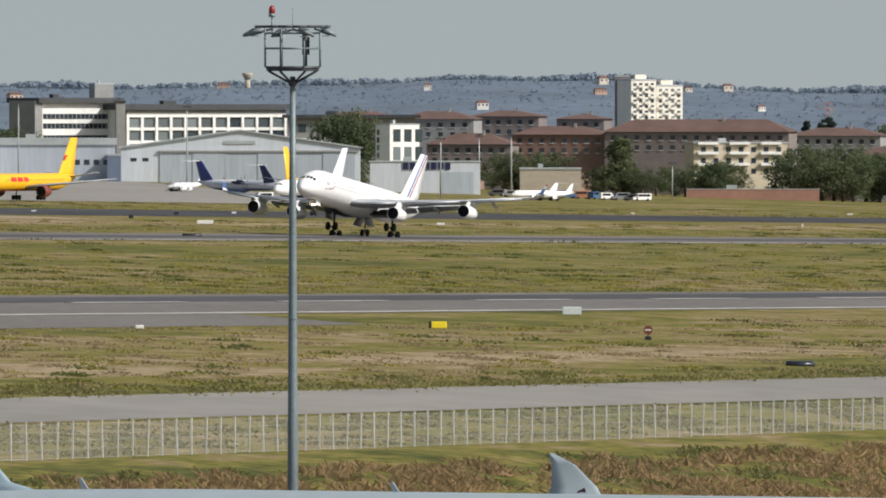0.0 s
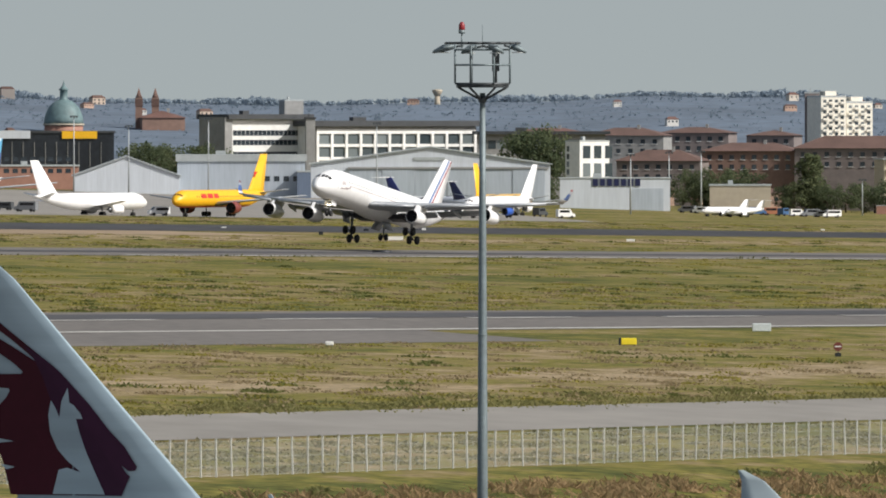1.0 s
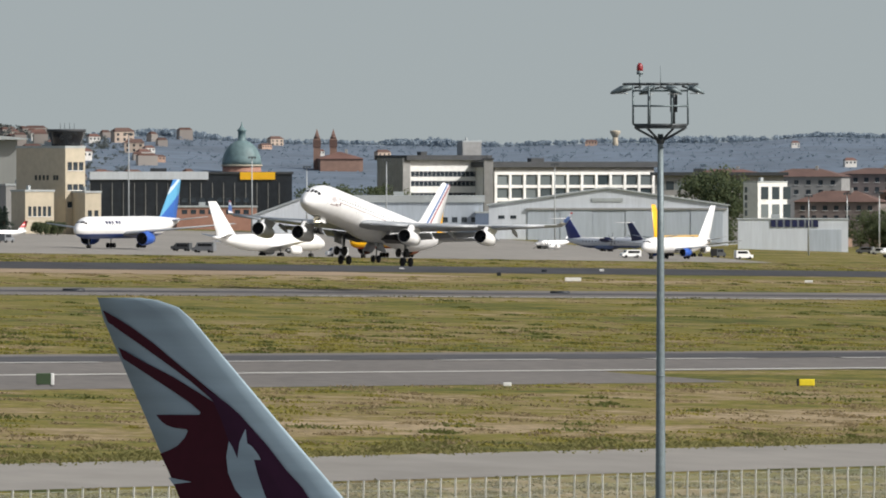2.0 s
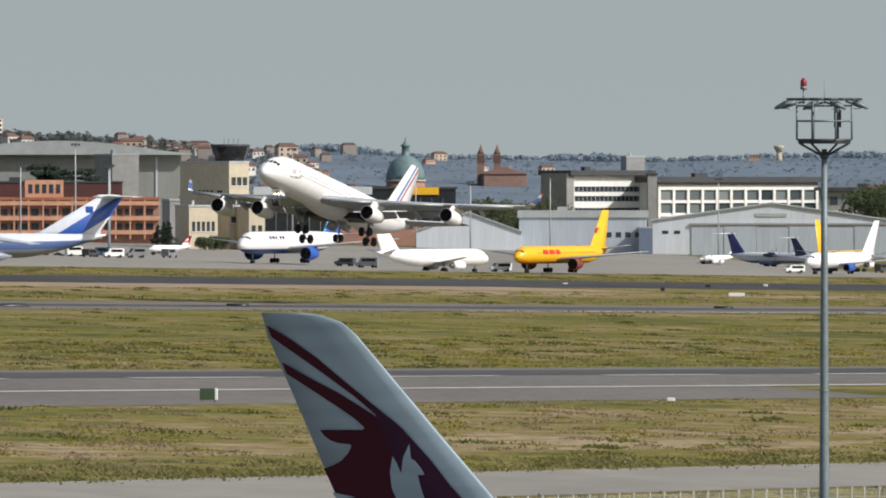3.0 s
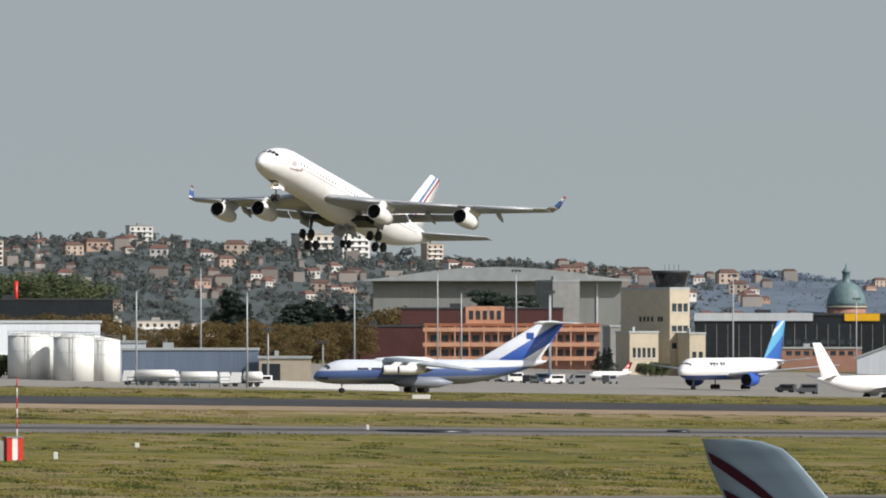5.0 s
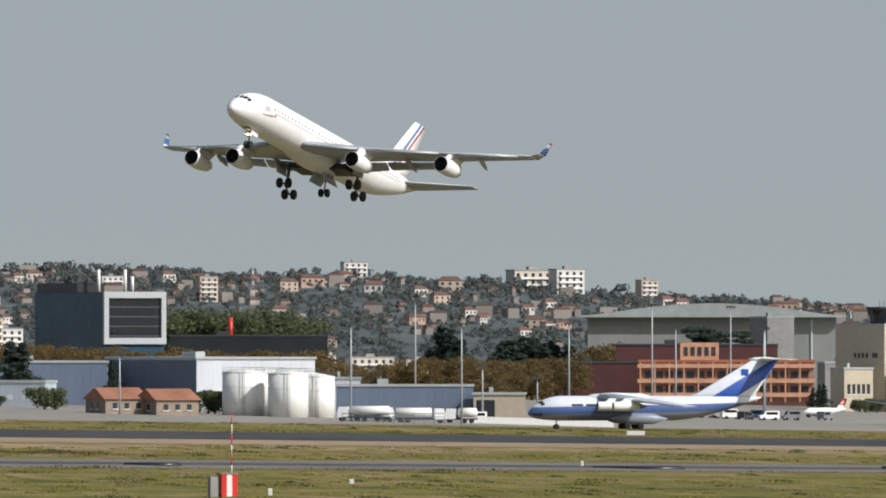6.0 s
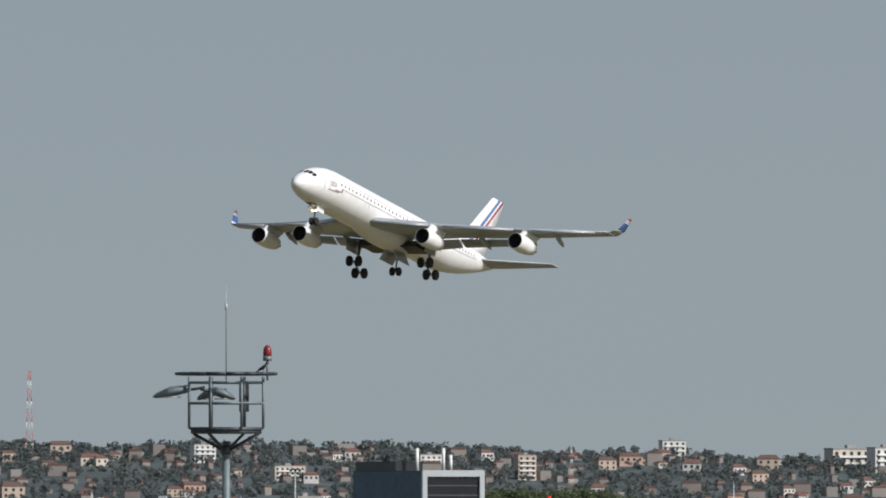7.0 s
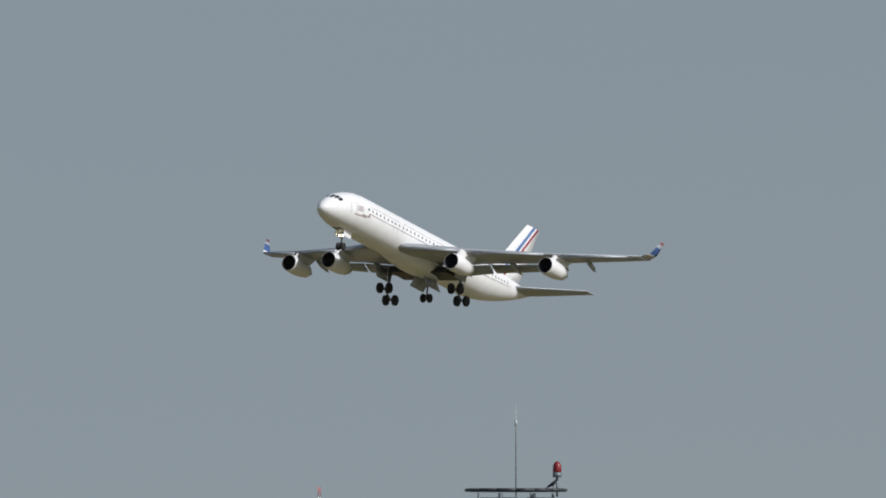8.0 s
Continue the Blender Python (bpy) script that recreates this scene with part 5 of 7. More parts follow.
part("upper_storey", box(span(D10, 0, 72), span(D10, 0, 140), 3, 12, ho + 0.6, ho + 5.4), M_terracotta, orange)
for i in range(5):
    part("upper_window", box(span(D10, 0, 78) + i * 1.9, span(D10, 0, 78) + i * 1.9 + 1.1, 2.9, 3.05, ho + 1.8, ho + 4.2), M_pane, orange)
building("brick_hall", "low dark red brick hall", "building", -1112, D10 + 25, span(D10, -1112, -955), 24, rise(-1030, D10, -62), M_brick, 0, roofm=M_roofdark, over=0.2)
building("brick_hall", "dark red upper block behind the orange building", "building", -1010, D10 + 50, span(D10, -1010, -720), 20, rise(-880, D10, -32), M_brick, 0, roofm=M_roofdark, over=0.2)

# depot: tanks, sheds, bungalows
D11 = 2700
M_tank = mat("tank_white", (0.74, 0.74, 0.70), 0.5, vary=0.06, grain=0.6, patch=0.1, stretch=(1, 1, 0.2))


def tank(b, d, r, h, label="white cylindrical steel storage tank"):
    root = thing("storage_tank", at(site(b, d), facing(b)), label, "tank", "storage tanks")
    part("shell", loft([ring_z(0, 0, z, r, 32) for z in (-1, h)]), M_tank, root)
    part("roof", loft([ring_z(0, 0, z, q, 32) for z, q in ((h, r * 1.01), (h + 0.15, r * 1.01), (h + 0.7, r * 0.35), (h + 0.8, 0.1))]), M_tank, root)
    bm = bmesh.new()
    for i in range(20):
        a, c = i * math.pi / 10, (i + 1) * math.pi / 10
        for z in (0.6, 1.1):
            add_rod(bm, (r * math.cos(a), r * math.sin(a), h + z), (r * math.cos(c), r * math.sin(c), h + z), 0.03, 4)
        add_rod(bm, (r * math.cos(a), r * math.sin(a), h), (r * math.cos(a), r * math.sin(a), h + 1.1), 0.03, 4)
    part("railing", bm, M_galv, root)
    for z in (h * 0.33, h * 0.66):
        part("hoop", loft([ring_z(0, 0, z + e, r + 0.04, 32) for e in (0, 0.1)], False, False), M_tank, root)
    bm = bmesh.new()
    for x in (-0.25, 0.25):
        add_rod(bm, (x, -r - 0.25, 0), (x, -r - 0.25, h + 1.1), 0.04, 4)
    for i in range(int(h / 0.4)):
        add_rod(bm, (-0.25, -r - 0.25, 0.4 * i + 0.3), (0.25, -r - 0.25, 0.4 * i + 0.3), 0.02, 4)
    part("ladder", bm, M_galv, root)


th = rise(-1600, D11, -78)
for bb, dd, rr in ((-1669, D11 + 6, 4.3), (-1634, D11 + 22, 4.4), (-1590, D11, 4.1), (-1539, D11 + 14, 3.6), (-1572, D11 + 32, 4.2)):
    tank(bb, dd, rr, th if bb < -1560 else th - 0.5)


def tanker(b, d, rz, ln, label):
    root = thing("tanker_truck", at(site(b, d), rz), label, "truck", "tanker trucks")
    part("tank", loft([ring_x(x, 0, 2.1, q, q * 0.95, 16) for x, q in ((0, 0.3), (-0.25, 1.0), (-ln + 0.25, 1.0), (-ln, 0.3))]), M_tank, root)
    part("chassis", box(-ln, 2.4, -0.6, 0.6, 0.7, 1.0), M_dark, root)
    cabp = part("cab", prism([(0.4, 0.8), (2.5, 0.8), (2.5, 1.9), (2.2, 2.9), (0.4, 2.9)], -1.15, 1.15), M_white, root)
    part("windscreen", box(2.2, 2.52, -1.0, 1.0, 1.9, 2.6), M_glassdark, cabp)
    for x in (1.6, -ln + 1.2, -ln + 2.6):
        for y in (-0.95, 0.95):
            part("wheel", wheel_bm(x, y, 0.5, 0.5, 0.35), M_tyre, root)


tanker(-1480, 2640, facing(-1480, 172), 8.0, "white tanker truck beside the storage tanks")
tanker(-1425, 2650, facing(-1425, 4), 6.0, "white tanker truck by the depot rails")
tanker(-1335, 2660, facing(-1335, 6), 7.5, "pale tanker truck parked at the depot")
tanker(-1290, 2680, facing(-1290, 175), 4.0, "short pale tanker truck at the depot")

D12 = 2830
# darker flank cladding, with the flank's shade put into its colour too
M_flank = mat("flank_bluegrey_shaded", (0.10, 0.13, 0.18), 0.6, vary=0.12, grain=0.5, patch=0.08, stretch=(4, 4, 0.3))
hs = rise(-1750, D12, -52)
wh2 = building("warehouse", "warehouse with blue-grey flank and pale front", "warehouse", -1752, D12, span(D12, -1752, -1520), 46, hs, M_cladlight, 25, over=0.3, parapet=0.5, wins=[("f", 2, 8, 1, 4, 1, 1, 4.2, 3.4, M_concwhite, False)])
part("flank_cladding", box(-0.12, -0.004, 0.2, 45.8, -1, hs - 0.2), M_flank, wh2, "dark blue-grey flank with its shade in the colour")
building("shed", "long low blue-grey shed with flat roof", "warehouse", -1505, 2770, span(2770, -1505, -1262), 12, rise(-1380, 2770, -104), M_bluegrey, 0, over=0.2)
# a black panel on the wall gives the shade inside the open bay
building("shed", "pale flat-roofed shed with a black panel for its shaded bay", "building", -1262, 2760, span(2760, -1262, -1170), 9, rise(-1220, 2760, -116), M_beigeshade, 0, over=0.3, wins=[("f", 0.5, 4.5, 0, 4.5, 1, 1, 3.8, 4.0, M_black, False)])
building("shed", "white low roof shed behind the tanks", "building", -1520, 2790, span(2790, -1520, -1462), 10, rise(-1500, 2790, -88), M_cladlight, 0, over=0.2)
M_bung = mat("bungalow_render", (0.26, 0.205, 0.16), 0.85, vary=0.12, grain=0.7)
M_tilebung = mat("bungalow_tiles", (0.27, 0.12, 0.07), 0.85, vary=0.25, grain=2.2, patch=0.2)
for bb, ww, ee in ((-1935, 9.5, -104), (-1845, 9.5, -106)):
    building("bungalow", "small bungalow with orange tiled roof", "house", bb + 22, 2650, ww, 8.5, rise(bb, 2650, ee) - 2.0, M_bung, 28, "ridge", M_tilebung, 2.3, 0.5,
        wins=[("f", 0.8, ww - 0.8, 0.9, 2.2, 3, 1, 1.0, 1.2, M_pane, True), ("l", 2, 7, 0.9, 2.2, 2, 1, 1.0, 1.2, M_pane, True)])
# glazed black office cube with a white frame
D13 = 4020
# the frame stands unlit: its shade is put into this grey
M_framegrey = mat("white_frame_shaded", (0.42, 0.45, 0.47), 0.6, vary=0.08)
M_blind = mat("dark_blind", (0.05, 0.06, 0.08), 0.5, vary=0.2)
ho2 = rise(-1920, D13, 66)
# the side wall's blue sheen is part of its base colour
cube = building("glass_office", "black glass office cube with white framed front", "building", -1918, D13, span(D13, -1918, -1808) / math.cos(radians(28)), 44, ho2, mat("black_glass_sheen_wall", (0.022, 0.062, 0.12), 0.3, vary=0.3, grain=0.4, patch=0.08), 28, over=0.05, parapet=0.2, roofm=M_roofdark)
wc2 = span(D13, -1918, -1808) / math.cos(radians(28))
for a in ((0.0, wc2, ho2 - 1.6, ho2 + 0.3), (0.0, wc2, ho2 - 15.5, ho2 - 13.6), (0.0, 1.6, ho2 - 13.6, ho2 - 1.6), (wc2 - 1.6, wc2, ho2 - 13.6, ho2 - 1.6)):
    part("white_frame", box(a[0], a[1], -1.0, -0.05, a[2], a[3]), M_framegrey, cube)
part("glazing", box(1.5, wc2 - 1.5, -0.16, -0.03, ho2 - 13.7, ho2 - 1.5), M_glassdark, cube, "dark glazed front")
for z in range(1, 5):
    part("blind", box(1.7, wc2 - 1.7, -0.25, -0.05, ho2 - 1.6 - z * 2.9, ho2 - 1.6 - z * 2.9 + 0.35), M_blind, cube)
part("rooftop_plant", box(-0.2, 9, 16, 42, ho2 + 0.2, ho2 + 3.0), M_black, cube)
for x in (5, 14, 16.5):
    part("flue", loft([ring_z(x, 12, z, 0.5, 10) for z in (ho2, ho2 + (7 if x < 15 else 5))]), M_concwhite, cube)
# white walls in shade: grey cladding carries the shade in its colour
building("low_block", "white flat-roofed low building, its shade given as grey walls", "building", -2190, 2760, span(2760, -2190, -2015), 10, rise(-2100, 2760, -96), M_cladgrey, -14, over=0.2, wins=[("f", 1, 18, 1, 2.2, 5, 1, 1.3, 1.1, M_cladlight, False)])
building("low_block", "cream box-shaped plant building", "building", -2176, 2840, span(2840, -2176, -2124), 8, rise(-2150, 2840, -54), M_beige, 10, over=0.1)
building("shed", "long grey flat shed behind the white building", "warehouse", -2122, 2860, span(2860, -2122, -1908), 20, rise(-2000, 2860, -62), M_bluegrey, 0, over=0.2)
building("shed", "white-roofed depot shed with dark doors", "warehouse", -2480, 2850, span(2850, -2480, -2270), 20, rise(-2350, 2850, -72), M_bluegrey, -8, roofm=M_concwhite, over=0.8, parapet=1.3, wins=[("f", 14, 19, 0, 4, 1, 1, 4.0, 3.6, M_black, False), ("f", 2, 10, 3.5, 5, 3, 1, 1.4, 1.0, M_pane, False)])
building("low_block", "white stepped building with flat roofs", "building", -2440, 4020, span(4020, -2440, -2265), 16, rise(-2350, 4020, 10), M_cladlight, -8, over=0.2, wins=[("f", 1, 28, 4, 6, 8, 1, 2, 1.4, M_pane, False), ("f", 1, 28, 8, 10, 8, 1, 2, 1.4, M_pane, False)])
building("grey_works", "long dark grey works building behind trees", "building", -1800, 3990, span(3990, -1800, -1520), 20, rise(-1650, 3990, -16), M_black, 0, roofm=M_roofdark, over=0.2)

# right side: apartment tower and brown-roofed residences
D14 = 4430
M_cream = mat("cream_concrete", (0.74, 0.70, 0.60), 0.75, vary=0.1, grain=0.7, patch=0.1)
for b0, b1, dd, top, cols in ((1117, 1161, D14, 25, 4), (1162, 1208, D14 + 6, 15, 4)):
    w = span(dd, b0, b1) / math.cos(radians(22))
    h14 = rise(b0, dd, top)
    block = building("apartment_tower", "tall cream apartment tower with balcony grid", "apartment block", b0, dd, w, 12.5, h14, M_cream, 22, over=0.1, parapet=0.5, wins=[("f", 0.3, w - 0.3, h14 - 13.2, h14 - 0.4, cols, 7, 1.15, 0.95, M_office, False)])
    part("roof_block", box(w * 0.3, w * 0.75, 3, 8, h14 + 0.4, h14 + 2.0), M_cream, block)
    for j in range(7):
        for i in range(cols):
            if (i + j) % 2:
                part("balcony", box(0.3 + (w - 0.6) * (i + 0.05) / cols, 0.3 + (w - 0.6) * (i + 0.95) / cols, -0.8, -0.01, h14 - 13.2 + 1.83 * j, h14 - 12.5 + 1.83 * j), M_cream, block)
# the tower's shaded side, its shade given by a darker wall colour
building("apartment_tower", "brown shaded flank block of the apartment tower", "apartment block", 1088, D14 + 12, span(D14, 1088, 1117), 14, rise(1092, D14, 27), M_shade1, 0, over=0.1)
for b0, b1, dd, e, rr, st in ((830, 955, 4240, -38, 3.0, 3), (985, 1070, 4270, -42, 2.8, 2), (1070, 1400, 4120, -66, 6.2, 4), (905, 1075, 4130, -70, 4.2, 3), (1395, 1560, 4170, -72, 4.0, 3), (755, 905, 4100, -86, 5.5, 3), (1510, 1680, 4060, -106, 4.5, 2), (700, 840, 4210, -42, 4.0, 2), (560, 700, 4240, -40, 3, 2)):
    w = span(dd, b0, b1)
    rr *= 0.62
    hh = rise((b0 + b1) / 2, dd, e) - rr * 0.2
    cols = max(3, int(w / 3.6))
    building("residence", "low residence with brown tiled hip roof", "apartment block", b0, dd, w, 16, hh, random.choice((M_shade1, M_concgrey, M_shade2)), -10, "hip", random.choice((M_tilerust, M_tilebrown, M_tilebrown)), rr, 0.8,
        wins=[("f", 0.8, w - 0.8, hh - 2.9, hh - 0.9, cols, 1, 1.4, 1.5, M_pane, True), ("f", 0.8, w - 0.8, hh - 5.9, hh - 3.9, cols, 1, 1.4, 1.5, M_pane, True)], group="brown-roofed residences")
wb = span(4060, 1228, 1400)
hb = rise(1300, 4060, -88)
front = building("residence", "cream residence front with white balconies", "apartment block", 1228, 4060, wb, 12, hb, M_beige, 14, over=0.3, parapet=0.4, wins=[("f", 1, wb - 1, hb - 3, hb - 0.8, 7, 1, 1.5, 1.6, M_pane, False), ("f", 1, wb - 1, hb - 6.4, hb - 4.2, 7, 1, 1.5, 1.6, M_pane, False), ("f", 1, wb - 1, hb - 9.6, hb - 7.4, 7, 1, 1.5, 1.6, M_pane, False)])
for z in (hb - 3.4, hb - 6.8, hb - 0.4):
    for i in range(3):
        part("balcony", box(1 + wb * i / 3, wb * (i + 0.75) / 3, -1.4, 0, z, z + 0.8), M_concwhite, front)
building("garden_wall", "long low pink-brown wall", "wall", 1215, 3960, span(3960, 1215, 1450), 1.0, 2.4, M_salmon, 0, over=0.1, parapet=0.2)
building("low_block", "pale flat shed beyond the apron", "building", 920, 3820, span(3820, 920, 1028), 12, rise(980, 3820, -134), M_beigeshade, 0, over=0.2)


# landmark dome and church towers
def build_dome():
    d, b = 4560, -223
    root = thing("domed_church", at(site(b, d), facing(b)), "old church with green copper dome and lantern", "church")
    z0 = rise(b, d, -25)
    r = span(d, 0, 35)
    cop = mat("green_copper", (0.12, 0.185, 0.19), 0.6, vary=0.15, grain=0.6)
    part("drum", loft([ring_z(0, 0, z, r * 0.98, 28) for z in (-4, z0)]), M_salmon, root)
    part("cornice", loft([ring_z(0, 0, z, r * 1.05, 28) for z in (z0, z0 + 0.6)]), M_beigeshade, root)
    part("dome", loft([ring_z(0, 0, z0 + 0.6 + r * 1.25 * math.sin(a), r * max(0.16, math.cos(a)), 28) for a in [math.pi / 2 * i / 10 for i in range(10)]]), cop, root, "green copper dome")
    zt = z0 + 0.6 + r * 1.2
    part("lantern", loft([ring_z(0, 0, zt + z, q, 12) for z, q in ((-0.6, 1.7), (0, 1.9), (0.4, 1.3), (3.2, 1.3), (3.5, 1.8), (4.0, 1.2), (5.0, 0.4), (6.6, 0.08))]), cop, root)
    part("nave", box(-14, 8, -3, 14, -3, z0 - 3), M_tilebrown, root)


build_dome()
for bb in (-90, -61):
    dd = 4600
    zz = rise(bb, dd, 24)
    tw = thing("church_tower", at(site(bb, dd), facing(bb)), "slim brick church tower with pointed top", "church tower", "church towers")
    part("shaft", box(-1.2, 1.2, -1.2, 1.2, -3, zz), M_shade2, tw)
    part("belfry", box(-1.35, 1.35, -1.35, 1.35, zz - 3, zz - 0.4), M_tilebrown, tw)
    part("spire", loft([ring_z(0, 0, z, q, 4, math.pi / 4) for z, q in ((zz, 1.7), (zz + 1.0, 1.1), (zz + 3.4, 0.05))]), M_tilebrown, tw)
building("church_nave", "brick church nave with a tiled roof", "church", -84, 4590, span(4590, -84, -8), 14, rise(-50, 4590, -12), M_shade2, 6, "hip", M_tilerust, 2.4, 0.5)


# ---------------------------------------------------------------- trees, woods and the town
def leaf_material(name, c1, c2):
    """Leaves whose colour differs from clump to clump."""
    m = mat(name, c1, 0.8, vary=0.3, grain=1.5, patch=0.3, spec=0.15)
    nt = m.node_tree
    b = nt.nodes["Principled BSDF"]
    info = nt.nodes.new("ShaderNodeObjectInfo")
    geo = nt.nodes.new("ShaderNodeNewGeometry")
    add = nt.nodes.new("ShaderNodeMath")
    add.operation = "MULTIPLY_ADD"
    add.inputs[1].default_value, add.inputs[2].default_value = 0.6, 0.0
    nt.links.new(geo.outputs["Random Per Island"], add.inputs[0])
    add2 = nt.nodes.new("ShaderNodeMath")
    add2.operation = "MULTIPLY_ADD"
    add2.inputs[1].default_value = 0.4
    nt.links.new(info.outputs["Random"], add2.inputs[0])
    nt.links.new(add.outputs[0], add2.inputs[2])
    mix = nt.nodes.new("ShaderNodeMix")
    mix.data_type = "RGBA"
    mix.inputs[6].default_value, mix.inputs[7].default_value = (*c1, 1), (*c2, 1)
    nt.links.new(add2.outputs[0], mix.inputs[0])
    nt.links.new(mix.outputs[2], b.inputs["Base Color"])
    tr = nt.nodes.new("ShaderNodeBsdfTranslucent")
    nt.links.new(mix.outputs[2], tr.inputs["Color"])
    ms = nt.nodes.new("ShaderNodeMixShader")
    ms.inputs[0].default_value = 0.5
    nt.links.new(b.outputs[0], ms.inputs[1]), nt.links.new(tr.outputs[0], ms.inputs[2])
    nt.links.new(ms.outputs[0], nt.nodes["Material Output"].inputs["Surface"])
    return m


M_leaf = leaf_material("green_leaves", (0.075, 0.105, 0.06), (0.16, 0.18, 0.09))
M_autumn = leaf_material("autumn_leaves", (0.11, 0.095, 0.04), (0.22, 0.15, 0.07))
M_pine = leaf_material("dark_needles", (0.040, 0.062, 0.055), (0.085, 0.110, 0.085))
# the next two leaf colours are blued and paled to stand for haze
M_far_haze = leaf_material("distant_woods", (0.215, 0.272, 0.325), (0.250, 0.305, 0.350))
M_townleaf_haze = leaf_material("town_tree_leaves_haze", (0.125, 0.155, 0.162), (0.200, 0.205, 0.175))
M_bark = mat("bark", (0.10, 0.075, 0.055), 0.9, vary=0.3, grain=6)
rng = np.random.default_rng(7)


def leaf_cloud(centres, radii, per, size, flat=0.8, jitter=0.5):
    """Small leaf faces scattered over clumps."""
    n = len(centres)
    d = rng.normal(size=(n, per, 3))
    d /= np.linalg.norm(d, axis=2, keepdims=True)
    k = rng.uniform(0.55 if jitter > 0.3 else 0.88, 1.05, (n, per, 1))
    p = np.asarray(centres)[:, None, :] + d * k * np.asarray(radii)[:, None, None] * np.array([1, 1, flat])
    nrm = d + rng.normal(size=d.shape) * jitter
    nrm /= np.linalg.norm(nrm, axis=2, keepdims=True)
    t = np.cross(nrm, rng.normal(size=d.shape))
    t /= np.linalg.norm(t, axis=2, keepdims=True)
    u = np.cross(nrm, t)
    s = rng.uniform(0.6, 1.3, (n, per, 1)) * np.asarray(size).reshape(-1, 1, 1)
    q = np.stack([p - t * s, p - u * s * 0.7, p + t * s, p + u * s * 0.7], axis=2).reshape(-1, 3)
    return q


def quads(name, q):
    me = bpy.data.meshes.new(name)
    f = np.arange(len(q)).reshape(-1, 4)
    me.from_pydata(q.tolist(), [], f.tolist())
    return me


TREES = {}


def tree_template(kind):
    """A tree one metre high, to be scaled: tapered trunk with limbs, and a crown of leaf clumps."""
    root = thing("tree", pose(0, 0, -500), "", "tree", "trees")
    bm = bmesh.new()
    add_rod(bm, (0, 0, -0.02), (0.01, 0, 0.5), 0.028, 7, 0.016)
    limbs = []
    if kind == "pine":
        c = [(random.uniform(-1, 1) * (0.24 * (1 - z) + 0.02), random.uniform(-1, 1) * (0.24 * (1 - z) + 0.02), z) for z in np.linspace(0.14, 0.97, 34)]
        r = [0.13 * (1.05 - p[2]) + 0.025 for p in c]
        flat, mt = 0.6, M_pine
    elif kind == "cedar":
        c, r = [], []
        for z in (0.45, 0.6, 0.74, 0.87, 0.96):
            for i in range(7):
                a = random.uniform(0, 6.28)
                q = random.uniform(0.1, 0.42 * (1.35 - z))
                c.append((q * math.cos(a), q * math.sin(a), z + random.uniform(-0.02, 0.02)))
                r.append(0.085)
        flat, mt = 0.4, M_pine
    elif kind == "poplar":
        c = [(random.uniform(-0.09, 0.09), random.uniform(-0.09, 0.09), z) for z in np.linspace(0.12, 0.95, 26)]
        r = [0.10 * math.sin(math.pi * min(0.97, p[2] * 0.8 + 0.18)) + 0.02 for p in c]
        flat, mt = 1.2, M_leaf
    elif kind == "bush":
        c = [(random.uniform(-0.5, 0.5), random.uniform(-0.5, 0.5), random.uniform(0.15, 0.75)) for i in range(22)]
        c = [p for p in c if math.hypot(p[0], p[1]) < 0.62 * math.sqrt(max(0, 1 - (p[2] - 0.3) ** 2 * 1.8))]
        r = [0.24] * len(c)
        flat, mt = 0.9, M_leaf
    else:
        c, r = [], []
        while len(c) < 32:
            p = (random.uniform(-0.42, 0.42), random.uniform(-0.42, 0.42), random.uniform(0.05, 0.92))
            if (p[0] / 0.42) ** 2 + (p[1] / 0.42) ** 2 + ((p[2] - 0.5) / 0.45) ** 2 < 1:
                c.append(p)
                r.append(random.uniform(0.10, 0.17))
        flat, mt = 0.85, M_autumn if kind == "autumn" else M_leaf
    for p in c[::4]:
        add_rod(bm, (0.005, 0, 0.3 if kind != "bush" else 0.0), tuple(v * 0.85 for v in p), 0.012, 4, 0.003)
    part("trunk", bm, M_bark, root)
    piece("crown", quads("crown", leaf_cloud(c, r, 80, [0.022 if kind != "bush" else 0.05] * len(c), flat)), mt, root)
    return root


for kind in ("broad", "broad2", "autumn", "autumn2", "pine", "pine2", "cedar", "poplar", "bush"):
    TREES[kind] = tree_template(kind.rstrip("2"))
TREE_LABELS = {"broad": "broad-crowned green tree", "autumn": "broad tree with brown-gold autumn leaves", "pine": "dark green conifer", "cedar": "spreading dark cedar in layers", "poplar": "slim upright green poplar", "bush": "rounded clipped green shrub"}


def plant(kind, b, d, h, wide=1.0):
    if kind in ("broad", "autumn", "pine") and random.random() < 0.5:
        kind += "2"
    v = site(b, d)
    ob = copy_thing(TREES[kind], pose(v.x, v.y, v.z, 0, 0, random.uniform(0, 360)) @ Matrix.Diagonal((h * wide, h * wide, h, 1)))
    tagged(ob, TREE_LABELS[kind.rstrip("2")] + " beside the airfield buildings", "tree", "trees")


def plant_row(kind, b0, b1, d0, d1, e0, e1, n, wide=1.0):
    """n trees between two bearings, their tops between the sight lines e0 and e1."""
    for i in range(n):
        b = b0 + (b1 - b0) * (i + random.uniform(0.1, 0.9)) / n
        d = random.uniform(d0, d1)
        plant(kind, b, d, max(2.5, rise(b, d, random.uniform(e0, e1))), wide * random.uniform(0.85, 1.2))


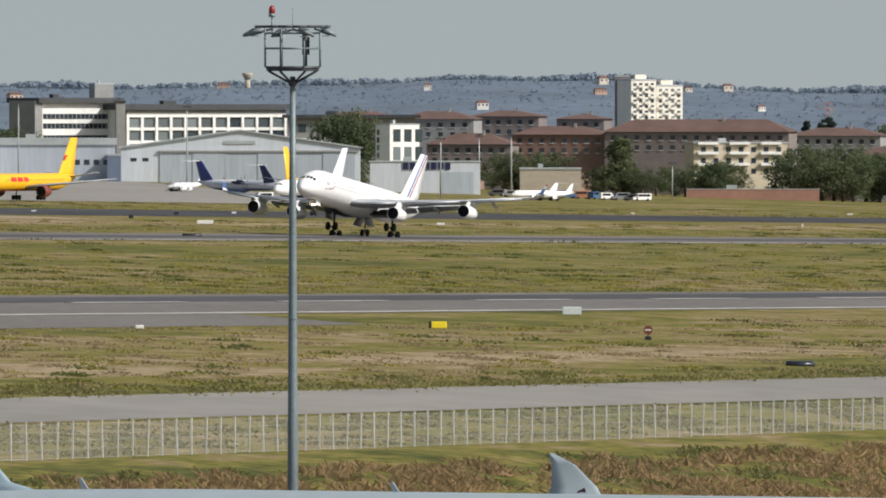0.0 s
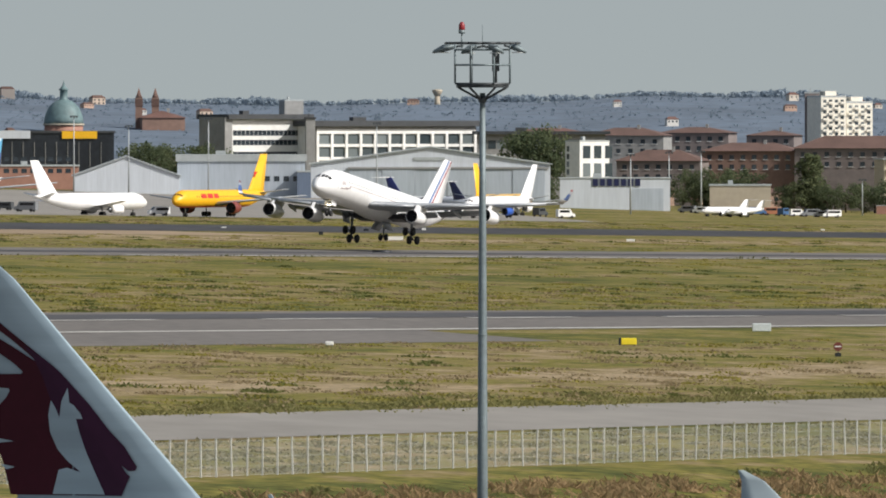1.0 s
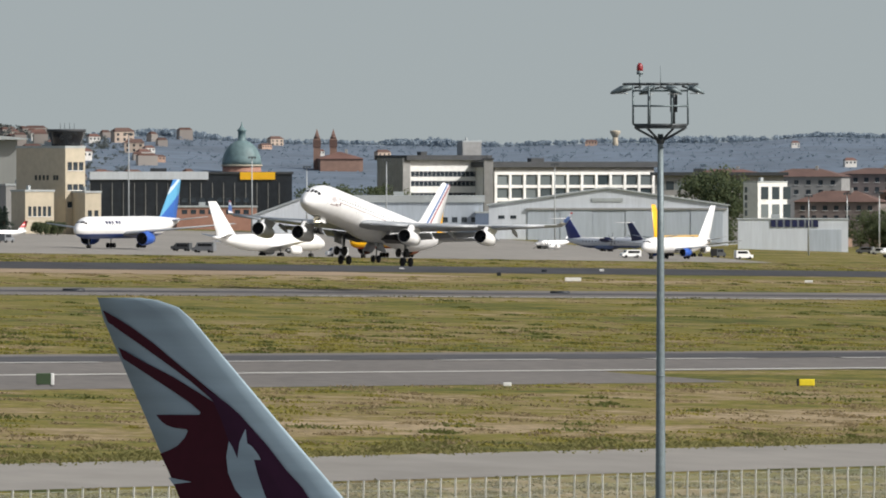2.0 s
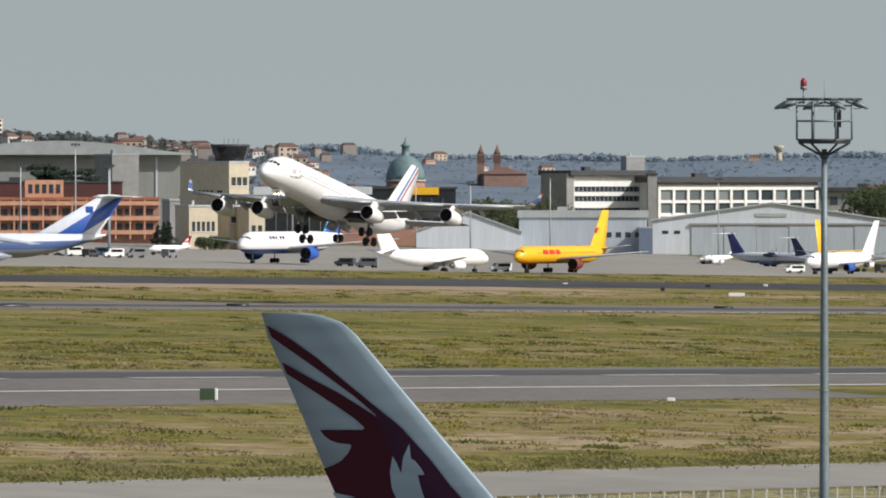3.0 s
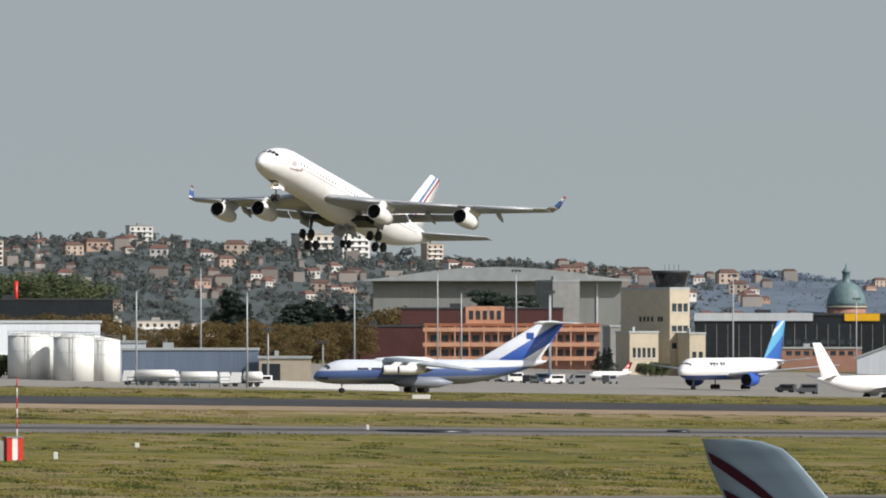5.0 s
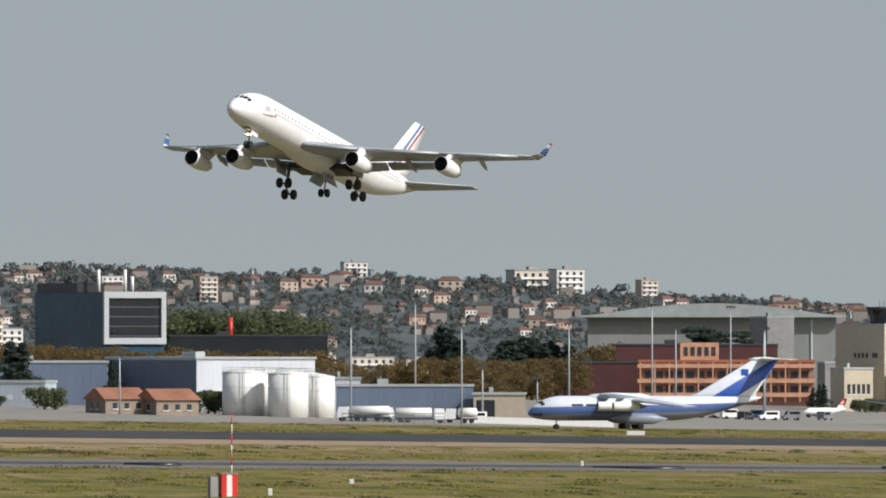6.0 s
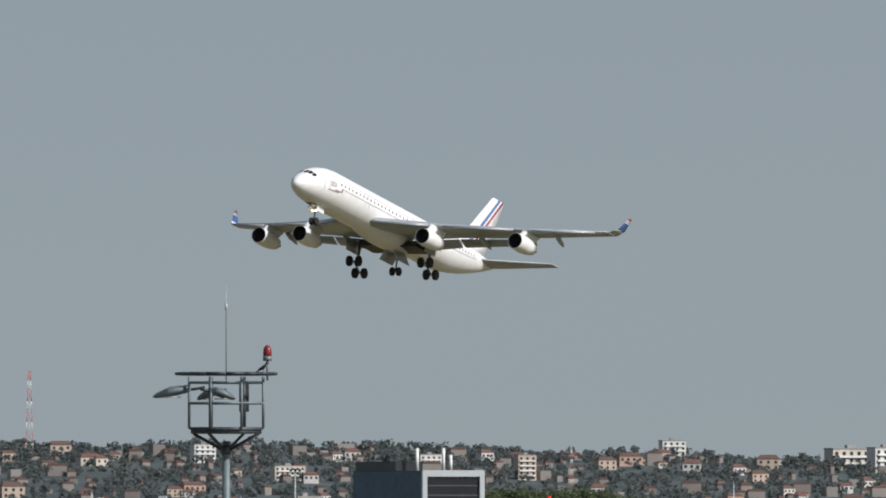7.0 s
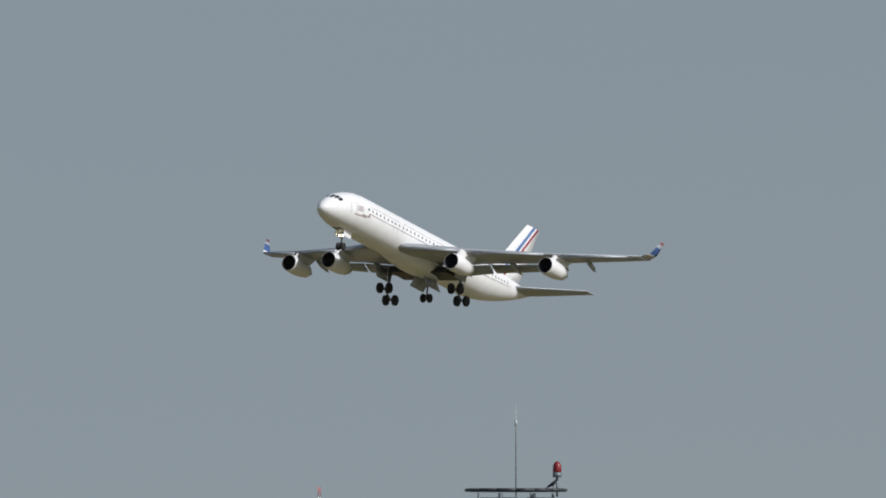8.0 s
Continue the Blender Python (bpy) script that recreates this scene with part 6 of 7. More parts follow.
for row in (("broad", 575, 640, 4015, 4045, -12, -30, 3, 1.0), ("poplar", 1090, 1115, 3990, 4000, -72, -80, 2, 1.3), ("broad", 1040, 1215, 3985, 4010, -118, -135, 9, 1.2),
            ("broad", 1235, 1310, 3980, 4000, -108, -120, 5, 1.1), ("broad", 1395, 1570, 3990, 4030, -78, -98, 10, 1.1), ("broad", 1580, 1760, 3990, 4030, -80, -100, 8, 1.1), ("broad", 1500, 1690, 4300, 4340, -40, -52, 6, 1.0), ("pine", 1425, 1475, 4250, 4300, -36, -50, 3, 1.2),
            ("broad", 870, 990, 3970, 4010, -92, -112, 8, 1.0), ("broad", -105, -20, 4100, 4160, -40, -60, 6, 1.0), ("broad", 0, 40, 4010, 4030, -45, -60, 3, 1.0), ("broad", -330, -210, 4190, 4240, -30, -50, 8, 1.0),
            ("bush", -592, -545, 3440, 3455, -117, -122, 5, 0.75), ("pine", -665, -640, 3470, 3490, -92, -110, 3, 1.3), ("cedar", -880, -800, 3720, 3740, 8, -10, 3, 1.3), ("pine", -1190, -1085, 3760, 3840, -8, -32, 9, 1.4),
            ("autumn", -1075, -965, 3720, 3760, -18, -42, 7, 1.2), ("autumn", -1300, -1080, 3560, 3700, -40, -62, 16, 1.3), ("pine", -1300, -1270, 3700, 3720, 0, -20, 2, 1.5), ("pine", -1215, -1185, 3700, 3720, -8, -20, 2, 1.6), ("autumn", -1290, -1190, 3450, 3560, -62, -80, 6, 1.3),
            ("bush", -1400, -1320, 2800, 2815, -92, -100, 5, 0.8), ("bush", -1480, -1410, 2800, 2815, -96, -102, 4, 0.8), ("autumn", -1900, -1520, 3300, 3500, -26, -46, 22, 1.4), ("autumn", -2060, -1900, 3300, 3450, -22, -40, 9, 1.4),
            ("broad", -1815, -1690, 4120, 4180, 48, 30, 9, 1.2), ("broad", -1690, -1570, 4120, 4180, 46, 28, 9, 1.2), ("broad", -2290, -2200, 2900, 2960, 12, -22, 5, 1.0), ("pine", -2085, -2060, 2790, 2800, -12, -24, 2, 1.5), ("autumn", -2200, -2060, 3350, 3500, -14, -38, 8, 1.3),
            ("bush", -2125, -2095, 2690, 2700, -112, -118, 2, 1.1), ("bush", -2035, -1998, 2700, 2710, -94, -100, 2, 1.0), ("bush", -1735, -1715, 2720, 2730, -100, -104, 2, 1.0), ("pine", -1905, -1888, 2800, 2810, -52, -60, 1, 1.2), ("autumn", -2500, -2290, 3350, 3500, -24, -45, 12, 1.3), ("autumn", -2750, -2500, 3350, 3500, -16, -40, 12, 1.3),
            ("pine", -1330, -1290, 3780, 3810, 10, -10, 3, 1.3), ("autumn", -1480, -1300, 3560, 3700, -42, -60, 9, 1.3), ("bush", -2300, -2270, 2700, 2710, -118, -124, 3, 0.9), ("bush", -1890, -1740, 2690, 2700, -136, -142, 6, 1.2)):
    plant_row(*row)


def build_woods():
    """Wooded slopes behind the town; the air's haze is put into the leaf colours."""
    for name, label, material, b0, b1, count in (("town_woods", "dense trees among the houses on the slope", M_townleaf_haze, -3200, -420, 2900), ("distant_woods", "distant wooded slopes behind the town with blue haze in their colour", M_far_haze, -620, 2300, 4600)):
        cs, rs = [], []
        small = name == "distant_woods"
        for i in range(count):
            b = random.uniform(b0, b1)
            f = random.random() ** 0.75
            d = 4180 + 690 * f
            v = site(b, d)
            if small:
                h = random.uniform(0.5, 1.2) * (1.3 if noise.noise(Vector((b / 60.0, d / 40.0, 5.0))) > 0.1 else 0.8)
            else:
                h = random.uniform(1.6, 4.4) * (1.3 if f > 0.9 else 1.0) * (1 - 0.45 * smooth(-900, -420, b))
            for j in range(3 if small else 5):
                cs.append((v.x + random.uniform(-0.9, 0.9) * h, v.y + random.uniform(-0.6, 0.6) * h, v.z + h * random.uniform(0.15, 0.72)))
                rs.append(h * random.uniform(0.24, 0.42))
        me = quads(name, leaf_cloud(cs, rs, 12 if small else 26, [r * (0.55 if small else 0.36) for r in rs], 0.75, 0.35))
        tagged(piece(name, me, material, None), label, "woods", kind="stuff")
    # the trees along the skyline, palest and bluest: haze in the leaf colour
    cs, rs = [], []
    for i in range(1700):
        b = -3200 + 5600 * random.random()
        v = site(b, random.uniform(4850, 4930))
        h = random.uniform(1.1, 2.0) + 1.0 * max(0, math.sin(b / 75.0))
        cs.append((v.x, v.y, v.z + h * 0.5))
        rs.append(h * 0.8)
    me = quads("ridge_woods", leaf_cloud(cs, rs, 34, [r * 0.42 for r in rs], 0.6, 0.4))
    tagged(piece("ridge_woods", me, leaf_material("ridge_leaves_haze", (0.275, 0.340, 0.400), (0.31, 0.37, 0.425)), None), "wooded ridge on the skyline with blue haze in its leaf colour", "woods", kind="stuff")


build_woods()

HOUSE_WALLS = [mat("house_wall", c, 0.85, vary=0.1, grain=0.8) for c in ((0.58, 0.52, 0.44), (0.50, 0.40, 0.32), (0.62, 0.60, 0.56), (0.44, 0.30, 0.23))]


def house_template(w, dep, h, rh, wall, roofm, floors, flat=False):
    root = thing("town_house", pose(0, 0, -500), "", "house", "town houses")
    wl = part("wall", box(-w / 2, w / 2, 0, dep, -4, h), wall, root)
    bm = bmesh.new()
    if flat:
        add_box(bm, -w / 2 - 0.1, w / 2 + 0.1, -0.1, dep + 0.1, h, h + 0.3)
        add_box(bm, -w * 0.1, w * 0.1, dep * 0.4, dep * 0.7, h + 0.3, h + 1.0)
    else:
        c = [(-w / 2 - 0.2, -0.2, h), (w / 2 + 0.2, -0.2, h), (w / 2 + 0.2, dep + 0.2, h), (-w / 2 - 0.2, dep + 0.2, h), (-w / 2 + dep * 0.25, dep / 2, h + rh), (w / 2 - dep * 0.25, dep / 2, h + rh)]
        v = [bm.verts.new(p) for p in c]
        for f in ((0, 1, 5, 4), (2, 3, 4, 5), (1, 2, 5), (3, 0, 4), (3, 2, 1, 0)):
            bm.faces.new([v[i] for i in f])
    part("roof", bm, roofm, root)
    n = max(2, int(w / 1.7))
    for j in range(floors):
        for i in range(n):
            ob = piece("window", pane(0.75, 0.8), M_pane, wl)
            ob.matrix_basis = pose(-w / 2 + w * (i + 0.5) / n, 0, h - 0.95 - j * 1.55)
        if flat:
            part("balcony", box(-w * 0.42, w * 0.42, -0.5, 0, h - 1.9 - j * 1.55, h - 1.45 - j * 1.55), M_concwhite, wl)
    return root


HOUSES = [house_template(4.6, 4, 2.6, 1.1, HOUSE_WALLS[0], M_tilerust, 1), house_template(6.5, 4, 3.4, 1.2, HOUSE_WALLS[1], M_tilebrown, 2), house_template(5.2, 4.2, 3.0, 1.2, HOUSE_WALLS[2], M_tilerust, 1), house_template(7.5, 4, 2.8, 1.0, HOUSE_WALLS[3], M_tilebrown, 1),
          house_template(8.0, 5, 6.4, 0, HOUSE_WALLS[2], M_concgrey, 4, True), house_template(11.0, 5, 5.0, 0, HOUSE_WALLS[0], M_concgrey, 3, True), house_template(6.0, 5, 7.8, 0, HOUSE_WALLS[1], M_concgrey, 5, True)]
HOUSE_LABELS = ["small cream town house with tiled roof", "two-storey tan town house with brown roof", "white town house with tiled roof", "long low terracotta-coloured house", "white flat-roofed apartment block with balconies", "long cream apartment block with balconies", "tall tan apartment block with balconies"]


def settle(i, b, d, k=1.0, turn=None):
    v = site(b, d)
    t = random.uniform(-5, 42) if turn is None else turn
    ob = copy_thing(HOUSES[i], pose(v.x, v.y, v.z, 0, 0, facing(b, t)) @ Matrix.Diagonal((k, k, k, 1)))
    tagged(ob, HOUSE_LABELS[i] + " on the slope", "house" if i < 4 else "apartment block", "town houses")


for i in range(110):
    b = -3050 + 2750 * random.random() ** 0.9
    d = 4190 + 640 * random.random() ** 0.8
    settle(random.choice((0, 0, 1, 1, 2, 2, 3)), b, d, random.uniform(0.75, 1.25))
for b, d, k, j in ((-1540, 4240, 1.3, 5), (-1440, 4245, 1.3, 5), (-1350, 4250, 1.2, 5), (-2380, 4330, 1.2, 4), (-2320, 4340, 1.2, 6), (-2250, 4335, 1.2, 4), (-2115, 4330, 1.5, 6), (-2085, 4335, 1.3, 4), (-2480, 4340, 1.3, 4), (-2560, 4300, 1.4, 5),
                   (-1730, 4640, 1.1, 6), (-1470, 4820, 1.1, 4), (-1650, 4480, 1.0, 4), (-1150, 4850, 1.6, 5), (-1090, 4840, 1.4, 4), (-950, 4840, 1.1, 6), (-2300, 4700, 1.0, 4), (-2700, 4450, 1.3, 4), (-2800, 4300, 1.4, 5), (-2150, 4600, 1.0, 5), (-1900, 4650, 1.0, 4), (-1800, 4760, 1.0, 2)):
    settle(j, b, d, k, random.uniform(15, 35))
for i in range(52):
    b = random.uniform(-320, 1750)
    settle(random.choice((0, 1, 1, 3, 3)), b, 4250 + 170 * random.random(), random.uniform(1.1, 1.7))
for i in range(20):
    b = random.uniform(-400, 1700)
    settle(random.choice((0, 1, 2, 3)), b, 4600 + 230 * random.random(), random.uniform(0.5, 0.8))

# brown-roofed housing close behind the right end of the apron
for i in range(20):
    b = 760 + 900 * random.random()
    settle(random.choice((1, 3, 3)), b, random.uniform(4060, 4200), random.uniform(1.5, 2.1))


# ---------------------------------------------------------------- masts, cranes, aerials
def apron_light(b, d, e, h0=0.0):
    h = rise(b, d, e)
    root = thing("apron_light", at(site(b, d), facing(b)), "slim grey apron lighting mast", "light mast", "apron lights")
    part("pole", loft([ring_z(0, 0, z, r, 8) for z, r in ((-0.2, 0.24), (h * 0.6, 0.17), (h, 0.11))]), M_palesteel, root)
    part("head_frame", box(-1.0, 1.0, -0.35, 0.35, h - 0.15, h + 0.05), M_galvdark, root)
    for x in (-0.85, 0.0, 0.85):
        part("floodlight", prism([(x - 0.32, h - 0.1), (x + 0.32, h - 0.1), (x + 0.24, h - 0.55), (x - 0.24, h - 0.5)], -0.5, 0.3), M_galvdark, root)


for b, d, e in ((-1479, 2640, 14), (-1365, 2950, 54), (-1283, 2640, 12), (-1246, 2700, -62), (-1093, 3100, 12), (-946, 3100, 46), (-904, 3100, 8), (-807, 3250, 42), (-746, 3300, 5), (-423, 3400, 34), (-748, 3050, 4), (-205, 3800, -8), (-108, 3800, -25), (33, 3700, -12),
                (331, 3560, -20), (780, 3560, -76), (905, 3800, -70), (-2141, 2660, 70), (-2237, 2900, 30), (-1149, 3150, -84), (848, 3900, -72), (-1888, 2640, -40), (1190, 3850, -120)):
    apron_light(b, d, e)


def lattice(name, label, category, b, d, e, w, colours):
    """A slender lattice mast in bands of colour."""
    h = rise(b, d, e)
    root = thing(name, at(site(b, d), facing(b)), label, category)
    k = 8
    for i in range(k):
        bm = bmesh.new()
        z0, z1 = h * i / k, h * (i + 1) / k
        w0, w1 = w * (1 - 0.75 * i / k), w * (1 - 0.75 * (i + 1) / k)
        for sx, sy in ((-1, -1), (1, -1), (1, 1), (-1, 1)):
            add_rod(bm, (sx * w0, sy * w0, z0), (sx * w1, sy * w1, z1), 0.11, 4)
        add_rod(bm, (-w0, -w0, z0), (w1, -w1, z1), 0.07, 4)
        add_rod(bm, (w0, -w0, z0), (-w1, -w1, z1), 0.07, 4)
        part("mast_section", bm, colours[i % len(colours)], root)["kind"] = "stuff"
    return root, h


aerial, ah = lattice("radio_mast", "red and white lattice radio mast on the hill", "radio mast", -2611, 4800, 244, 1.4, (M_concwhite, M_redpaint))
M_craneorange = mat("crane_paint", (0.40, 0.16, 0.12), 0.6, vary=0.1)
for b, d, e, jib in ((-1652, 4600, 104, 9), (1465, 4500, -12, 8)):
    cr, ch = lattice("tower_crane", "distant orange tower crane over the houses", "crane", b, d, e, 0.7, (M_craneorange, M_concwhite if b < 0 else M_craneorange))
    bm = bmesh.new()
    for y in (-0.3, 0.3):
        add_rod(bm, (-jib * 0.55, y, ch * 0.86), (jib * 0.25, y, ch * 0.82), 0.14, 4)
    add_rod(bm, (-jib * 0.55, 0, ch * 0.88), (0, 0, ch), 0.07, 4)
    add_rod(bm, (0, 0, ch), (jib * 0.25, 0, ch * 0.83), 0.07, 4)
    part("jib", bm, M_craneorange, cr)
    part("counterweight", box(jib * 0.12, jib * 0.25, -0.5, 0.5, ch * 0.72, ch * 0.82), M_concgrey, cr)
wtw = thing("water_tower", at(site(438, 4800), facing(438)), "pale mushroom-shaped water tower on the ridge", "water tower")
wz2 = rise(438, 4800, 38)
part("stem", loft([ring_z(0, 0, z, r, 12) for z, r in ((-2, 1.2), (wz2 - 2, 0.9))]), M_beigeshade, wtw)
part("bowl", loft([ring_z(0, 0, z, r, 14) for z, r in ((wz2 - 2.4, 0.9), (wz2 - 0.6, 1.9), (wz2, 1.9), (wz2 + 0.2, 0.3))]), M_beigeshade, wtw)
building("slab_block", "pale slab block on the skyline", "building", 168, 4700, 7.0, 6, rise(185, 4700, 18), M_concgrey, 20, over=0.05)
stk = thing("factory_chimney", at(site(-1692, 4050), facing(-1692)), "short red and white chimney stack", "chimney")
sh = rise(-1692, 4050, 22)
part("stack", loft([ring_z(0, 0, z, 0.65, 12) for z in (-1, sh * 0.6)]), M_concwhite, stk)
part("stack_top", loft([ring_z(0, 0, z, 0.65, 12) for z in (sh * 0.6, sh)]), M_redpaint, stk)


# ---------------------------------------------------------------- small things on the field
def on(b, q):
    """Distance at which the level field meets a sight line q steps under the horizon."""
    return STEP * EYE / (q - 0.03 * (b + 800))


def cabinet(name, label, b, q, w, h, dep, material, legs=0.15, category="sign"):
    d = on(b, q)
    root = thing(name, at(site(b, d), facing(b)), label, category)
    bm = box(-w / 2, w / 2, -dep / 2, dep / 2, legs, h)
    bmesh.ops.bevel(bm, geom=bm.edges[:], offset=min(0.04, dep * 0.2), segments=1, affect="EDGES")
    part("body", bm, material, root)
    part("face", box(-w / 2 + 0.06, w / 2 - 0.06, -dep / 2 - 0.03, -dep / 2 + 0.01, legs + 0.06, h - 0.06), material, root)
    for x in (-w * 0.35, w * 0.35):
        part("foot", rod((x, 0, -0.2), (x, 0, legs + 0.02), 0.04, 6), M_galvdark, root)
    return root


M_signyellow = mat("sign_yellow", (0.85, 0.68, 0.03), 0.5, vary=0.05)
M_signwhite = mat("sign_white", (0.75, 0.75, 0.72), 0.5, vary=0.06)
M_signgreen = mat("cabinet_green", (0.04, 0.07, 0.03), 0.6, vary=0.15)
ys = cabinet("taxiway_sign", "yellow taxiway sign board with dark end", 777, 416, 1.5, 0.8, 0.35, M_signyellow)
part("dark_end", box(-1.0, -0.77, -0.2, 0.2, 0.12, 0.82), M_black, ys)
cabinet("equipment_box", "pale grey equipment box in the grass", 1012, 392, 2.0, 1.0, 0.8, mat("pale_box", (0.55, 0.60, 0.60), 0.6))
cabinet("runway_light_box", "small white box on the grass", 247, 417, 0.75, 0.5, 0.5, M_signwhite)
cabinet("cable_cabinet", "green cabinet with a white end post", -572, 557 - 143, 1.5, 1.15, 0.6, M_signgreen)
cabinet("marker_post", "white marker post beside a green cabinet", -558, 557 - 142, 0.3, 1.2, 0.2, M_signwhite, category="marker")
for b, q, w, h in ((363, 230, 3.0, 0.85), (1120, 212, 0.9, 0.45), (780, 232, 1.6, 0.6), (1504, 214, 1.4, 0.5), (414, 212, 0.9, 0.6), (60, 208, 1.0, 0.4), (-975, 188, 3.4, 0.95), (1420, 236, 0.3, 0.9), (-1070, 243, 0.4, 0.9), (-1478, 275, 0.55, 0.75), (-1622, 296, 0.5, 1.0)):
    cabinet("marker_board", "white marker board standing in the grass", b, q, w, h, 0.25, M_signwhite, category="marker")["group"] = "marker boards"
cabinet("dark_box", "small dark equipment box in the grass", 312, 213, 1.0, 0.6, 0.4, M_black)
cabinet("dark_box", "small dark equipment box in the grass", 232, 220, 0.8, 0.8, 0.4, M_black)
for b, q, w in ((340, 250, 3.4), (1416, 480, 2.6), (-972, 246, 14.0), (-1830, 240, 8.0), (-520, 246, 3.6)):
    d = on(b, q)
    m = thing("rubber_mat", at(site(b, d), facing(b)), "dark low heap of covered material on grass", "mat")
    part("cover", loft([[(x * w, y, z) for x, y, z in ((-0.5, -1, 0), (0.5, -1, 0), (0.5, 1, 0), (-0.5, 1, 0))], [(x * w, y * 0.6, 0.45) for x, y in ((-0.46, -1), (0.44, -1), (0.44, 1), (-0.46, 1))]]), M_black, m)
st = thing("stop_sign", at(site(1147, on(1147, 434)), facing(1147)), "dark red round sign on a short post", "sign")
part("disc", loft([[(0.45 * math.cos(a), y, 0.95 + 0.45 * math.sin(a)) for a in [math.pi / 8 + math.pi / 4 * i for i in range(8)]] for y in (-0.04, 0.04)]), mat("dull_red", (0.16, 0.04, 0.03), 0.6), st)
part("bar", box(-0.3, 0.3, -0.07, -0.045, 0.9, 1.02), M_signwhite, st)
part("post", rod((0, 0.05, -0.2), (0, 0.05, 0.9), 0.05, 6), M_galvdark, st)
part("base_board", box(-0.3, 0.3, -0.1, 0.1, 0.0, 0.35), M_black, st)
# red and white shelter with a lattice pole
dsh = on(-1698, 296)
shel = thing("localizer_shelter", at(site(-1698, dsh), facing(-1698, 18)), "red and white striped equipment shelter", "shelter")
for i in range(3):
    part("panel", box(-0.9 + 0.62 * i, -0.9 + 0.62 * (i + 1), -0.8, 0.8, 0, 2.6), (M_redpaint, M_signwhite, M_redpaint)[i], shel)
part("roof", box(-1.0, 1.06, -0.9, 0.9, 2.6, 2.72), M_concgrey, shel)
part("side_cabinet", box(-2.1, -1.2, -0.5, 0.5, 0, 2.3), M_concgrey, shel)
pl = thing("striped_pole", at(site(-1690, dsh + 14), 0), "slim red and white banded pole", "pole")
for i in range(8):
    part("band", rod((0, 0, i * 1.15), (0, 0, (i + 1) * 1.15), 0.07, 6), (M_signwhite, M_redpaint)[i % 2], pl)
cabinet("yellow_skip", "low yellow skip at the taxiway edge", -2120, 168, 2.8, 0.7, 1.2, M_signyellow, category="skip")


def van(b, d, rz, label, paint, ln=5.0, h=2.2):
    root = thing("van", at(site(b, d), rz), label, "vehicle", "ground vehicles")
    body = part("body", prism([(-ln / 2, 0.4), (ln / 2, 0.4), (ln / 2, 1.1), (ln / 2 - 0.7, 1.25), (ln / 2 - 1.3, h), (-ln / 2, h)], -0.95, 0.95), paint, root)
    part("windscreen", prism([(ln / 2 - 0.72, 1.3), (ln / 2 - 1.22, h - 0.1), (ln / 2 - 1.3, h - 0.1), (ln / 2 - 0.85, 1.3)], -0.85, 0.85), M_glassdark, body)
    part("side_window", box(-ln / 2 + 0.4, ln / 2 - 1.5, -0.97, 0.97, h - 0.85, h - 0.25), M_glassdark, body)
    for x in (-ln * 0.3, ln * 0.3):
        for y in (-0.9, 0.9):
            part("wheel", wheel_bm(x, y, 0.36, 0.36, 0.25), M_tyre, root)


paints = [M_white, M_signwhite, mat("car_blue", (0.05, 0.12, 0.25), 0.3), mat("car_grey", (0.2, 0.21, 0.22), 0.3), mat("car_rust", (0.3, 0.12, 0.06), 0.4), mat("car_dark", (0.06, 0.065, 0.07), 0.3)]
plabels = ["white van", "pale van", "blue van", "grey van", "rust-red van", "black van"]
for i, (b, d, k) in enumerate(((905, 3700, 1), (925, 3705, 5), (1003, 3710, 2), (1030, 3712, 4), (1052, 3705, 2), (1075, 3700, 0), (1098, 3700, 3), (1118, 3690, 3), (1135, 3690, 0), (880, 3720, 3), (-822, 3060, 0), (-806, 3050, 1), (-780, 3040, 5), (-762, 3050, 2), (-740, 3040, 0), (-700, 3060, 3), (-55, 2960, 0), (465, 3230, 0), (665, 3300, 0), (620, 3340, 5), (-640, 3100, 3), (-1260, 2700, 0), (-850, 3060, 3), (-330, 2990, 5), (-290, 2960, 3))):
    van(b, d, facing(b, random.choice((20, 160, 200, 60))), plabels[k] + " parked on the apron", paints[k], random.uniform(4.2, 5.6), random.uniform(1.7, 2.4))


def build_barrier():
    """A line of white water-filled barriers at the apron's end."""
    b0, b1 = -1278, -1010
    for i in range(34):
        b = b0 + (b1 - b0) * i / 34
        r = thing("barrier_block", at(site(b, 2690), facing(b)), "white plastic barrier block on the apron", "barrier", "barrier blocks")
        w = span(2690, 0, (b1 - b0) / 34) * 0.97
        part("block", prism([(-0.32, 0), (0.32, 0), (0.24, 0.5), (0.14, 1.35), (-0.14, 1.35), (-0.24, 0.5)], -w / 2, w / 2), M_signwhite, r).rotation_euler = (0, 0, math.pi / 2)
        part("cap", box(-w / 2, w / 2, -0.16, 0.16, 1.3, 1.38), M_signwhite, r)


build_barrier()
pipe = thing("pipe_rack", at(site(-1440, 2610), facing(-1440)), "grey pipe rack and railings at the depot", "pipework")
for z, n2 in ((0.6, "rail"), (1.2, "rail"), (1.9, "pipe")):
    part(n2, rod((-6, 0, z), (14, 0, z), 0.08, 6), M_galv, pipe)
for x in range(-6, 15, 2):
    part("support", rod((x, 0, -0.2), (x, 0, 2.0), 0.06, 6), M_galv, pipe)


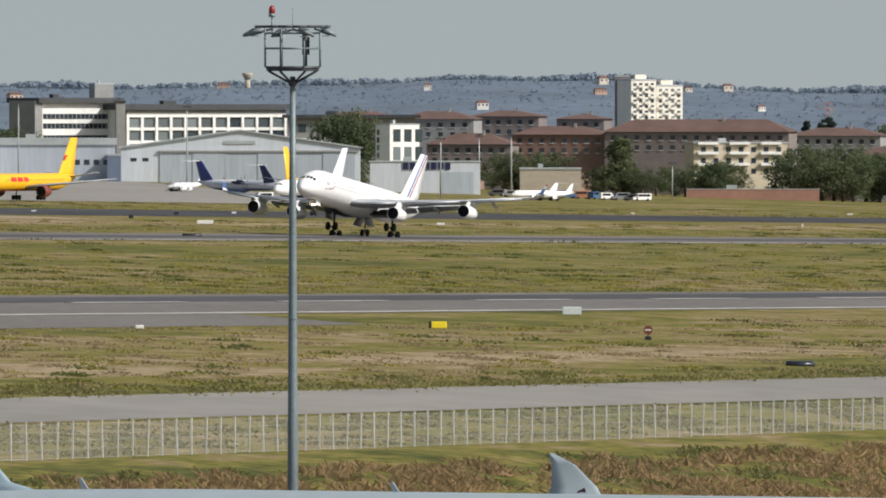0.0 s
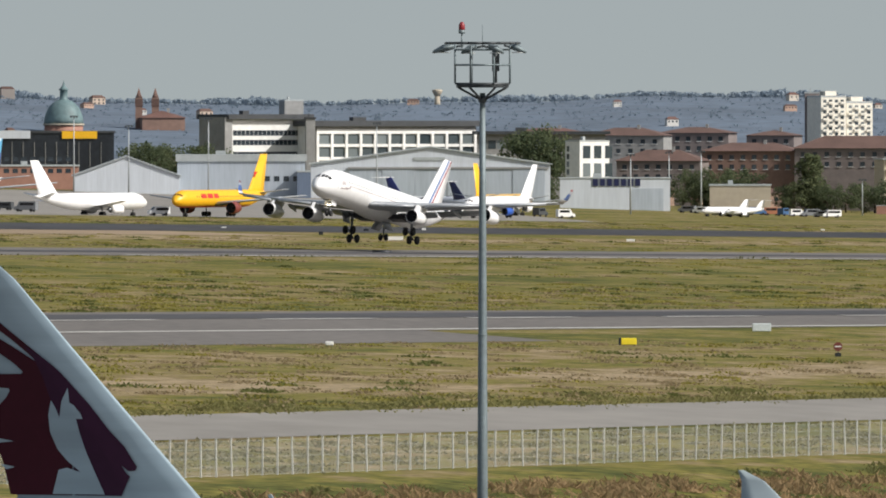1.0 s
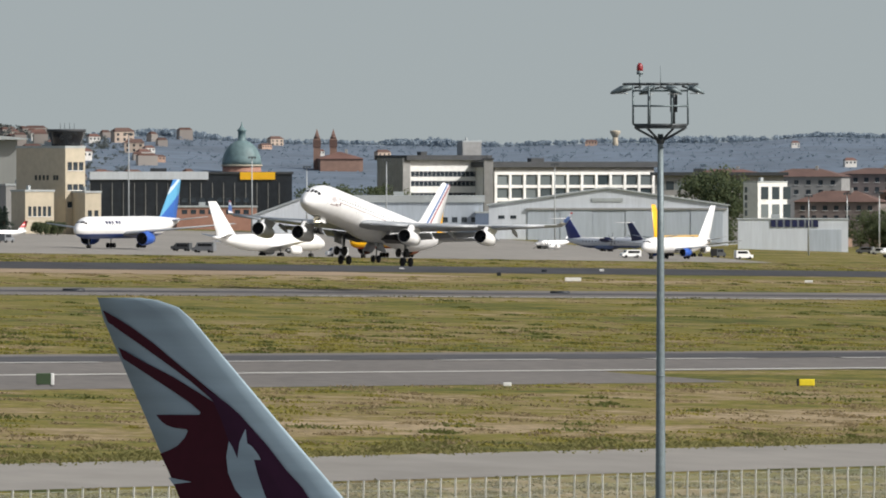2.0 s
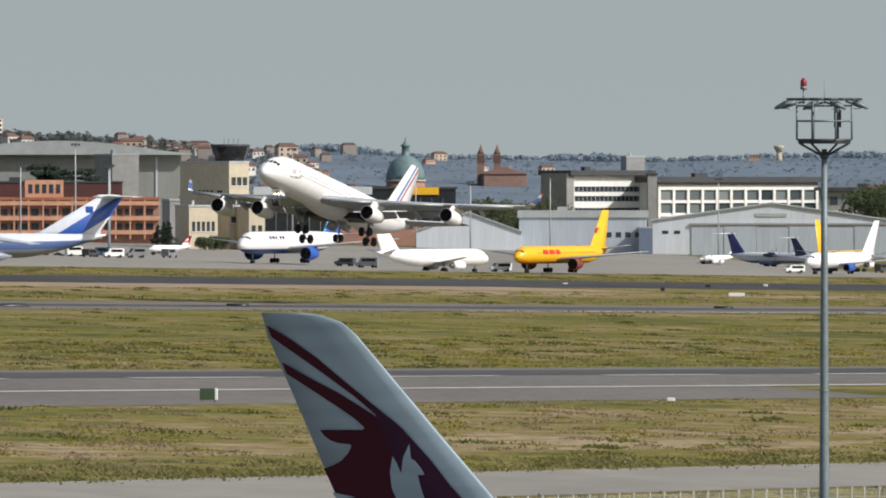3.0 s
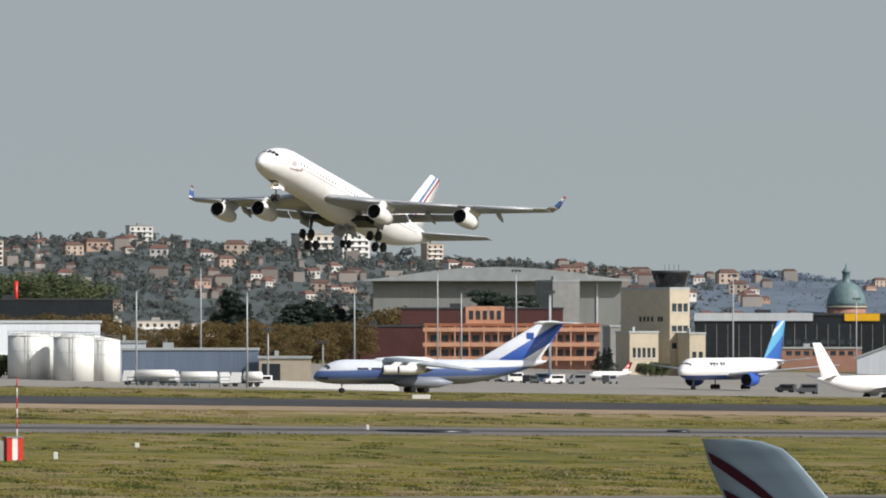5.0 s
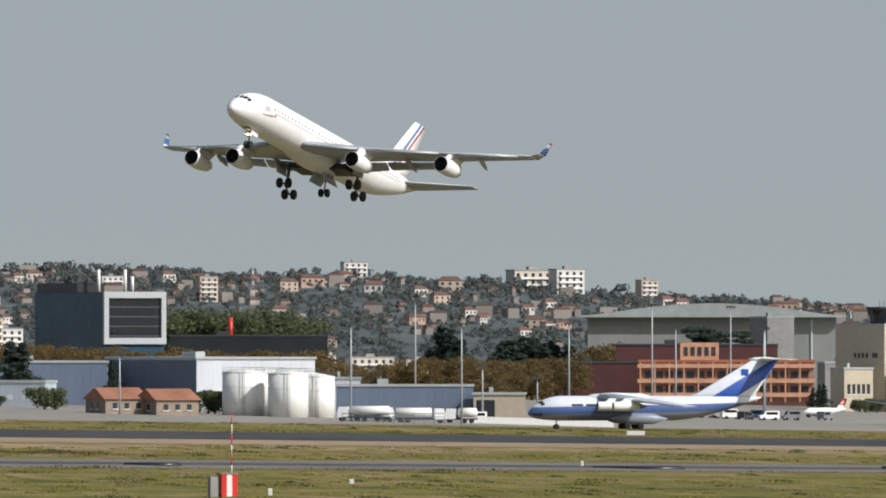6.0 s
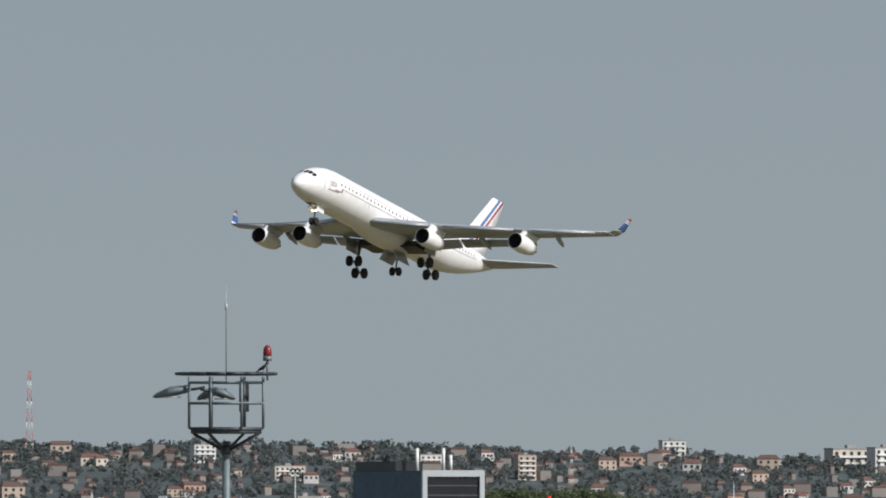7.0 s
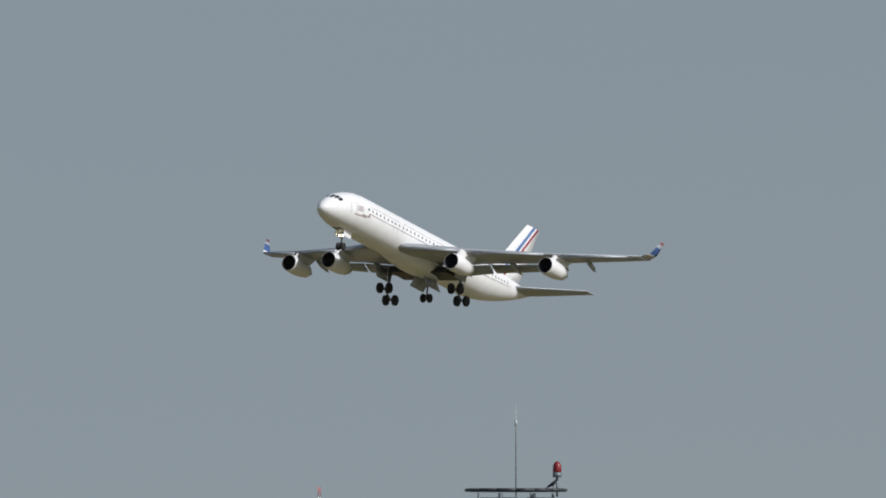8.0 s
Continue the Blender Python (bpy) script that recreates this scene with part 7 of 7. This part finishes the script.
# ---------------------------------------------------------------- grass tufts and brush
def blades(name, label, n, place, hmin, hmax, wide, c1, c2):
    """Standing grass: crossed leaf blades, far too many to count."""
    q = []
    for i in range(n):
        v, k = place()
        h = random.uniform(hmin, hmax) * k
        for j in range(3):
            a = random.uniform(0, math.pi)
            dx, dy = math.cos(a) * h * wide, math.sin(a) * h * wide
            lx, ly = random.uniform(-0.7, 0.7) * h, random.uniform(-0.7, 0.7) * h
            q += [(v.x - dx, v.y - dy, v.z - 0.05), (v.x + dx, v.y + dy, v.z - 0.05), (v.x + dx * 0.7 + lx, v.y + dy * 0.7 + ly, v.z + h), (v.x - dx * 0.5 + lx, v.y - dy * 0.5 + ly, v.z + h * 0.8)]
    ob = piece(name, quads(name, np.array([tuple(p) for p in q])), leaf_material(name + "_leaf", c1, c2), None)
    tagged(ob, label, "grass", kind="stuff")


def in_view(n0, n1):
    n = random.uniform(n0, n1)
    a0, a1 = radians(-4.5), radians(6.2)
    th = random.uniform(a0, a1)
    d = n / math.sin(ALONG - th)
    return n, d * math.cos(ALONG - th)


def field_place(bands):
    def go():
        n, s = in_view(*random.choice(bands))
        g = noise.noise(Vector((n / 12.0, s / 40.0, 3.0)))
        return off(n, s), 0.6 + max(0, g) * 1.4
    return go


def tussocks(name, label, count, zones, radius, hmin, hmax, c1, c2):
    """Patches of standing grass: each patch a loose cluster of short leaning blades."""
    out = []
    for i in range(count):
        n, s = in_view(*random.choice(zones))
        v = off(n, s)
        k = 64
        r = random.uniform(*radius)
        p = rng.normal(size=(k, 2)) * r * np.array([1.0, 1.6])
        h = rng.uniform(hmin, hmax, k) * np.exp(-0.45 * (p[:, 0] / r) ** 2)
        a = rng.uniform(-0.7, 0.7, k)
        w = rng.uniform(0.03, 0.11, k) * (1 + v.length / 1500)
        ux, uy = np.cos(a) * w, np.sin(a) * w
        lx, ly = rng.normal(size=k) * 0.9 * h, rng.normal(size=k) * 0.9 * h
        x, y = v.x + p[:, 0], v.y + p[:, 1]
        z = v.z - 0.03 * p[:, 0] - 0.03
        out.append(np.stack([np.stack([x - ux, y - uy, z], 1), np.stack([x + ux, y + uy, z], 1), np.stack([x + ux * 0.25 + lx, y + uy * 0.25 + ly, z + h], 1), np.stack([x - ux * 0.25 + lx, y - uy * 0.25 + ly, z + h * 0.9], 1)], 1).reshape(-1, 3))
    tagged(piece(name, quads(name, np.concatenate(out)), leaf_material(name + "_leaf", c1, c2), None), label, "grass", kind="stuff")


NEAR, MIDDLE, FAR = [(353, 462)], [(547, 776), (547, 640)], [(828, 925), (1024, 1105)]
tussocks("yellow_grass", "yellow-green grass in loose patches", 1500, NEAR + MIDDLE * 2 + FAR, (0.6, 2.6), 0.10, 0.28, (0.20, 0.19, 0.042), (0.36, 0.31, 0.085))
tussocks("green_tussocks", "dark green tussocks between the runways", 520, NEAR + MIDDLE * 2 + FAR, (0.6, 2.8), 0.15, 0.40, (0.095, 0.118, 0.038), (0.19, 0.195, 0.065))
tussocks("dry_grass", "dry straw-coloured grass between the runways", 1700, NEAR * 2 + MIDDLE + FAR, (0.6, 2.4), 0.08, 0.26, (0.24, 0.19, 0.10), (0.42, 0.335, 0.21))
tussocks("roadside_brush", "green brush along the perimeter road", 330, [(353, 370), (353, 358)], (0.6, 3.2), 0.10, 0.36, (0.14, 0.145, 0.05), (0.31, 0.28, 0.12))
tussocks("fence_weeds", "pale weeds along the fence", 500, [(291, 322)], (0.5, 2.0), 0.08, 0.28, (0.13, 0.13, 0.05), (0.30, 0.27, 0.16))
tussocks("embankment_brush", "dry brown brush on the embankment", 800, [(256, 278)], (0.5, 1.8), 0.25, 0.7, (0.22, 0.165, 0.085), (0.52, 0.35, 0.19))
tussocks("embankment_weeds", "green weeds among the dry brush", 170, [(256, 280)], (0.3, 1.4), 0.15, 0.45, (0.09, 0.11, 0.04), (0.21, 0.20, 0.08))
blades("runway_verge_grass", "green verge grass along the runways", 5000, field_place([(546, 551), (776, 780), (847, 852), (1022, 1030)]), 0.12, 0.35, 0.2, (0.08, 0.09, 0.025), (0.18, 0.17, 0.06))


def build_far_town():
    """The rest of the town on the slope: many small houses with tiled or flat roofs."""
    verts, faces, mats = [], [], []
    for i in range(480):
        b = -3150 + 2850 * random.random()
        if b > -420 and random.random() < 0.6:
            continue
        d = 4200 + 640 * random.random() ** 0.75
        v = site(b, d)
        w, dp, h = random.uniform(1.4, 4.2), random.uniform(2, 3.5), random.uniform(1.2, 2.6)
        if random.random() < 0.12:
            w, h = random.uniform(4, 8), random.uniform(2.5, 4.5)
        a = radians(facing(b, random.uniform(5, 45)))
        k = len(verts)
        c, s = math.cos(a), math.sin(a)
        top = random.random() < 0.7
        for x, y, z in ((-w, 0, -2), (w, 0, -2), (w, dp, -2), (-w, dp, -2), (-w, 0, h), (w, 0, h), (w, dp, h), (-w, dp, h), (-w * 0.75, dp / 2, h + (0.9 if top else 0.02)), (w * 0.75, dp / 2, h + (0.9 if top else 0.02))):
            x *= 0.5
            verts.append((v.x + c * x - s * y, v.y + s * x + c * y, v.z + z))
        for f, m in (((0, 1, 5, 4), 0), ((1, 2, 6, 5), 0), ((2, 3, 7, 6), 0), ((3, 0, 4, 7), 0), ((4, 5, 9, 8), 1), ((6, 7, 8, 9), 1), ((5, 6, 9), 1), ((7, 4, 8), 1)):
            faces.append([k + q for q in f])
            mats.append(m if top or m == 0 else 2)
    me = bpy.data.meshes.new("distant_town")
    me.from_pydata(verts, [], faces)
    me.materials.append(leaf_material("town_walls", (0.24, 0.21, 0.20), (0.52, 0.48, 0.44)))
    me.materials.append(leaf_material("town_roofs", (0.12, 0.085, 0.08), (0.20, 0.125, 0.105)))
    me.materials.append(M_concgrey)
    me.polygons.foreach_set("material_index", mats)
    tagged(new("distant_town", me), "hillside town of pale houses with brown roofs", "town", kind="stuff")


build_far_town()
for t in list(TREES.values()) + HOUSES:
    for o in list(t.children_recursive) + [t]:
        bpy.data.objects.remove(o)


# ---------------------------------------------------------------- what moves
climber = build_climber()


def motions():
    rows = []
    for t, n, s, z, pitch, roll in ((0.0, 812.0, 2141.1, 5.66, 6.6, -1.0), (0.5, 812.0, 2099.9, 7.46, 7.3, -1.2), (1.0, 812.0, 2059.3, 9.13, 7.9, -1.4), (2.5, 812.0, 1934.8, 16.95, 10.1, -2.0), (3.0, 812.0, 1893.3, 20.86, 11.1, -2.3), (3.5, 812.0, 1853.4, 24.89, 12.0, -2.4), (4.0, 812.0, 1812.9, 29.55, 12.9, -2.2), (5.5, 812.0, 1692.4, 46.25, 13.7, -1.7), (6.0, 812.0, 1653.2, 52.26, 13.5, -1.7), (6.5, 812.0, 1614.5, 58.73, 13.3, -1.7), (7.0, 812.0, 1576.6, 64.84, 13.1, -1.7), (7.5, 821.7, 1556.6, 71.13, 13.0, -1.5), (8.0, 834.7, 1544.9, 76.49, 13.1, -1.3)):
        x, y = s * UX - n * UY, s * UY + n * UX
        rows.append((t, pose(x, y, z, roll, -pitch, 90 - HEADING)))
    walk(climber, rows)


motions()
